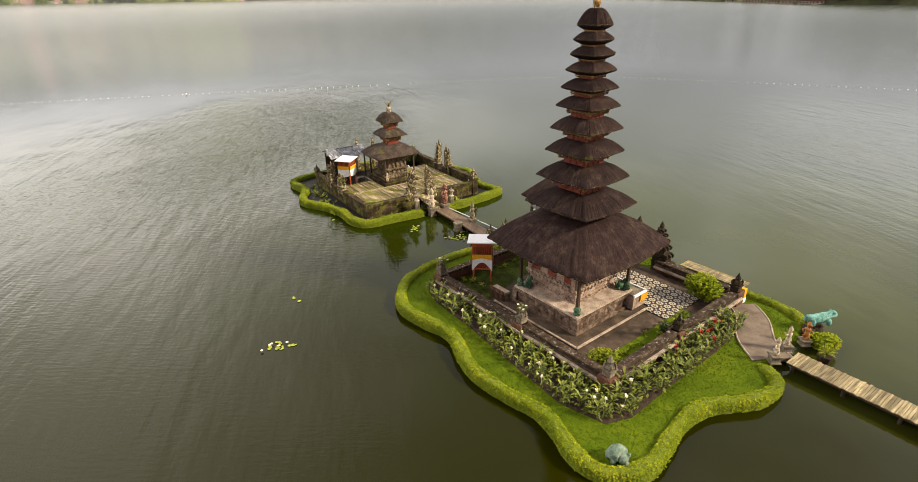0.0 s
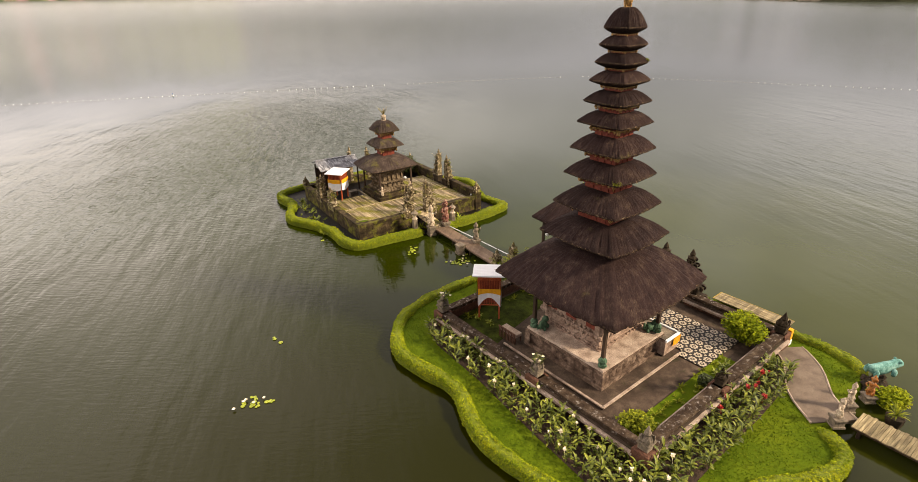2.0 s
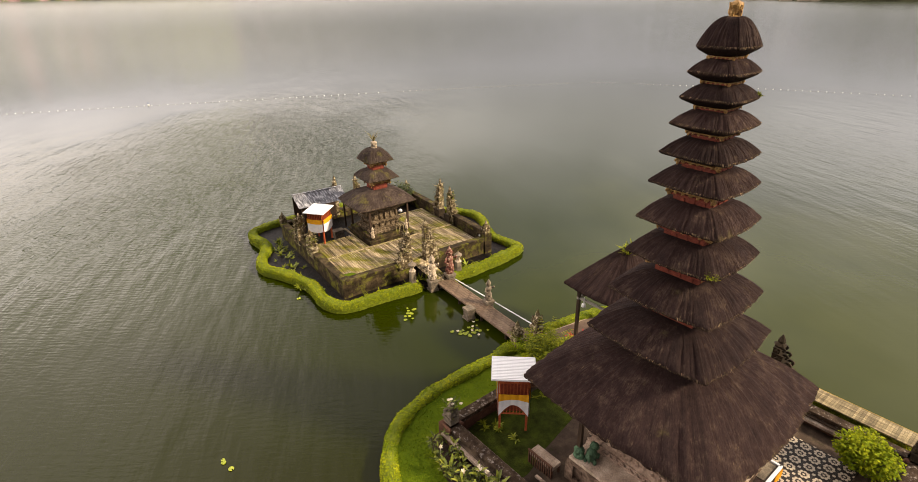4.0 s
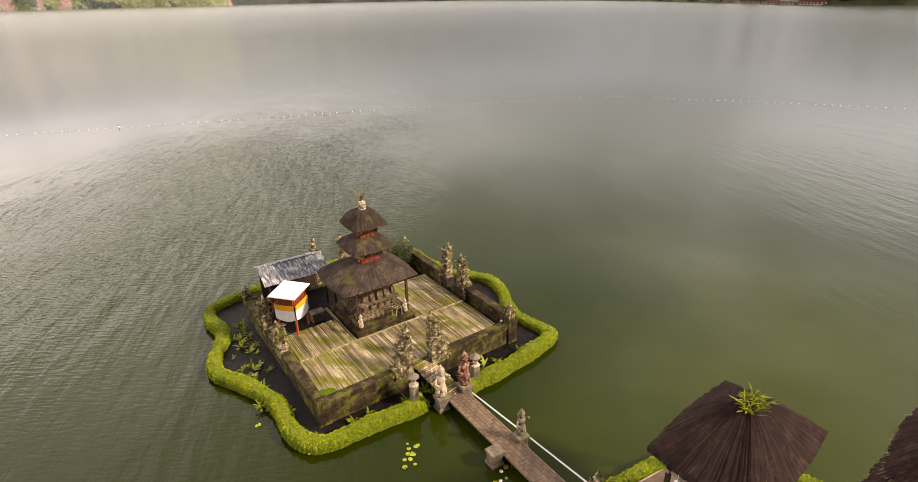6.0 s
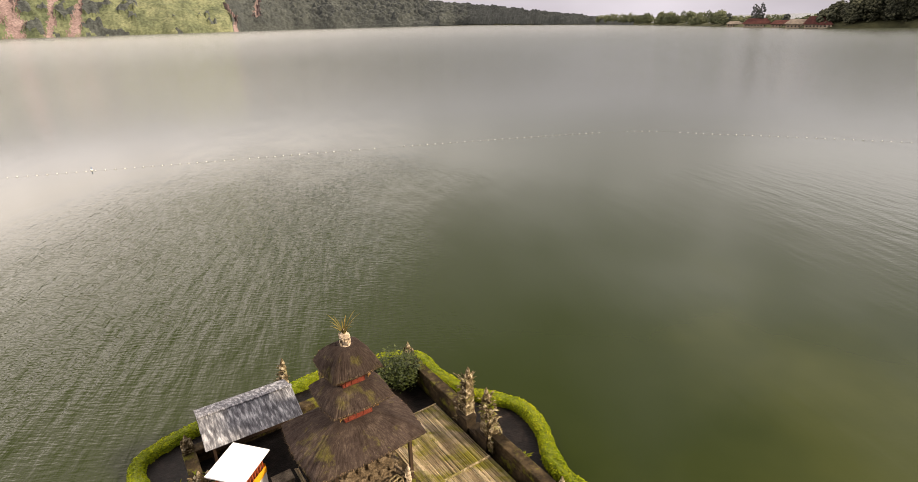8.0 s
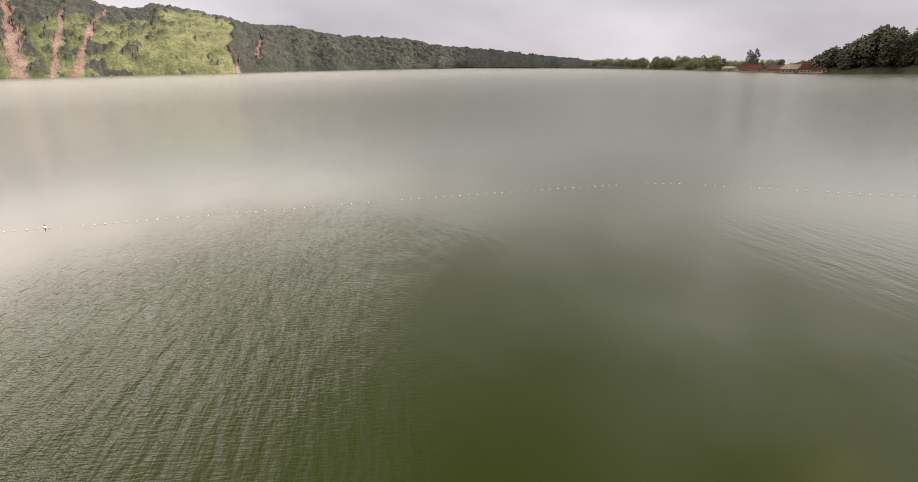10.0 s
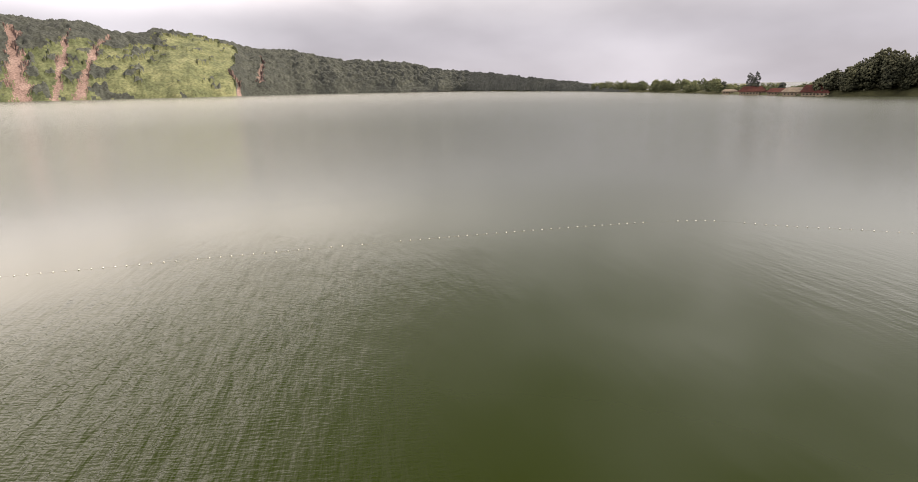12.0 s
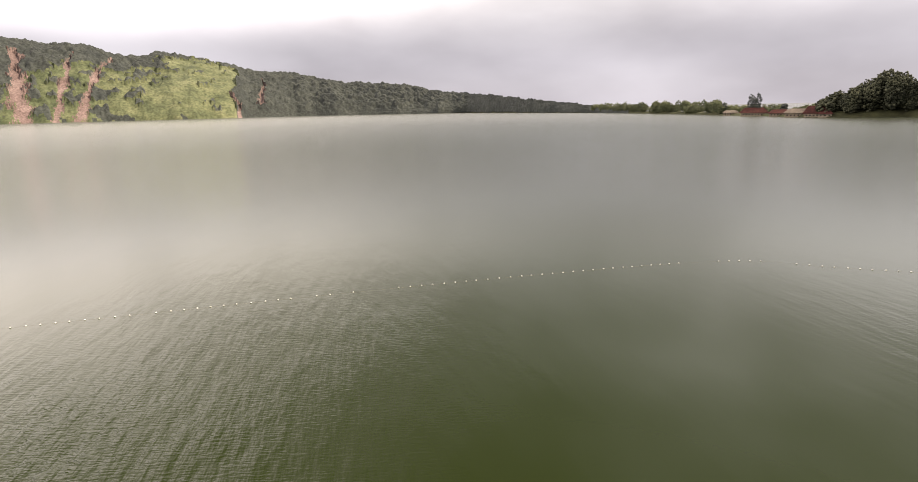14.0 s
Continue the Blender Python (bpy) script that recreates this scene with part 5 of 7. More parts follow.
# pale-flowered plants rooted on two of the finials
RNG.seed(83)
for u, v in ((-5.5, -1.15), (-5.45, 5.85), (0.15, -6.75)):
    b = Builder()
    for i in range(46):
        b.leaf((RNG.gauss(0, 0.12), RNG.gauss(0, 0.12), RNG.uniform(-0.35, 0.35)), RNG.uniform(0, 6.28), RNG.uniform(0.12, 0.3), 0.07, RNG.uniform(0.6, 1.8), 0.5)
    epi = solid("wall_plant", b, M_LEAF, BIG @ pose(u, v, 1.85), "small leafy plant growing on a wall finial", "plant", "plants on the finials", "stuff")
    if u < 0:
        b = Builder()
        for k in range(5):
            x, y, z = RNG.gauss(0, 0.14), RNG.gauss(0, 0.14), RNG.uniform(0.1, 0.45)
            for i in range(6):
                b.leaf((x, y, z), i * 1.05, 0.08, 0.06, 1.2, 0.5)
        part("flower", b, M_WHITEFLOWER, epi, "small white petals", kind="stuff")

# patterned tiles beside the tower
tiles = thing("tiled_floor", BIG @ pose(0, 0, 0.5), "dark floor tiles with pale flower motifs", "floor", kind="structure")
tile_base = Builder().box(0, 0, 0, 0.492, 0.492, 0.05).mesh("tile", False)
mb = Builder()
for i in range(8):
    a = i * math.pi / 4
    mb.lathe([(0.062, 0), (0.056, 0.006)], 8, 0.15 * math.cos(a), 0.15 * math.sin(a), 0.05)
mb.lathe([(0.05, 0), (0.045, 0.007)], 8, 0, 0, 0.05)
for sx, sy in ((-1, -1), (1, -1), (1, 1), (-1, 1)):
    mb.lathe([(0.035, 0), (0.03, 0.006)], 6, 0.225 * sx, 0.225 * sy, 0.05)
motif = mb.mesh("motif", False)
for i in range(11):
    for j in range(12):
        u, v = 1.75 + 0.5 * i, -5.15 + 0.5 * j
        if u < 2.0 and v > -3.9 or u > 5.2:
            continue
        t = part("tile", tile_base, M_TILE_D, tiles)
        t.matrix_basis = pose(u, v, RNG.uniform(-0.003, 0.003))
        part("motif", motif, M_TILE_L, t, "pale flower motif")

# moss over the shaded back of the court
b = Builder()
ring_ = smooth_line([(-5.0, 2.6), (-3.0, 2.9), (0.0, 3.4), (2.2, 3.2), (2.4, 5.4), (-1.0, 5.55), (-5.0, 5.5)], 0.3, closed=True)
b.loft([[(x, y, 0.49) for x, y in ring_], [(x, y, 0.508) for x, y in ring_]], caps=(False, True))
solid("moss_patch", b, M_MOSS, BIG, "dark green moss over the shaded paving", "moss", kind="structure")

# paving edge, planting strip and a raised offering slab
solid("planting_strip", Builder().box(-0.9, -5.92, 0.3, 8.0, 1.1, 0.27), M_GRASS, BIG, "narrow grass strip inside the compound wall", "planting strip", kind="structure")
slab = thing("offering_platform", BIG @ pose(1.3, -2.75, 0), "raised slab with white rim and a yellow cloth end", "platform")
part("slab", Builder().box(0, 0, 0.6, 1.15, 1.9, 0.86), M_CARVED, slab, "carved stone slab")
part("top", Builder().box(0, 0, 1.46, 1.0, 1.75, 0.06), M_STONE, slab, "mossy stone top")
b = Builder().box(0.55, 0, 1.44, 0.1, 1.95, 0.14)
part("rim", b, M_WHITE, slab, "white painted rim")
part("rim", Builder().box(0, -0.95, 1.44, 1.2, 0.1, 0.14), M_WHITE, slab, "white painted rim")
b = Builder()
b.loft([[(0.0 + 0.61 * t, -1.02 - 0.02 * math.sin(t * 20), z + 0.03 * math.sin(9 * t) * (z < 1.2)) for t in np.linspace(0, 1, 12)] for z in (1.46, 1.25, 1.02)], caps=(False, False), closed=False)
b.loft([[(0.62 + 0.02 * math.sin(t * 20), -1.0 + 0.5 * t, z) for t in np.linspace(0, 1, 10)] for z in (1.46, 1.25, 1.02)], caps=(False, False), closed=False)
part("cloth", b, M_CLOTH_Y, slab, "yellow cloth")

# green carved beasts on the plinth
for u, v, t in ((-3.1, 0.75, 20), (0.75, -2.75, -30)):
    b = Builder()
    b.blob(0, 0, 0.22, 0.30, 0.22, 0.22, 0.2)
    b.blob(0.25, 0, 0.42, 0.16, 0.15, 0.16, 0.2)
    b.blob(0.38, 0, 0.38, 0.08, 0.1, 0.07, 0.2)
    for x, y in ((-0.18, -0.17), (0.18, -0.17), (0.18, 0.17), (-0.18, 0.17)):
        b.blob(x, y, 0.1, 0.09, 0.08, 0.12, 0.2, 6, 5)
    b.blob(-0.3, 0, 0.3, 0.06, 0.06, 0.2, 0.2, 6, 5)
    solid("beast_statue", b, M_GREENSTONE, BIG @ pose(u, v, 1.66, 0, 0, t), "small green painted stone beast on the plinth", "statue", "beasts on the plinth", smooth=True)

# low slatted bench
bench = thing("slatted_bench", BIG @ pose(-3.85, 2.25, 0.5, 0, 0, 90), "low slatted bench with a pale stone seat beside the plinth", "bench")
part("seat", Builder().box(0, 0, 0.46, 1.15, 0.5, 0.16), M_PINKSTONE, bench, "greyish seat board")
for i in range(11):
    part("slat", Builder().box(-0.55 + 0.11 * i, 0.27, 0.08, 0.04, 0.04, 0.62), M_BRICK, bench)
part("rail", Builder().box(0, 0.27, 0.68, 1.2, 0.06, 0.06), M_BRICK, bench)
for x, y in ((-0.52, -0.2), (0.52, -0.2), (-0.52, 0.2), (0.52, 0.2)):
    part("leg", Builder().box(x, y, 0, 0.06, 0.06, 0.46), M_BRICK, bench)


# ---- offering shrines on red legs ----
def offering_shrine(m, w, d, leg, body, over, label, corrugated):
    ob = thing("offering_shrine", m, label, "spirit house", "offering shrines")
    for x, y in ((-1, -1), (1, -1), (1, 1), (-1, 1)):
        part("leg", Builder().box(x * (w / 2 - 0.06), y * (d / 2 - 0.06), 0, 0.09, 0.09, leg + 0.1), M_REDPAINT, ob, "red wooden leg")
    part("body", Builder().box(0, 0, leg + 0.02, w - 0.14, d - 0.14, body - 0.02), M_REDBOX, ob, "dark red wooden box")
    zt = leg + body
    for a, b_, n, vert in ((w, 0, 9, True), (d, 1, 8, True)):
        for s in (-1, 1):
            for i in range(n):
                t = -a / 2 + a * (i + 0.5) / n
                x, y = (t, s * d / 2) if b_ == 0 else (s * w / 2, t)
                part("slat", Builder().box(x, y, leg + 0.04, 0.035, 0.035, body - 0.04), M_REDPAINT, ob)
    for s in (-1, 1):
        for z in (leg, zt - 0.05):
            part("rail", Builder().box(0, s * d / 2, z, w + 0.06, 0.05, 0.06), M_REDPAINT, ob)
            part("rail", Builder().box(s * w / 2, 0, z, 0.05, d + 0.06, 0.06), M_REDPAINT, ob)
    # cloths wrapped round the box: a yellow band over a white one that sags into an arch
    def skirt(z_hi, z_lo, off, sag):
        b = Builder()
        for sx, sy, ex, ey in ((-w / 2, -d / 2, w / 2, -d / 2), (w / 2, -d / 2, w / 2, d / 2), (w / 2, d / 2, -w / 2, d / 2), (-w / 2, d / 2, -w / 2, -d / 2)):
            nx, ny = (ey - sy), -(ex - sx)
            q = math.hypot(nx, ny)
            nx, ny = nx / q * off, ny / q * off
            lo, hi = [], []
            for t in np.linspace(0, 1, 13):
                f = 0.012 * math.sin(t * 26)
                x, y = sx + (ex - sx) * t + nx * (1 + f * 10), sy + (ey - sy) * t + ny * (1 + f * 10)
                lo.append((x, y, z_lo + sag * math.sin(math.pi * t)))
                hi.append((x, y, z_hi))
            mid = [((a[0] + c[0]) / 2, (a[1] + c[1]) / 2, (a[2] + c[2]) / 2) for a, c in zip(lo, hi)]
            b.loft([lo, mid, hi], caps=(False, False), closed=False)
        return b
    part("cloth", skirt(leg + body * 0.52, leg - 0.08, 0.05, 0.58 if corrugated else -0.14), M_CLOTH_W, ob, "white cloth wrapped round the box")
    part("cloth", skirt(leg + body * 0.66, leg + body * 0.42, 0.075, 0.12 if corrugated else -0.06), M_CLOTH_Y, ob, "yellow cloth band")
    b = Builder()
    if corrugated:
        n, wd, dp = 16, w + 2 * over, d + 2 * over
        tilt = -math.degrees(math.atan2(0.2, dp))
        for i in range(n):
            t = (i + 0.5) / n
            rib = part("roof_rib", Builder().box(0, 0, 0, wd, dp / n * 0.74, 0.035, top=0.97), M_WHITE, ob)
            rib.matrix_basis = pose(0, -dp / 2 + dp * t, zt + 0.33 - 0.2 * t, tilt, 0, 0)
        b.loft([[(-wd / 2, -dp / 2, zt + 0.29), (wd / 2, -dp / 2, zt + 0.29), (wd / 2, dp / 2, zt + 0.09), (-wd / 2, dp / 2, zt + 0.09)], [(-wd / 2, -dp / 2, zt + 0.32), (wd / 2, -dp / 2, zt + 0.32), (wd / 2, dp / 2, zt + 0.12), (-wd / 2, dp / 2, zt + 0.12)]])
        for y, h in ((-d / 2, 0.26), (d / 2, 0.13)):
            part("roof_beam", Builder().box(0, y, zt, w, 0.06, h), M_REDPAINT, ob)
    else:
        hx, hy = w / 2 + over, d / 2 + over
        b.loft([[(-hx, -hy, zt + 0.05), (hx, -hy, zt + 0.05), (hx, hy, zt + 0.14), (-hx, hy, zt + 0.14)], [(-hx, -hy, zt + 0.1), (hx, -hy, zt + 0.1), (hx, hy, zt + 0.19), (-hx, hy, zt + 0.19)]])
    part("roof", b, M_WHITE, ob, "white corrugated metal roof" if corrugated else "flat white roof sheet")
    return ob


offering_shrine(pose(1.98, 33.42, 0.5, 0, 0, -3), 1.2, 1.16, 0.9, 1.58, 0.3, "red lattice offering shrine with white roof and yellow cloth", True)
offering_shrine(pose(-10.12, 50.22, 1.22, 0, 0, -14), 1.12, 1.2, 1.02, 1.16, 0.2, "red offering shrine wrapped in yellow and white cloth", False)

# ---- jetty, path, statues by the plank bridge ----
jetty = thing("jetty", BIG @ pose(7.85, -4.6, 0), "weathered wooden jetty with a yellow painted edge", "jetty")
for i in range(36):
    part("plank", Builder().box(0, -1.95 + 0.11 * i, 0.86, 0.95, 0.102, 0.05), M_PLANK, jetty)
part("edge", Builder().box(0.49, 0, 0.85, 0.03, 4.0, 0.065), M_YELLOWEDGE, jetty, "yellow painted edge board")
part("edge", Builder().box(0, 1.99, 0.85, 0.95, 0.03, 0.065), M_YELLOWEDGE, jetty, "yellow painted edge board")
for v in (-1.8, 0, 1.8):
    part("pile", Builder().lathe([(0.09, -0.6), (0.09, 0.85)], 8, 0.35, v), M_DARKWOOD, jetty)
b = Builder().box(0, 0, 0, 0.3, 0.5, 0.62)
post_ = solid("cloth_post", b, M_CLOTH_Y, BIG @ pose(6.85, -6.8, 0.62), "stone post wrapped in yellow cloth", "post")
b = Builder().box(0, 0, -0.3, 0.34, 0.54, 0.32)
part("cloth", b, M_CLOTH_W, post_, "white cloth wrapped round the foot")

walkway = smooth_line([(6.5, -7.1), (5.5, -8.2), (3.6, -9.3), (2.55, -10.6)], 0.4)
b = Builder()
lefts, rights = [], []
for i, (x, y) in enumerate(walkway):
    (ax, ay), (cx, cy) = walkway[max(i - 1, 0)], walkway[min(i + 1, len(walkway) - 1)]
    d = Vector((cx - ax, cy - ay)).normalized()
    w = 0.75 + 0.3 * (i / len(walkway))
    lefts.append((x + d.y * w, y - d.x * w))
    rights.append((x - d.y * w, y + d.x * w))
ring = lefts + rights[::-1]
b.loft([[(x, y, 0.2) for x, y in ring], [(x, y, 0.395) for x, y in ring]], caps=(False, True))
solid("path", b, M_PATH, BIG, "curved grey-brown concrete path", "path", kind="structure")
for side in (lefts, rights):
    b = Builder()
    b.tube([(x, y, 0.39) for x, y in side], 0.045, 5)
    solid("path_edging", b, M_PINKSTONE, BIG, "pale stone edging of the path", "edging", kind="structure")

statue_on_foot(pose(16.15, 25.1, 0.36), 0.45, 0.42, 0.62, M_PALESTONE, "pale carved stone guardian beside the plank bridge", 30)
statue_on_foot(pose(17.2, 26.05, 0.30), 0.45, 0.40, 0.66, M_PALESTONE, "pale carved stone guardian beside the plank bridge", -150)
b = figure(Builder(), 0.66)
solid("maiden_statue", b, M_ORANGE, pose(18.5, 26.72, 0.59, 0, 0, -60), "statue of a woman dressed in orange cloth", "statue", smooth=True)
solid("pedestal", pedestal(Builder(), 0.4, 0.34), M_STONE, pose(18.5, 26.72, 0.27), "square stepped stone pedestal", "pedestal", "statue pedestals")
b = Builder()
for i in range(9):
    b.blob(RNG.uniform(-0.5, 0.5), RNG.uniform(-0.5, 0.5), RNG.uniform(0.0, 0.35), 0.35, 0.3, 0.3, 0.3)
solid("rock_mound", b, M_DARKSTONE, pose(19.6, 27.75, 0.1), "mound of dark rocks under the fish statue", "rocks")
b = Builder()
b.loft([[(x, r_ * 0.8 * math.cos(k * math.pi / 5), z + r_ * math.sin(k * math.pi / 5)) for k in range(10)] for x, r_, z in ((-0.85, 0.03, 0.16), (-0.72, 0.17, 0.10), (-0.5, 0.27, 0.0), (-0.2, 0.31, -0.02), (0.15, 0.31, 0.02), (0.4, 0.25, 0.10), (0.6, 0.24, 0.18), (0.8, 0.2, 0.17), (0.93, 0.13, 0.12), (0.97, 0.03, 0.1))])
for sx in (-0.55, 0.35):
    for sy in (-1, 1):
        b.blob(sx, sy * 0.26, -0.12, 0.14, 0.1, 0.2, 0.25, 8, 6)
        b.blob(0.66, sy * 0.17, 0.34, 0.06, 0.05, 0.06, 0.2, 6, 5)
solid("fish_statue", b, M_FISH, pose(19.9, 28.1, 1.0, 0, 0, 10), "turquoise painted stone fish on rocks", "statue", smooth=True)

# stone elephant on the lawn by the hedge
b = Builder()
b.blob(0, 0, 0.46, 0.58, 0.44, 0.42, 0.1, 14, 9)
b.blob(0.1, -0.48, 0.42, 0.28, 0.24, 0.28, 0.12)
b.tube([(0.12, -0.66, 0.42), (0.14, -0.8, 0.25), (0.16, -0.82, 0.06)], [0.11, 0.08, 0.05], 7)
for x in (-0.24, 0.44):
    b.blob(x, -0.40, 0.46, 0.14, 0.06, 0.2, 0.2, 7, 5)
for x, y in ((-0.34, -0.25), (0.34, -0.25), (0.34, 0.25), (-0.34, 0.25)):
    b.lathe([(0.14, 0), (0.15, 0.12), (0.17, 0.4)], 8, x, y)
b.v = [(x * 0.74, y * 0.74, z * 0.74) for x, y, z in b.v]
solid("elephant_statue", b, M_TURQ, pose(7.07, 18.85, 0.34, 0, 0, 20), "weathered grey-green stone elephant on the lawn", "statue", smooth=True)

# ---- plants ----
def canna(seed, flower):
    """A broad-leaved flowering plant."""
    RNG.seed(seed)
    ob = thing("canna_plant", pose(0, 0, -50), "broad-leaved green plant with %s" % {"w": "white flowers", "r": "red flowers", "": "no flowers"}[flower], "plant", "flower bed plants")
    b = Builder()
    for s in range(4):
        x, y = RNG.uniform(-0.15, 0.15), RNG.uniform(-0.15, 0.15)
        h = RNG.uniform(0.45, 0.85)
        b.tube([(x, y, 0), (x * 1.2, y * 1.2, h)], 0.012, 4)
        for k in range(6):
            b.leaf((x, y, h * (0.25 + 0.15 * k)), RNG.uniform(0, 6.28), RNG.uniform(0.22, 0.40), RNG.uniform(0.08, 0.14), RNG.uniform(0.5, 1.5), RNG.uniform(0.3, 0.8))
    part("foliage", b, M_LEAF, ob)
    if flower:
        for s in range(1 if flower == "w" else 2):
            b = Builder()
            x, y, z = RNG.uniform(-0.2, 0.2), RNG.uniform(-0.2, 0.2), RNG.uniform(0.72, 0.95)
            b.tube([(x * 0.5, y * 0.5, 0.3), (x, y, z)], 0.01, 4)
            for i in range(15):
                b.leaf((x, y, z - 0.04 * (i // 5)), i * 1.3, RNG.uniform(0.08, 0.13), 0.08, RNG.uniform(0.8, 1.8), 0.5)
            part("flower", b, M_WHITEFLOWER if flower == "w" else M_REDFLOWER, ob, "white petals" if flower == "w" else "red petals")
    RNG.seed(seed + 99)
    return ob


kinds = [canna(1, "w"), canna(2, "w"), canna(3, ""), canna(4, "r"), canna(5, ""), canna(6, "r")]
placed = []
RNG.seed(21)
bed_np = [tuple(p) for p in bed]
tries = 0
while len(placed) < 205 and tries < 12000:
    tries += 1
    u, v = RNG.uniform(-7.8, 4.6), RNG.uniform(-8.5, 6.2)
    if not inside(bed_np, np.array([[u, v]]))[0] or (u > -5.9 and v > -7.15):
        continue
    if any((u - a) ** 2 + (v - c) ** 2 < 0.155 for a, c in placed):
        continue
    placed.append((u, v))
    front = u > -5.0
    pick = RNG.choice([0, 2, 4, 2, 1, 4, 2, 4] if not front else ([2, 4, 0, 2, 4, 2, 4, 2, 4, 3] if u < -1 else [3, 2, 2, 4, 5, 2, 4]))
    copy_thing(kinds[pick], BIG @ pose(u, v, 0.38, 0, 0, RNG.uniform(0, 360))).scale = (RNG.uniform(0.6, 1.0),) * 3
for k in kinds:
    for o in (*k.children_recursive, k):
        bpy.data.objects.remove(o)


def shrub(m, r, h, mat, n, label, seed, lumps=7):
    ob = thing("shrub", m, label, "shrub")
    g = np.random.RandomState(seed)
    b = Builder()
    for i in range(6):
        a = i * 1.05
        b.tube([(0, 0, -0.05), (0.3 * r * math.cos(a), 0.3 * r * math.sin(a), h * 0.4), (0.6 * r * math.cos(a), 0.6 * r * math.sin(a), h * 0.75)], [0.03, 0.02, 0.01], 5)
    part("stems", b, M_DARKWOOD, ob)
    pts = []
    for i in range(lumps):
        a = g.uniform(0, 6.28)
        c = np.array([0.5 * r * np.cos(a) * g.uniform(0.3, 1), 0.5 * r * np.sin(a) * g.uniform(0.3, 1), h * g.uniform(0.35, 0.72)])
        d = g.normal(size=(n // lumps, 3))
        d /= np.linalg.norm(d, axis=1)[:, None]
        q = c + d * np.array([r * 0.6, r * 0.6, h * 0.32]) * g.uniform(0.6, 1.08, (len(d), 1))
        pts.append(q[q[:, 2] > 0.02])
    part("leaves", scatter(np.concatenate(pts), 0.085, seed), mat, ob, kind="stuff")
    return ob


shrub(BIG @ pose(5.0, -5.5, 0.5), 1.1, 1.5, M_LEAF_HEDGE, 4600, "round light green shrub in the tower court", 31)
shrub(BIG @ pose(-4.6, -5.75, 0.5), 0.8, 1.0, M_LEAF_LIGHT, 2400, "small yellow-green shrub by the wall corner", 32)
shrub(BIG @ pose(0.3, -6.1, 0.5), 0.42, 0.7, M_LEAF_DARK, 900, "small dark shrub inside the wall", 33)
shrub(pose(19.35, 26.75, 0.1), 0.8, 0.8, M_LEAF_HEDGE, 2200, "light green shrub by the fish statue", 34)
shrub(COURT @ pose(4.3, 5.0, 0.7), 1.3, 2.1, M_LEAF_DARK, 3600, "dense dark green shrub in the corner of the shrine wall", 35, 16)
shrub(SMALL @ pose(-0.9, 6.9, 0.2), 0.7, 0.9, M_LEAF_DARK, 1200, "dark green shrub behind the shrine wall", 36)


def fern(m, n, ln, label, seed, mat):
    RNG.seed(seed)
    ob = thing("fern_bush", m, label, "plant", "feathery bushes")
    b = Builder()
    for i in range(n):
        a, l, lift = RNG.uniform(0, 6.28), ln * RNG.uniform(0.6, 1.1), RNG.uniform(0.7, 1.5)
        x, y = RNG.uniform(-0.35, 0.35), RNG.uniform(-0.35, 0.35)
        for k in range(9):
            t = (k + 1) / 10
            px, py, pz = x + math.cos(a) * l * t, y + math.sin(a) * l * t, l * (lift * t - 0.8 * t * t)
            for s in (-1, 1):
                b.leaf((px, py, pz), a + s * 1.0, 0.30 * (1 - 0.5 * t), 0.06, 0.4, 0.4)
    part("fronds", b, mat, ob, kind="stuff")
    return ob


shrub(pose(3.95, 37.7, 0.3), 1.15, 1.3, M_LEAF_LIGHT, 4200, "large feathery light green bush beside the path", 41, 16)
fern(pose(4.3, 37.9, 0.5), 120, 1.7, "large feathery light green bush beside the path", 42, M_LEAF_LIGHT)
fern(pose(3.5, 38.3, 0.4), 60, 1.3, "feathery green bush beside the gate posts", 44, M_LEAF_HEDGE)
fern(pose(2.9, 36.9, 0.35), 26, 1.0, "feathery green bush on the lawn", 43, M_LEAF)
pot = thing("potted_plant", pose(18.85, 25.5, 0.0), "spiky green plant in a dark stone pot", "potted plant")
part("pot", Builder().lathe([(0.26, 0), (0.34, 0.3), (0.36, 0.5), (0.3, 0.52)], 12), M_DARKSTONE, pot, "dark stone pot")
b = Builder()
for i in range(26):
    b.leaf((0, 0, 0.5), i * 2.4, RNG.uniform(0.35, 0.6), 0.06, RNG.uniform(0.7, 1.6), 0.7)
part("fronds", b, M_LEAF_LIGHT, pot, kind="stuff")

# weeds in the mud of the shrine island
RNG.seed(55)
weeds = []
for k in range(3):
    b = Builder().add([(0, 0, 0)], [])
    for i in range(11):
        m0 = len(b.v)
        b.leaf((0, 0, 0), RNG.uniform(0, 6.28), RNG.uniform(0.3, 0.6), RNG.uniform(0.08, 0.16), RNG.uniform(0.7, 1.7), 0.6)
        b.f = [tuple(0 if m0 <= q < m0 + 3 else q for q in f_) for f_ in b.f]
        b.f = [tuple(dict.fromkeys(f_)) for f_ in b.f]
    keep_ = sorted({q for f_ in b.f for q in f_})
    at_ = {q: k_ for k_, q in enumerate(keep_)}
    b.v, b.f = [b.v[q] for q in keep_], [tuple(at_[q] for q in f_) for f_ in b.f if len(f_) > 2]
    me = b.mesh("weed", True)
    me.materials.append((M_LEAF_LIGHT, M_LILY, M_LEAF_LIGHT)[k])
    weeds.append(me)
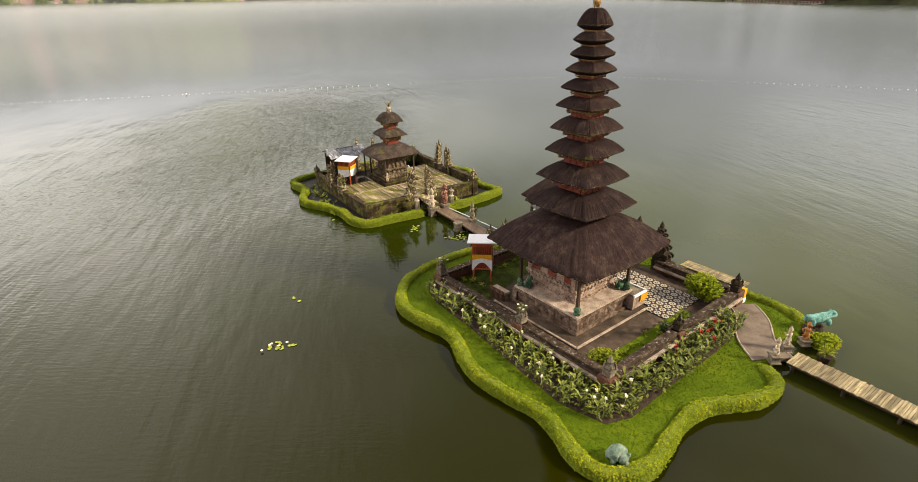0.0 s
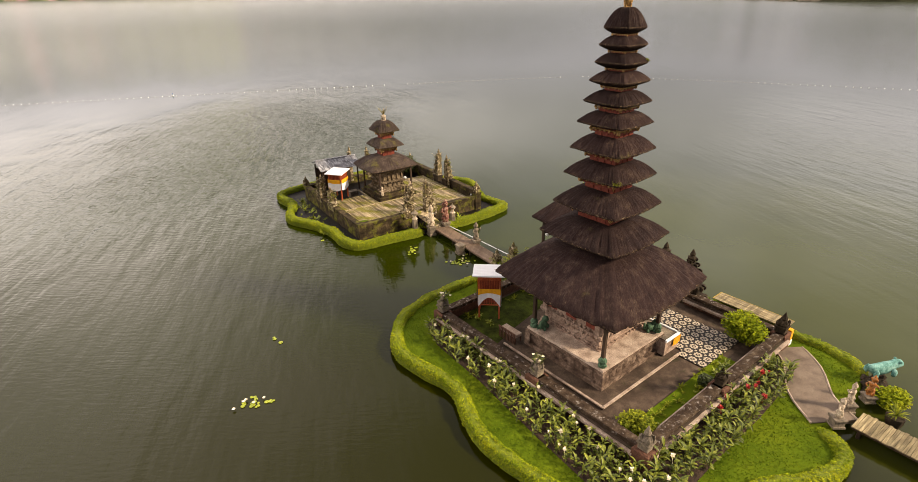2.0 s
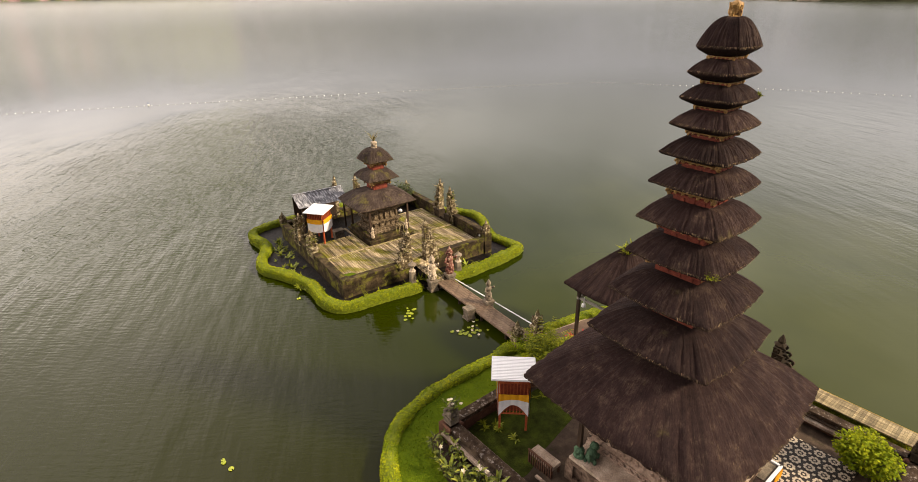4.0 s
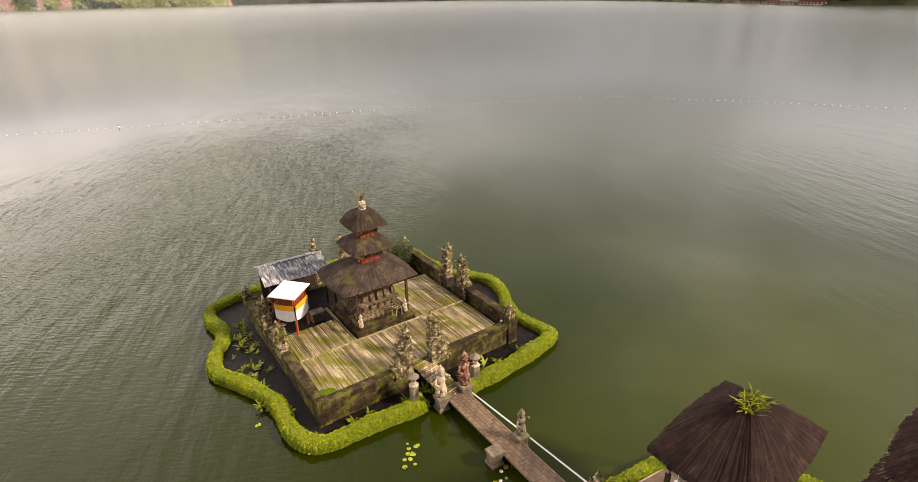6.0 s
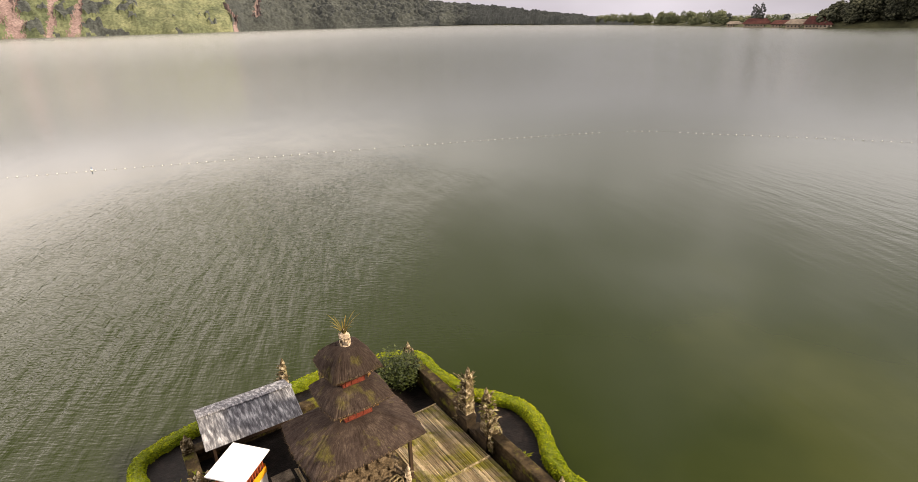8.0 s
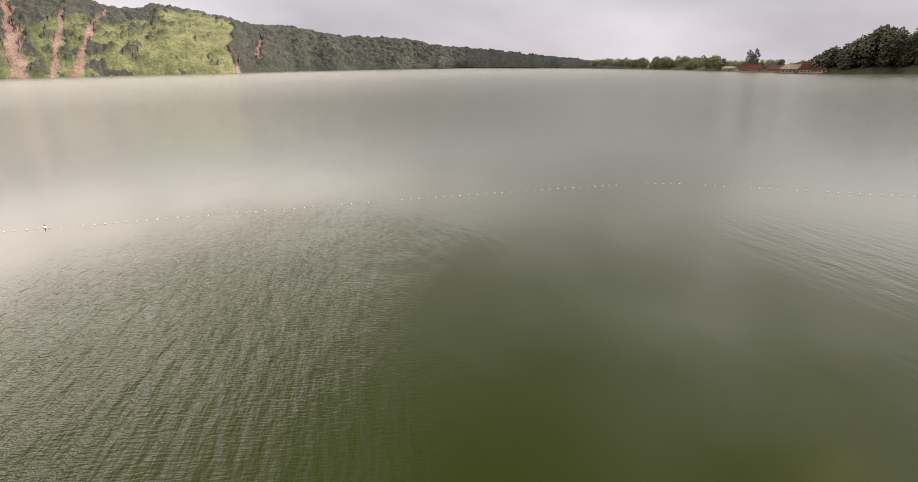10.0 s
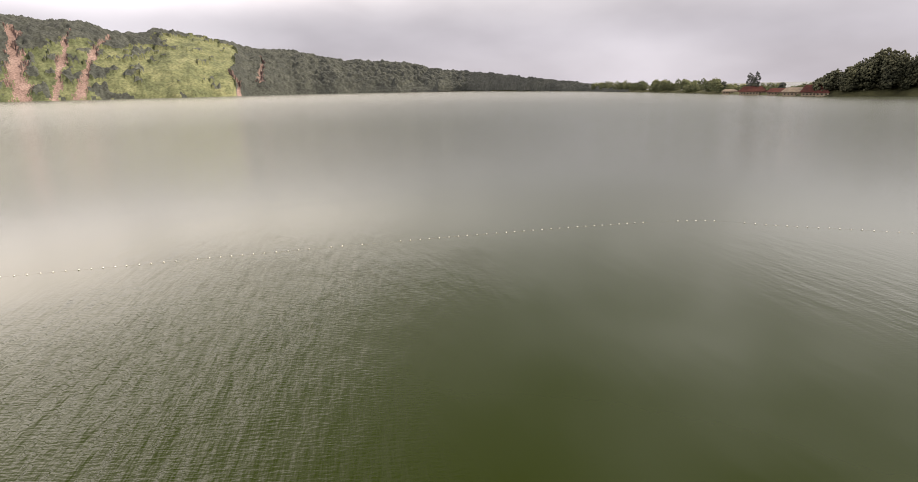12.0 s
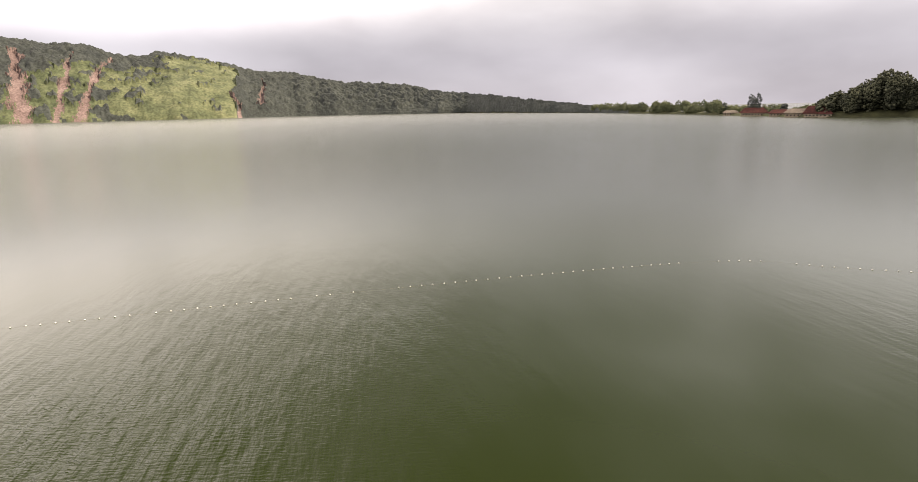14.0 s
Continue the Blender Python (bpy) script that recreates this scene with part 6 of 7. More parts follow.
for i in range(84):
    side = RNG.choice("LLLLFFRB")
    u, v = {"L": (RNG.uniform(-7.2, -5.9), RNG.uniform(-4.5, 5.0)), "F": (RNG.uniform(-5.5, 6.2), RNG.uniform(-6.6, -6.1)), "R": (RNG.uniform(5.9, 6.8), RNG.uniform(-5.0, 5.0)), "B": (RNG.uniform(-5, 4), RNG.uniform(6.3, 7.4))}[side]
    ob = new("weed", weeds[i % 3])
    ob.matrix_basis = SMALL @ pose(u, v, 0.12, 0, 0, RNG.uniform(0, 360))
    ob.scale = (RNG.uniform(0.35, 0.8),) * 3
    tagged(ob, "green leafy weed growing in black mud", "plant", "weeds in the mud")

# tufts of grass and weeds along the strip inside the tower wall
for i in range(46):
    ob = new("weed", weeds[i % 3])
    ob.matrix_basis = BIG @ pose(-4.6 + 7.4 * i / 45 + RNG.uniform(-0.1, 0.1), -5.92 + RNG.uniform(-0.5, 0.5), 0.56, 0, 0, RNG.uniform(0, 360))
    ob.scale = (RNG.uniform(0.22, 0.5),) * 3
    tagged(ob, "leafy tuft in the strip beside the wall", "plant", "tufts in the planting strip")

# plants in the mossy corner of the tower court
for i in range(14):
    ob = new("weed", weeds[i % 3])
    ob.matrix_basis = BIG @ pose(RNG.uniform(-5.0, -3.4) if i % 3 else RNG.uniform(-3.4, 1.0), RNG.uniform(3.9, 5.5), 0.5, 0, 0, RNG.uniform(0, 360))
    ob.scale = (RNG.uniform(0.3, 0.7),) * 3
    tagged(ob, "leafy weed on the mossy court floor", "plant", "weeds in the court")

# lily pads
def lilies(x, y, n, sx, sy, seed, turn=0.0):
    RNG.seed(seed)
    ob = thing("lily_pads", pose(x, y, 0.012, 0, 0, turn), "cluster of yellow-green floating lily pads", "lily pads", "lily pad clusters")
    for i in range(n):
        r, px, py = RNG.uniform(0.06, 0.115), RNG.gauss(0, sx), RNG.gauss(0, sy)
        b = Builder()
        a0 = RNG.uniform(0, 6.28)
        edge = [(r * math.cos(a0 + t), r * math.sin(a0 + t)) for t in np.linspace(0.25, 6.03, 14)]
        b.loft([[(px + ex * k, py + ey * k, zz + RNG.uniform(0, 0.012)) for ex, ey in [(0.0, 0.0)] + edge] for k, zz in ((1.0, 0.0), (0.98, 0.02))], caps=(True, True))
        part("pad", b, M_LILY, ob)
    if n > 16:
        for i in range(5):
            b = Builder()
            px, py = RNG.gauss(0, sx * 1.2), RNG.gauss(0, sy * 1.2)
            for k in range(7):
                b.leaf((px, py, 0.03), k * 0.9, 0.09, 0.05, 1.2, 0.3)
            part("flower", b, M_WHITEFLOWER, ob, "white water lily flower")


lilies(-3.3, 42.55, 14, 0.12, 0.45, 61)
lilies(0.2, 40.95, 20, 0.32, 0.4, 62)
lilies(-8.75, 26.6, 18, 0.42, 0.22, 63, 20)
lilies(-10.2, 44.3, 2, 0.1, 0.1, 64)
lilies(-9.6, 31.5, 3, 0.2, 0.1, 65)

# ---- the small shrine's court ----
# bamboo deck: poles laid side by side in panels, cross poles between the panels
deck_top = thing("bamboo_deck", COURT @ pose(0, 0, 1.14), "deck of weathered split bamboo poles with moss", "deck")
poles = {}
for ln_ in (3.28, 4.05, 2.6):
    for k in range(2):
        b = Builder()
        pts, rad = [], []
        n = int(ln_ / 0.36)
        for i in range(n + 1):
            y = -ln_ / 2 + ln_ * i / n
            pts += [(0, y - 0.02, 0), (0, y, 0), (0, y + 0.02, 0)]
            rad += [0.041, 0.053, 0.041]
        pts = [(x + 0.008 * math.sin(y * 2 + k), y, z) for x, y, z in pts]
        b.tube(pts, rad, 6)
        me = b.mesh("bamboo_pole", True)
        me.materials.append(M_BAMBOO)
        poles[(ln_, k)] = me
RNG.seed(71)
x = -4.85
while x < 4.85:
    for v0, ln_ in ((-3.50, 3.28), (0.22, 4.05)):
        if ln_ == 4.05 and x < -1.9:
            ln_, v0 = 2.6, -0.5
        if ln_ > 3.5 and -1.72 < x < 1.8:
            continue
        ob = part("bamboo_pole", poles[(ln_, RNG.randint(0, 1))], M_BAMBOO, deck_top)
        ob.matrix_basis = pose(x + RNG.uniform(-0.006, 0.006), v0 + RNG.uniform(-0.05, 0.05), RNG.uniform(-0.015, 0.012), RNG.uniform(-0.3, 0.3), RNG.uniform(0, 360), RNG.uniform(-0.4, 0.4))
    x += 0.088
for v in (-1.84, -5.12, 2.25):
    b = Builder().tube([(-4.85 if v < 1 else 1.9, v, 0.05), (0, v + 0.02, 0.055), (4.85, v, 0.05)] if v < 1 else [(1.9, v, 0.03), (4.85, v, 0.03)], 0.045, 6)
    part("cross_pole", b, M_BAMBOO, deck_top)
ramp = thing("bamboo_ramp", COURT @ pose(0.12, -6.35, 0.0, 0, 0, 9), "short ramp of bamboo poles leading to the court gate", "ramp")
RNG.seed(72)
me = Builder().tube([(-0.52, 0, 0), (0, 0, 0.004), (0.52, 0, 0)], 0.05, 6).mesh("bamboo_pole", True)
me.materials.append(M_BAMBOO)
for i in range(22):
    t = i / 21
    ob = part("bamboo_pole", me, M_BAMBOO, ramp)
    ob.matrix_basis = pose(RNG.uniform(-0.03, 0.03), -1.15 + 2.3 * t, 0.47 + 0.68 * t)
for sx in (-0.42, 0.42):
    b = Builder().tube([(sx, -1.2, 0.37), (sx, 1.15, 1.06)], 0.045, 6)
    part("beam", b, M_DARKWOOD, ramp)

b = Builder()
b.blob(0, 0, 0, 0.5, 0.45, 0.06, 0.3, 14, 6)
solid("moss_cushion", b, M_GRASS, COURT @ pose(-4.75, -4.95, 1.24), "yellow-green moss cushion on the wall corner", "moss")

for u, v, turn, h, w, label in ((-0.68, -5.35, 180, 2.35, 0.95, "lichen-covered"), (0.36, -5.35, 0, 2.55, 0.95, "lichen-covered"), (5.4, 0.25, 90, 2.75, 0.8, "lichen-covered"), (5.4, -0.8, -90, 2.5, 0.85, "lichen-covered"),
                               (-5.2, 1.75, 90, 2.1, 1.0, "moss-grown"), (-5.2, 0.2, -90, 1.6, 1.2, "moss-grown"), (-0.75, 5.75, 180, 2.8, 0.7, "lichen-covered"), (0.75, 5.75, 0, 2.6, 0.7, "lichen-covered")):
    solid("split_gate", wing(Builder(), h, w, 0.5, wild=True), M_LICHEN, COURT @ pose(u, v, 0.9, 0, 0, turn), label + " carved stone split gate with flame-like curls", "gate", "split gates of the shrine court")
for u, v in ((-5.2, 5.75), (5.45, -5.3), (5.45, 5.75)):
    solid("wall_finial", knob(Builder(), 0.85), M_LICHEN, COURT @ pose(u, v, 1.58 if u > 0 else 1.2), "lichen-covered carved stone finial on the shrine wall", "finial", "wall finials")
solid("wall_pier", Builder().box(0, 0, 0, 0.56, 0.56, 1.36), M_MOSSWALL, COURT @ pose(-5.15, -5.25, 0.02), "mossy square corner pier of the shrine wall", "pier", "wall piers")
solid("wall_pier", Builder().box(0, 0, 0, 0.56, 0.56, 1.62), M_MOSSWALL, COURT @ pose(5.45, -5.3, 0.0), "mossy square corner pier of the shrine wall", "pier", "wall piers")

# dark masonry between and inside the east gates
for v, w, h, x in ((0.42, 0.75, 1.62, 5.3), (-0.98, 0.75, 1.58, 5.3), (-0.28, 0.7, 1.15, 5.4)):
    b = Builder().box(0, 0, 0, 0.5, w, h)
    b.box(0, 0, h - 0.1, 0.58, w + 0.02, 0.14)
    solid("masonry_block", b, M_DARKSTONE, COURT @ pose(x, v, 0.0), "dark mossy masonry block beside the east gate", "masonry block", "masonry by the east gates")

# tufts of plants growing on the gates
RNG.seed(81)
for u, v, z in ((-1.15, -5.35, 2.5), (-0.9, -5.3, 1.9), (0.75, -5.35, 2.4), (-5.2, 2.2, 2.4), (-5.2, -0.4, 1.9), (5.45, 0.6, 3.0), (5.45, -1.1, 2.8)):
    b = Builder()
    for i in range(75):
        b.leaf((RNG.uniform(-0.3, 0.3), RNG.uniform(-0.25, 0.25), RNG.uniform(-0.6, 0.45)), RNG.uniform(0, 6.28), RNG.uniform(0.12, 0.3), 0.05, RNG.uniform(0.5, 1.5), 0.5)
    solid("plant_tuft", b, RNG.choice((M_LEAF_LIGHT, M_LICHEN)), COURT @ pose(u, v, z), "tuft of small plants growing on the carved gate", "plant", "tufts on the gates", "stuff")

# statues and lanterns at the front
statue_on_foot(SMALL @ pose(-0.12, -7.5, 0.0), 0.75, 0.46, 1.04, M_PALESTONE, "white painted guardian statue beside the footbridge", 0)
statue_on_foot(SMALL @ pose(1.18, -7.45, 0.0), 0.8, 0.46, 1.12, M_REDSTATUE, "red painted guardian statue beside the footbridge", 0)


def lantern(m, h, label):
    ob = thing("stone_lantern", m, label, "lantern", "stone lanterns")
    part("shaft", Builder().box(0, 0, 0, 0.34, 0.34, h * 0.5, top=0.9), M_STONE, ob)
    part("bowl", Builder().lathe([(0.12, 0), (0.24, 0.06), (0.14, 0.14), (0.11, 0.3), (0.2, 0.4), (0.14, 0.48)], 8, 0, 0, h * 0.5, wob=0.06), M_PALESTONE, ob)
    part("cap", Builder().lathe([(0.26, 0), (0.28, 0.05), (0.14, 0.16), (0.08, 0.22), (0.02, 0.34)], 8, 0, 0, h * 0.5 + 0.46), M_STONE, ob)


lantern(SMALL @ pose(-1.1, -6.75, 0.1), 2.3, "grey stone lantern on a square shaft by the hedge")
lantern(SMALL @ pose(2.12, -6.95, 0.1), 2.0, "grey stone lantern on a square shaft by the hedge")

# two small statues and a stool on the shrine's plinth
b = figure(Builder(), 0.5)
for u, v in ((-1.35, -1.5), (1.3, -1.45)):
    solid("figurine", b.mesh("figurine", True), M_PALESTONE, COURT @ pose(u, v, 1.62), "small pale stone figurine on the shrine plinth", "statue", "figurines")
stool = thing("stool", COURT @ pose(0.75, -1.5, 1.62, 0, 0, 15), "pale open-framed wooden stool on the plinth", "stool")
for x in (-0.2, 0.2):
    for y in (-0.17, 0.17):
        part("leg", Builder().box(x, y, 0, 0.04, 0.04, 0.5), M_PLANK, stool)
    part("rail", Builder().box(x, 0, 0.46, 0.04, 0.36, 0.04), M_PLANK, stool)
for y in (-0.17, 0, 0.17):
    part("rail", Builder().box(0, y, 0.46, 0.42, 0.04, 0.04), M_PLANK, stool)

# shed with a grey plank roof
shed = thing("shed", SMALL @ pose(-3.0, 4.05, 0.9), "open shed with a weathered grey plank gable roof", "shed")
for x in (-1.55, 1.55):
    for y in (-1.0, 1.0):
        part("post", Builder().box(x, y, 0, 0.1, 0.1, 2.35), M_DARKWOOD, shed)
part("back_wall", Builder().box(0, 1.0, 0.3, 3.1, 0.06, 1.7), M_DARKWOOD, shed, "dark plank back wall")
for s, (y0, z0, y1, z1) in enumerate(((-1.32, 2.28, 0.05, 2.86), (0.05, 2.86, 1.25, 2.42))):
    q = math.hypot(y1 - y0, z1 - z0)
    sl = Builder().box(0, 0, 0, 0.1475, q + 0.04, 0.012).mesh("roof_plank", False)
    sl.materials.append(M_SHEDROOF)
    for i in range(25):
        ob = part("roof_plank", sl, M_SHEDROOF, shed)
        ob.matrix_basis = pose(-1.78 + 0.147 * i, (y0 + y1) / 2, (z0 + z1) / 2 + RNG.uniform(0, 0.003), math.degrees(math.atan2(z1 - z0, y1 - y0)), 0, 0)
part("ridge_board", Builder().box(0, 0.05, 2.86, 3.7, 0.16, 0.05), M_SHEDROOF, shed)
chest = Builder().box(0, 0, 0, 0.7, 0.5, 0.55)
chest.box(0, 0, 0.55, 0.78, 0.58, 0.08)
solid("stone_altar", chest, M_STONE, COURT @ pose(-2.45, 1.95, 0.7), "low carved stone altar block behind the offering shrine", "altar")
b = Builder().lathe([(0.02, -0.16), (0.12, -0.1), (0.16, 0.0), (0.12, 0.1), (0.02, 0.16)], 12)
solid("lamp_globe", b, M_FLOAT, COURT @ pose(3.6, 3.6, 0.86), "white round lamp globe lying by the wall", "lamp", smooth=True)
b = Builder().lathe([(0.01, -0.07), (0.06, -0.04), (0.07, 0.0), (0.06, 0.04), (0.01, 0.07)], 10)
solid("small_globe", b, M_FLOAT, COURT @ pose(5.05, -5.1, 1.41), "small white lamp globe on the wall", "lamp", smooth=True)

# ---- footbridge furniture ----
pa, pb = SMALL @ Vector((1.3, -7.9, 0)), SMALL @ Vector((1.92, -15.0, 0))
b = Builder().tube([(pa.x, pa.y, 0.5), ((pa.x + pb.x) / 2, (pa.y + pb.y) / 2, 0.58), (pb.x, pb.y, 0.64)], 0.035, 6)
solid("water_pipe", b, M_PIPE, pose(0, 0, 0), "white plastic pipe running along the footbridge", "pipe")
statue_on_foot(SMALL @ pose(1.36, -11.35, 0.0), 0.72, 0.42, 0.82, M_STONE, "grey stone guardian statue on a pillar in the lake", 0)
solid("stone_block", pedestal(Builder(), 0.46, 0.72), M_STONE, SMALL @ pose(-0.06, -11.45, 0.0), "square stone pillar beside the footbridge", "pillar")
for u, v in ((0.2, -15.45), (1.72, -15.2)):
    gp = thing("gate_post", SMALL @ pose(u, v, 0.2), "mossy carved stone gate post at the end of the footbridge", "gate post", "footbridge gate posts")
    part("pedestal", pedestal(Builder(), 0.46, 0.75), M_LICHEN, gp)
    part("finial", knob(Builder(), 0.85, 0, 0, 0.75), M_LICHEN, gp)

# path behind the tower, with a metal rail by the hut
b = Builder()
way = [(1.7, 8.2), (3.2, 8.35), (6.4, 7.75), (6.4, 6.95), (3.3, 7.2), (1.3, 7.4)]
b.loft([[(x, y, 0.2) for x, y in way[::-1]], [(x, y, 0.40) for x, y in way[::-1]]], caps=(False, True))
solid("path_north", b, M_PATHBROWN, BIG, "grey-brown concrete path behind the tower", "path", kind="structure")
solid("path_edging", Builder().tube([(1.7, 8.2, 0.4), (3.2, 8.35, 0.4), (6.4, 7.75, 0.4)], 0.03, 5), M_PINKSTONE, BIG, "pale stone edging of the path", "edging", kind="structure")
b = Builder()
for i in range(30):
    b.leaf((RNG.uniform(-0.3, 0.3), RNG.uniform(-0.3, 0.3), 0), RNG.uniform(0, 6.28), RNG.uniform(0.3, 0.5), 0.08, RNG.uniform(0.6, 1.6), 0.5)
solid("red_leaf_plant", b, M_REDFLOWER, BIG @ pose(3.75, 7.0, 0.36), "red-leaved plant beside the path", "plant")

# ---- line of floats across the lake ----
line = [(-125.0, 82.0), (-95.0, 93.5), (-68.0, 102.4), (-44.0, 109.3), (-5.0, 120.2), (24.0, 126.2), (36.0, 122.8), (52.0, 117.3), (82.0, 105.0), (120.0, 88.0)]
run = smooth_line(line, 0.12)
floats = thing("float_line", pose(0, 0, 0), "long line of small white floats on a rope", "floats")
part("rope", Builder().tube([(x, y, -0.012) for x, y in run[::12]], 0.016, 4), M_ROPE, floats)
fl = Builder().lathe([(0.03, -0.09), (0.06, -0.06), (0.075, 0.0), (0.06, 0.06), (0.03, 0.09)], 8).mesh("float", True)
fl.materials.append(M_FLOAT)
acc, last = 0.0, run[0]
RNG.seed(91)
for x, y in run:
    acc += math.hypot(x - last[0], y - last[1])
    last = (x, y)
    if acc > 1.12:
        acc = RNG.uniform(-0.06, 0.06)
        if -16 < x < -13 or 19.5 < x < 23.5 or RNG.random() < 0.05:
            continue
        ob = part("float", fl, M_FLOAT, floats)
        ob.matrix_basis = pose(x, y, 0.02, RNG.uniform(0, 90), RNG.uniform(0, 90), 0)
marker = thing("marker_buoy", pose(-53.5, 107.2, 0), "small blue and white marker buoy on the float line", "buoy")
part("drum", Builder().lathe([(0.08, -0.15), (0.17, -0.08), (0.17, 0.12), (0.08, 0.18)], 10), M_FLOAT, marker)
part("mast", Builder().lathe([(0.05, 0.15), (0.04, 0.5)], 6), mk("blue_paint", [(0.03, 0.09, 0.30), (0.05, 0.14, 0.42)], 4, 20, 0.6, 0.1), marker, "blue mast")

# ---- far shore: hills, woods, village ----
CX, CY = -4.7, 65.0
# bearing from the lake's middle, distance of the shore, height of the crest, depth of the slope
SHORE = [(-180, 900, 40, 200), (-120, 1300, 150, 500), (-75, 1800, 300, 550), (-48, 1950, 310, 560), (-39, 1960, 254, 520), (-31, 1930, 214, 480), (-26, 1900, 190, 460), (-22, 1960, 168, 430), (-17, 2080, 136, 380),
         (-11, 2030, 108, 340), (-5, 1960, 80, 300), (0, 1920, 46, 200), (6, 1580, 16, 120), (12, 1350, 6, 80), (16, 1150, 1.5, 60), (25, 830, 2, 60), (31, 700, 3, 60), (34, 690, 12, 90), (38, 690, 18, 110), (60, 700, 40, 200), (110, 800, 60, 250), (180, 900, 40, 200)]


def shore(az):
    for a, b_ in zip(SHORE, SHORE[1:]):
        if a[0] <= az <= b_[0]:
            t = (az - a[0]) / (b_[0] - a[0])
            return [p + (q - p) * t for p, q in zip(a[1:], b_[1:])]


def relief(az, s):
    """A place on the far slopes: s runs from the shore (0) to the crest (1) and beyond."""
    d, h, deep = shore(az)
    n = noise.noise(Vector((az * 0.22, s * 1.4, 3.0))) * 0.14 + noise.noise(Vector((az * 0.7, s * 3, 8.0))) * 0.06
    prof = max(0.0, math.sin(min(s, 1.0) * math.pi / 2)) ** 0.9 if s <= 1 else 1 - 0.35 * (s - 1)
    r = d + deep * s + 20 * noise.noise(Vector((az * 0.5, 0, 5)))
    a = radians(az)
    return (CX + r * math.sin(a), CY + r * math.cos(a), max(-2.0, h * (prof + n * max(0.0, min(1, 2.5 * s))) - 1.0 + (3.0 * max(0.0, min(1, s * 8)))))


M_HILL = mk("far_undergrowth", [(0.050, 0.058, 0.034), (0.075, 0.085, 0.045)], scale=0.01, fine=0.12, rough=1.0, bump=0.0)
# aerial haze is put into the forest, scrub and earth colours
M_FOREST_HAZED = mk("far_hazed_forest", [(0.044, 0.050, 0.049), (0.080, 0.088, 0.080)], scale=0.02, fine=0.16, rough=1.0, bump=0.0, island=0.22, neutral=True)
# scrub and shore trees carry sunlit brightness in their colour
M_SCRUB_SUNLIT = mk("far_sunlit_scrub", [(0.074, 0.088, 0.050), (0.130, 0.145, 0.078), (0.19, 0.20, 0.112)], scale=0.02, fine=0.14, rough=1.0, bump=0.0, island=0.2, neutral=True)
M_POINT = mk("olive_tree_crowns", [(0.046, 0.050, 0.034), (0.098, 0.102, 0.062)], scale=0.03, fine=0.2, rough=1.0, bump=0.0, island=0.35, neutral=True)
M_EARTH = mk("bare_red_earth_hazed", [(0.16, 0.112, 0.106), (0.22, 0.155, 0.148), (0.29, 0.215, 0.205)], scale=0.02, fine=0.2, rough=1.0, bump=0.0, neutral=True)
azs = [-180 + 2.0 * i for i in range(66)] + [-48 + 0.5 * i for i in range(217)] + [61 + 2.0 * i for i in range(60)]
azs = [a for a in azs if a <= 180]
b = Builder()
b.loft([[relief(a, s) for a in azs] for s in (-0.06, 0.0, 0.1, 0.25, 0.4, 0.55, 0.7, 0.85, 1.0, 1.3)], caps=(False, False), closed=False)
solid("hill", b, M_HILL, pose(0, 0, 0), "wooded hills along the far shore of the lake", "hill", kind="structure", smooth=True)


# the slopes' cover: a closed canopy with uneven crowns, scrub coloured brighter for the sunlit part, and bare slides
# between them
def value_noise(x, y, seed):
    """Smooth random values from 0 to 1 over the plane."""
    t = np.random.RandomState(seed).random_sample((256, 256))
    xi, yi = np.floor(x).astype(int), np.floor(y).astype(int)
    u, v = x - xi, y - yi
    u, v = u * u * (3 - 2 * u), v * v * (3 - 2 * v)
    q = lambda i, j: t[(xi + i) % 256, (yi + j) % 256]
    return (q(0, 0) * (1 - u) + q(1, 0) * u) * (1 - v) + (q(0, 1) * (1 - u) + q(1, 1) * u) * v


# az at the foot, az at the top, foot, top (shares of the slope), half width at the foot
SLIDES = ((-38.7, -38.4, 0.0, 0.60, 1.5), (-36.5, -34.6, 0.0, 0.58, 0.65), (-34.9, -31.8, 0.0, 0.62, 0.7), (-22.0, -22.7, 0.0, 0.3, 0.3), (-20.0, -19.8, 0.08, 0.62, 0.55))
ca_, cs_ = np.arange(-46, 16.6, 0.5), np.arange(0, 1.151, 0.05)
coarse = np.array([[relief(a, s) for s in cs_] for a in ca_])
az_, s_ = np.arange(-45.9, 16.0, 0.065), np.arange(0.0, 1.10, 0.0065)
A, S = np.meshgrid(az_, s_, indexing="ij")
fa, fs = (A + 46) / 0.5, S / 0.05
ia, js = fa.astype(int), fs.astype(int)
fa, fs = (fa - ia)[..., None], (fs - js)[..., None]
P = (coarse[ia, js] * (1 - fa) + coarse[ia + 1, js] * fa) * (1 - fs) + (coarse[ia, js + 1] * (1 - fa) + coarse[ia + 1, js + 1] * fa) * fs
mx, my = A * 34.0, S * 430.0
rnd = np.random.RandomState(8).random_sample(A.shape)
bare = np.zeros(A.shape)
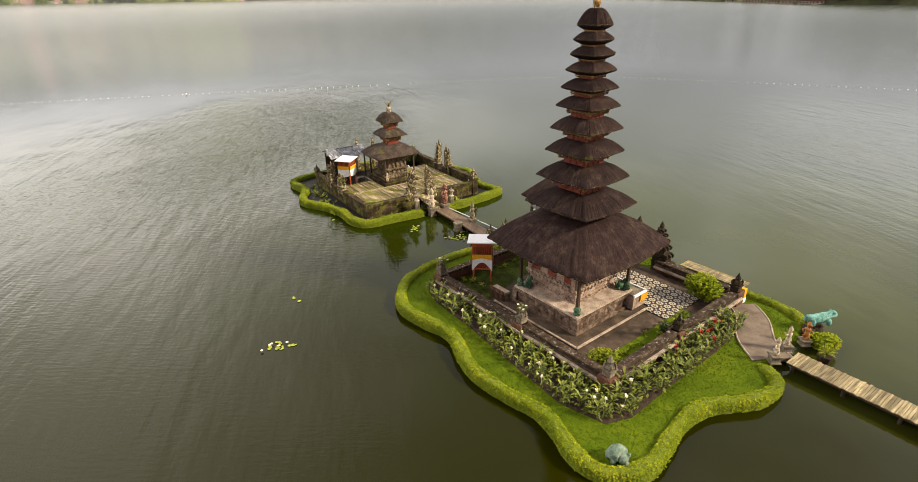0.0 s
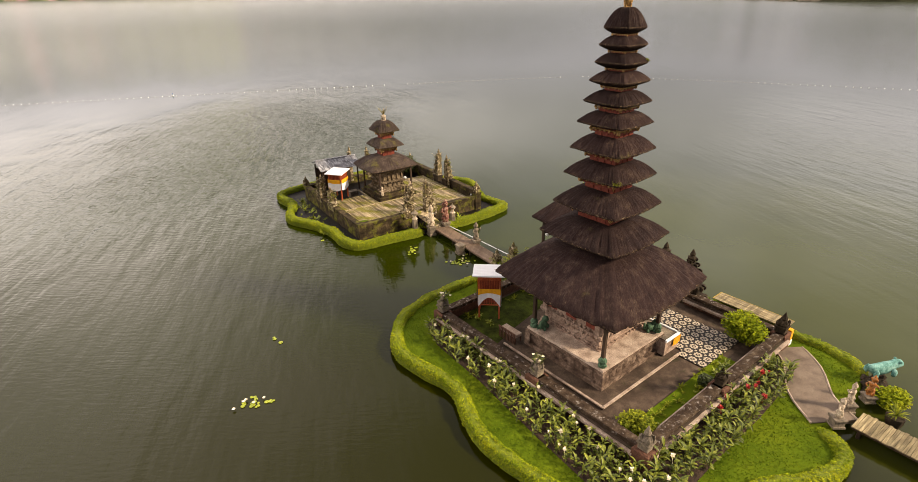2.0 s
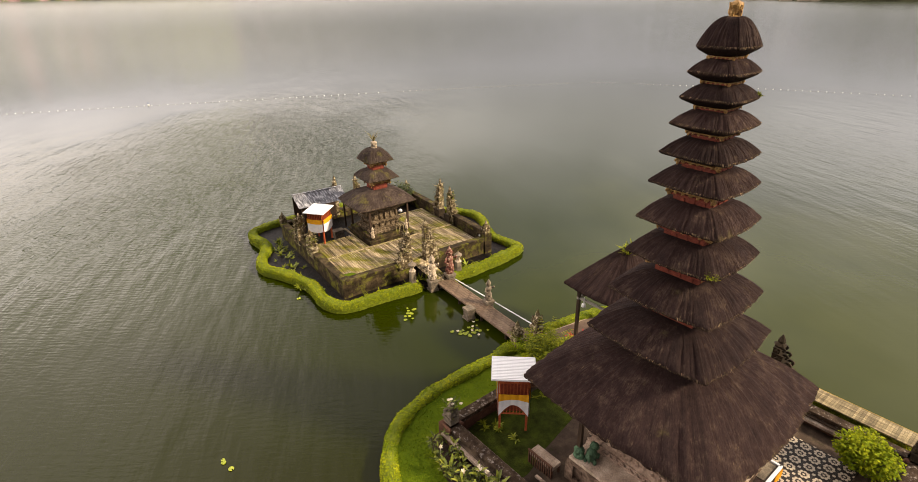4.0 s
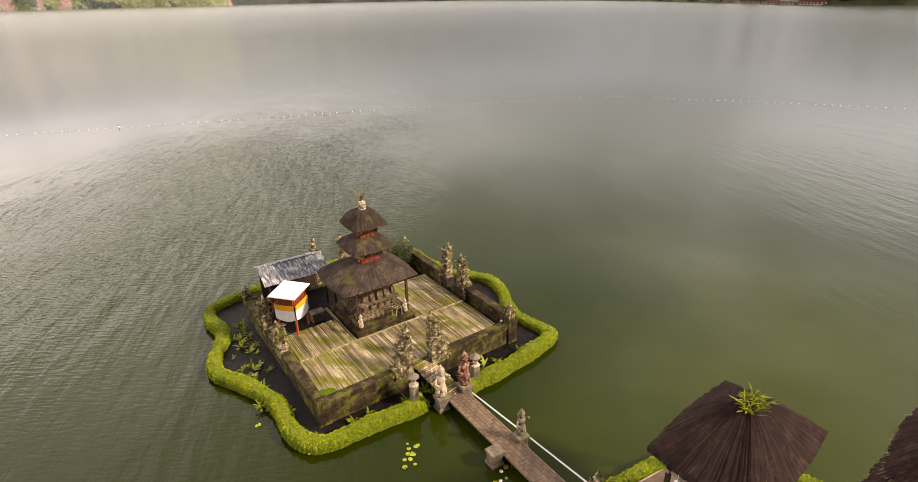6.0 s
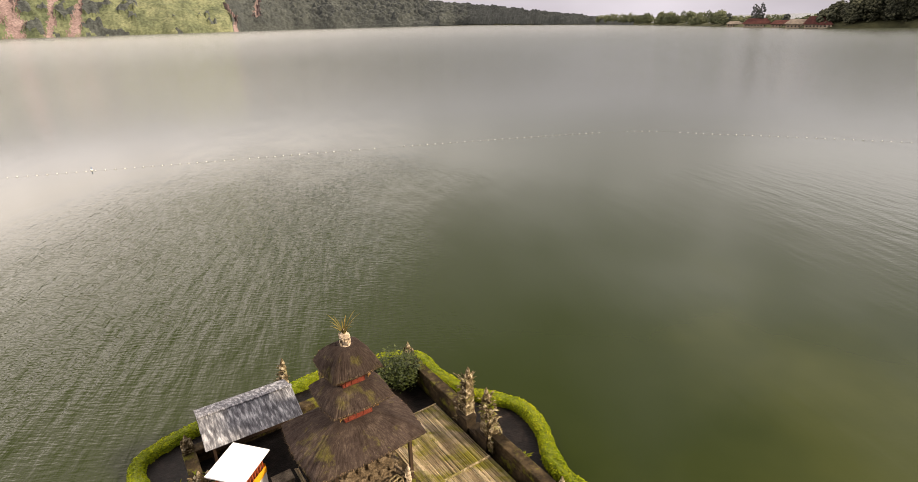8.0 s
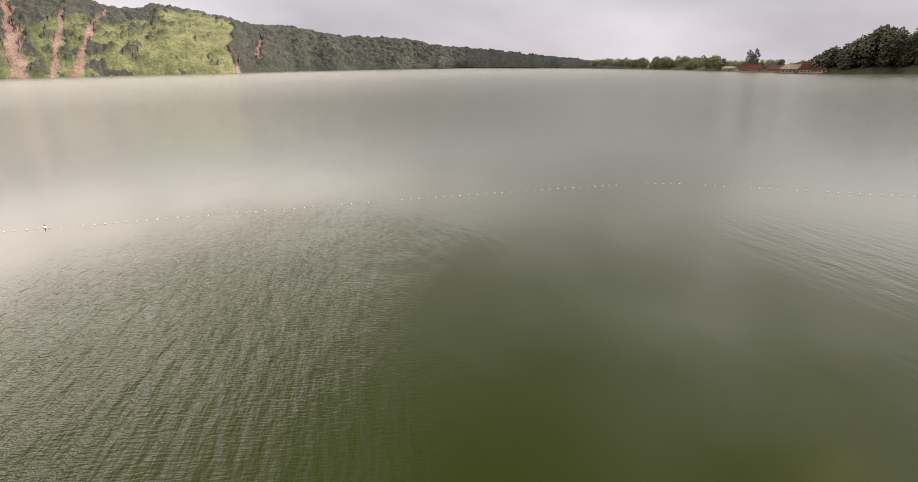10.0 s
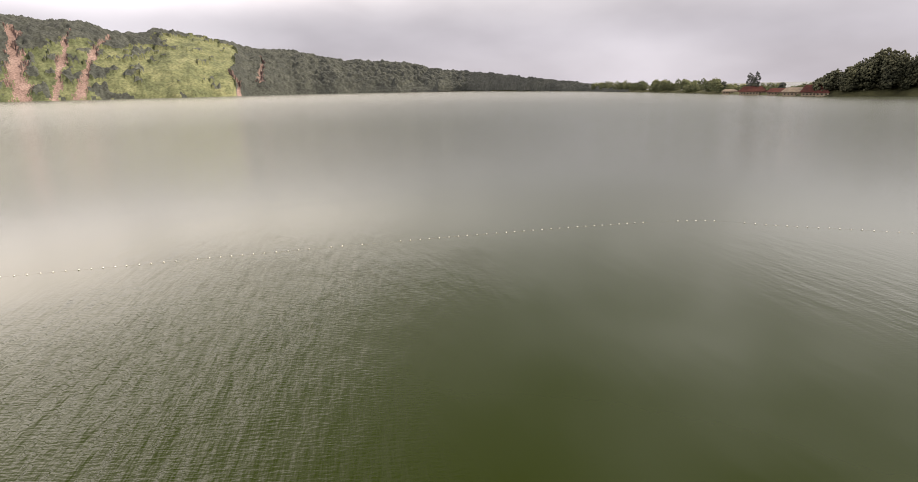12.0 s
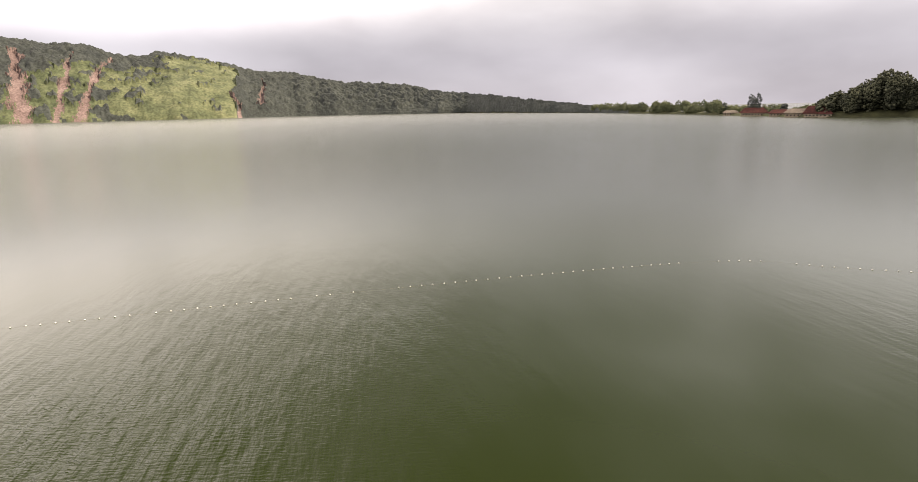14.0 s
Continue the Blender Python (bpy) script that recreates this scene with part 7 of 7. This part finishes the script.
for a0, a1, s0, s1, w in SLIDES:
    t = (S - s0) / (s1 - s0)
    mid = a0 + (a1 - a0) * t + 0.35 * (value_noise(S * 11, A * 0 + a0 * 7, 21) - 0.5)
    half = w * (1.1 - 0.85 * t) * (0.65 + 0.7 * value_noise(mx / 30, my / 26, 22))
    bare = np.where((t >= 0) & (t <= 1), np.maximum(bare, 1.7 - 1.7 * np.abs(A - mid) / half - 0.9 * value_noise(mx / 13, my / 11, 23)), bare)
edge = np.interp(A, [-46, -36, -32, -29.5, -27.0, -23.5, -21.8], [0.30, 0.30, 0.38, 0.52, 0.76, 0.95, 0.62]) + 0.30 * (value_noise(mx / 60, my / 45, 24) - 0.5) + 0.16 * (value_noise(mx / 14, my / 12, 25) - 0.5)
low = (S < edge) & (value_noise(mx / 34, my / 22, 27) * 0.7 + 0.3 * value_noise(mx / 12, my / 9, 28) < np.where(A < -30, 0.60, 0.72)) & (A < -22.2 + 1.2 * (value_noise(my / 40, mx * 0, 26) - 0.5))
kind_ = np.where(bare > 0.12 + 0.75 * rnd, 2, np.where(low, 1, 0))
crown = value_noise(mx / 15.0, my / 17.0, 31) * 0.6 + value_noise(mx / 6.5, my / 7.5, 32) * 0.4
tall_ = np.clip(P[..., 2] / 25.0, 0.25, 1.0)
P[..., 2] += np.where(kind_ == 0, (2 + 25 * crown + np.clip((A + 3) / 3, 0, 1) * 9 * value_noise(mx / 22, my / 30, 33)) * np.where(A > -3, np.clip((17.5 - A) / 14, 0.15, 0.9), tall_), np.where(kind_ == 1, 2 + 7.0 * crown, 1.5 + 1.5 * crown)) * np.clip(S * 60, 0.2, 1)
n_s = P.shape[1]
cell = (np.arange(P.shape[0] - 1)[:, None] * n_s + np.arange(n_s - 1)[None, :])
flat = P.reshape(-1, 3)


def cover(name, k, material, label, category):
    c = cell[kind_[:-1, :-1] == k]
    quads = np.stack([c, c + n_s, c + n_s + 1, c + 1], 1)
    used, inv_ = np.unique(quads, return_inverse=True)
    b = Builder()
    b.v, b.f = flat[used].tolist(), inv_.reshape(-1, 4).tolist()
    solid(name, b, material, pose(0, 0, 0), label, category, kind="stuff", smooth=True)


cover("forest", 0, M_FOREST_HAZED, "dense dark green forest on the far hills, greyed as by haze", "forest")
cover("scrub", 1, M_SCRUB_SUNLIT, "yellow-green scrub coloured sunlit-bright on the hillside", "scrub")
cover("landslide_scar", 2, M_EARTH, "bare reddish earth scars of landslides on the hill", "landslide")

PHI = (1 + 5 ** 0.5) / 2
ICO_V = np.array([(-1, PHI, 0), (1, PHI, 0), (-1, -PHI, 0), (1, -PHI, 0), (0, -1, PHI), (0, 1, PHI), (0, -1, -PHI), (0, 1, -PHI), (PHI, 0, -1), (PHI, 0, 1), (-PHI, 0, -1), (-PHI, 0, 1)], float) / 1.902
ICO_F = [(0, 11, 5), (0, 5, 1), (0, 1, 7), (0, 7, 10), (0, 10, 11), (1, 5, 9), (5, 11, 4), (11, 10, 2), (10, 7, 6), (7, 1, 8), (3, 9, 4), (3, 4, 2), (3, 2, 6), (3, 6, 8), (3, 8, 9), (4, 9, 5), (2, 4, 11), (6, 2, 10), (8, 6, 7), (9, 8, 1)]


def clumps(items, seed):
    """Crowns as many uneven lumps, joined."""
    g = np.random.RandomState(seed)
    b = Builder()
    for x, y, z, r, h in items:
        v = ICO_V * np.array([r, r, h]) * g.uniform(0.72, 1.25, (12, 1)) + (x, y, z)
        b.add(v.tolist(), ICO_F)
    return b


# trees on the flat shore and the wooded point
def crowns(spec, seed, dens, lump=1.0):
    g2 = np.random.RandomState(seed)
    out = []
    for az, back, height, spread in spec:
        d = shore(az)[0] + back
        a = radians(az)
        x, y = CX + d * math.sin(a), CY + d * math.cos(a)
        for _ in range(dens):
            q = g2.normal(size=3)
            q /= np.linalg.norm(q)
            k = g2.uniform(0.55, 1.0)
            out.append((x + q[0] * spread * k, y + q[1] * spread * k, max(1.0, height * 0.58 + q[2] * height * 0.42 * k), spread * lump * g2.uniform(0.10, 0.22), spread * lump * g2.uniform(0.10, 0.22)))
    return out


g = np.random.RandomState(9)
shoreline = [(g.uniform(12.5, 24.5), g.uniform(4, 40), g.uniform(11, 24), g.uniform(5, 8)) for _ in range(84)] + [(g.uniform(24.5, 32), g.uniform(25, 60), g.uniform(9, 15), g.uniform(4, 7)) for _ in range(34)]
tall = [(26.55, 12, 27, 3.6), (26.85, 16, 24, 3.4), (27.2, 12, 29, 3.4), (24.4, 20, 17, 5), (29.2, 20, 15, 4)]
point = [(g.uniform(32.0, 46), 0, 0, 0) for _ in range(110)]
point = [(az, 4 + 70 * g.random_sample(), (19 + min(30, (az - 31.8) * 7.0)) * g.uniform(0.66, 1.0), g.uniform(6, 9.5)) for az, *_ in point]
solid("shore_trees", clumps(crowns(shoreline, 3, 150, 0.85), 3), M_SCRUB_SUNLIT, pose(0, 0, 0), "row of light green trees on the flat shore", "trees", kind="stuff", smooth=True)
solid("tall_trees", clumps(crowns(tall, 4, 160, 1.3), 4), M_FOREST_HAZED, pose(0, 0, 0), "tall slender dark trees by the village", "trees", kind="stuff", smooth=True)
solid("wooded_point", clumps(crowns(point, 5, 240, 0.85), 5), M_POINT, pose(0, 0, 0), "large dark trees on the wooded point", "trees", kind="stuff", smooth=True)

M_ROOF_RED = mk("dark_red_roof", [(0.05, 0.018, 0.020), (0.11, 0.040, 0.040)], scale=0.4, fine=2, rough=0.8, bump=0.0)
M_ROOF_GREY = mk("grey_roof", [(0.14, 0.125, 0.125), (0.26, 0.24, 0.235)], scale=0.4, fine=2, rough=0.8, bump=0.0)
M_PLASTER = mk("pale_plaster", [(0.30, 0.27, 0.25), (0.42, 0.39, 0.36)], scale=0.3, fine=2, rough=0.9, bump=0.0)
M_GLASS = mk("dark_window", [(0.02, 0.02, 0.025), (0.04, 0.04, 0.045)], scale=0.5, fine=2, rough=0.3, bump=0.0)
for az, back, w, dpt, hw, hr, mr, label in ((25.0, 6, 20, 9, 3.0, 3.2, M_ROOF_GREY, "low pale house with a grey roof on the shore"), (26.9, 4, 34, 12, 3.2, 6.5, M_ROOF_RED, "wide house with a dark red hipped roof on the shore"),
                                            (28.9, 8, 24, 10, 3.0, 4.5, M_ROOF_RED, "low house with a dark red roof on the shore"), (30.2, 2, 26, 11, 3.6, 5.0, M_ROOF_GREY, "long open pavilion with a pale roof on the shore"),
                                            (31.6, 8, 24, 12, 3.4, 8.0, M_ROOF_RED, "large pavilion with a steep dark red roof"), (32.3, 2, 14, 8, 2.8, 3.5, M_ROOF_RED, "small house with a dark red roof by the trees")):
    d = shore(az)[0] + back
    a = radians(az)
    hs = thing("house", pose(CX + d * math.sin(a), CY + d * math.cos(a), 0.6, 0, 0, -az), label, "house", "houses of the far village")
    part("wall", Builder().box(0, 0, -1.5, w * 0.86, dpt * 0.8, hw + 1.5), M_PLASTER, hs)
    b = Builder()
    b.loft([[(-w / 2, -dpt / 2, hw), (w / 2, -dpt / 2, hw), (w / 2, dpt / 2, hw), (-w / 2, dpt / 2, hw)], [(-w / 2, -dpt / 2, hw + 0.3), (w / 2, -dpt / 2, hw + 0.3), (w / 2, dpt / 2, hw + 0.3), (-w / 2, dpt / 2, hw + 0.3)], [(-w * 0.3, -0.3, hw + hr), (w * 0.3, -0.3, hw + hr), (w * 0.3, 0.3, hw + hr), (-w * 0.3, 0.3, hw + hr)]])
    part("roof", b, mr, hs)
    n = int(w / 4)
    for i in range(n):
        part("window", Builder().box(-w * 0.4 + w * 0.8 * (i + 0.5) / n, -dpt * 0.4 - 0.06, 0.8, 1.5, 0.14, 1.5), M_GLASS, hs)
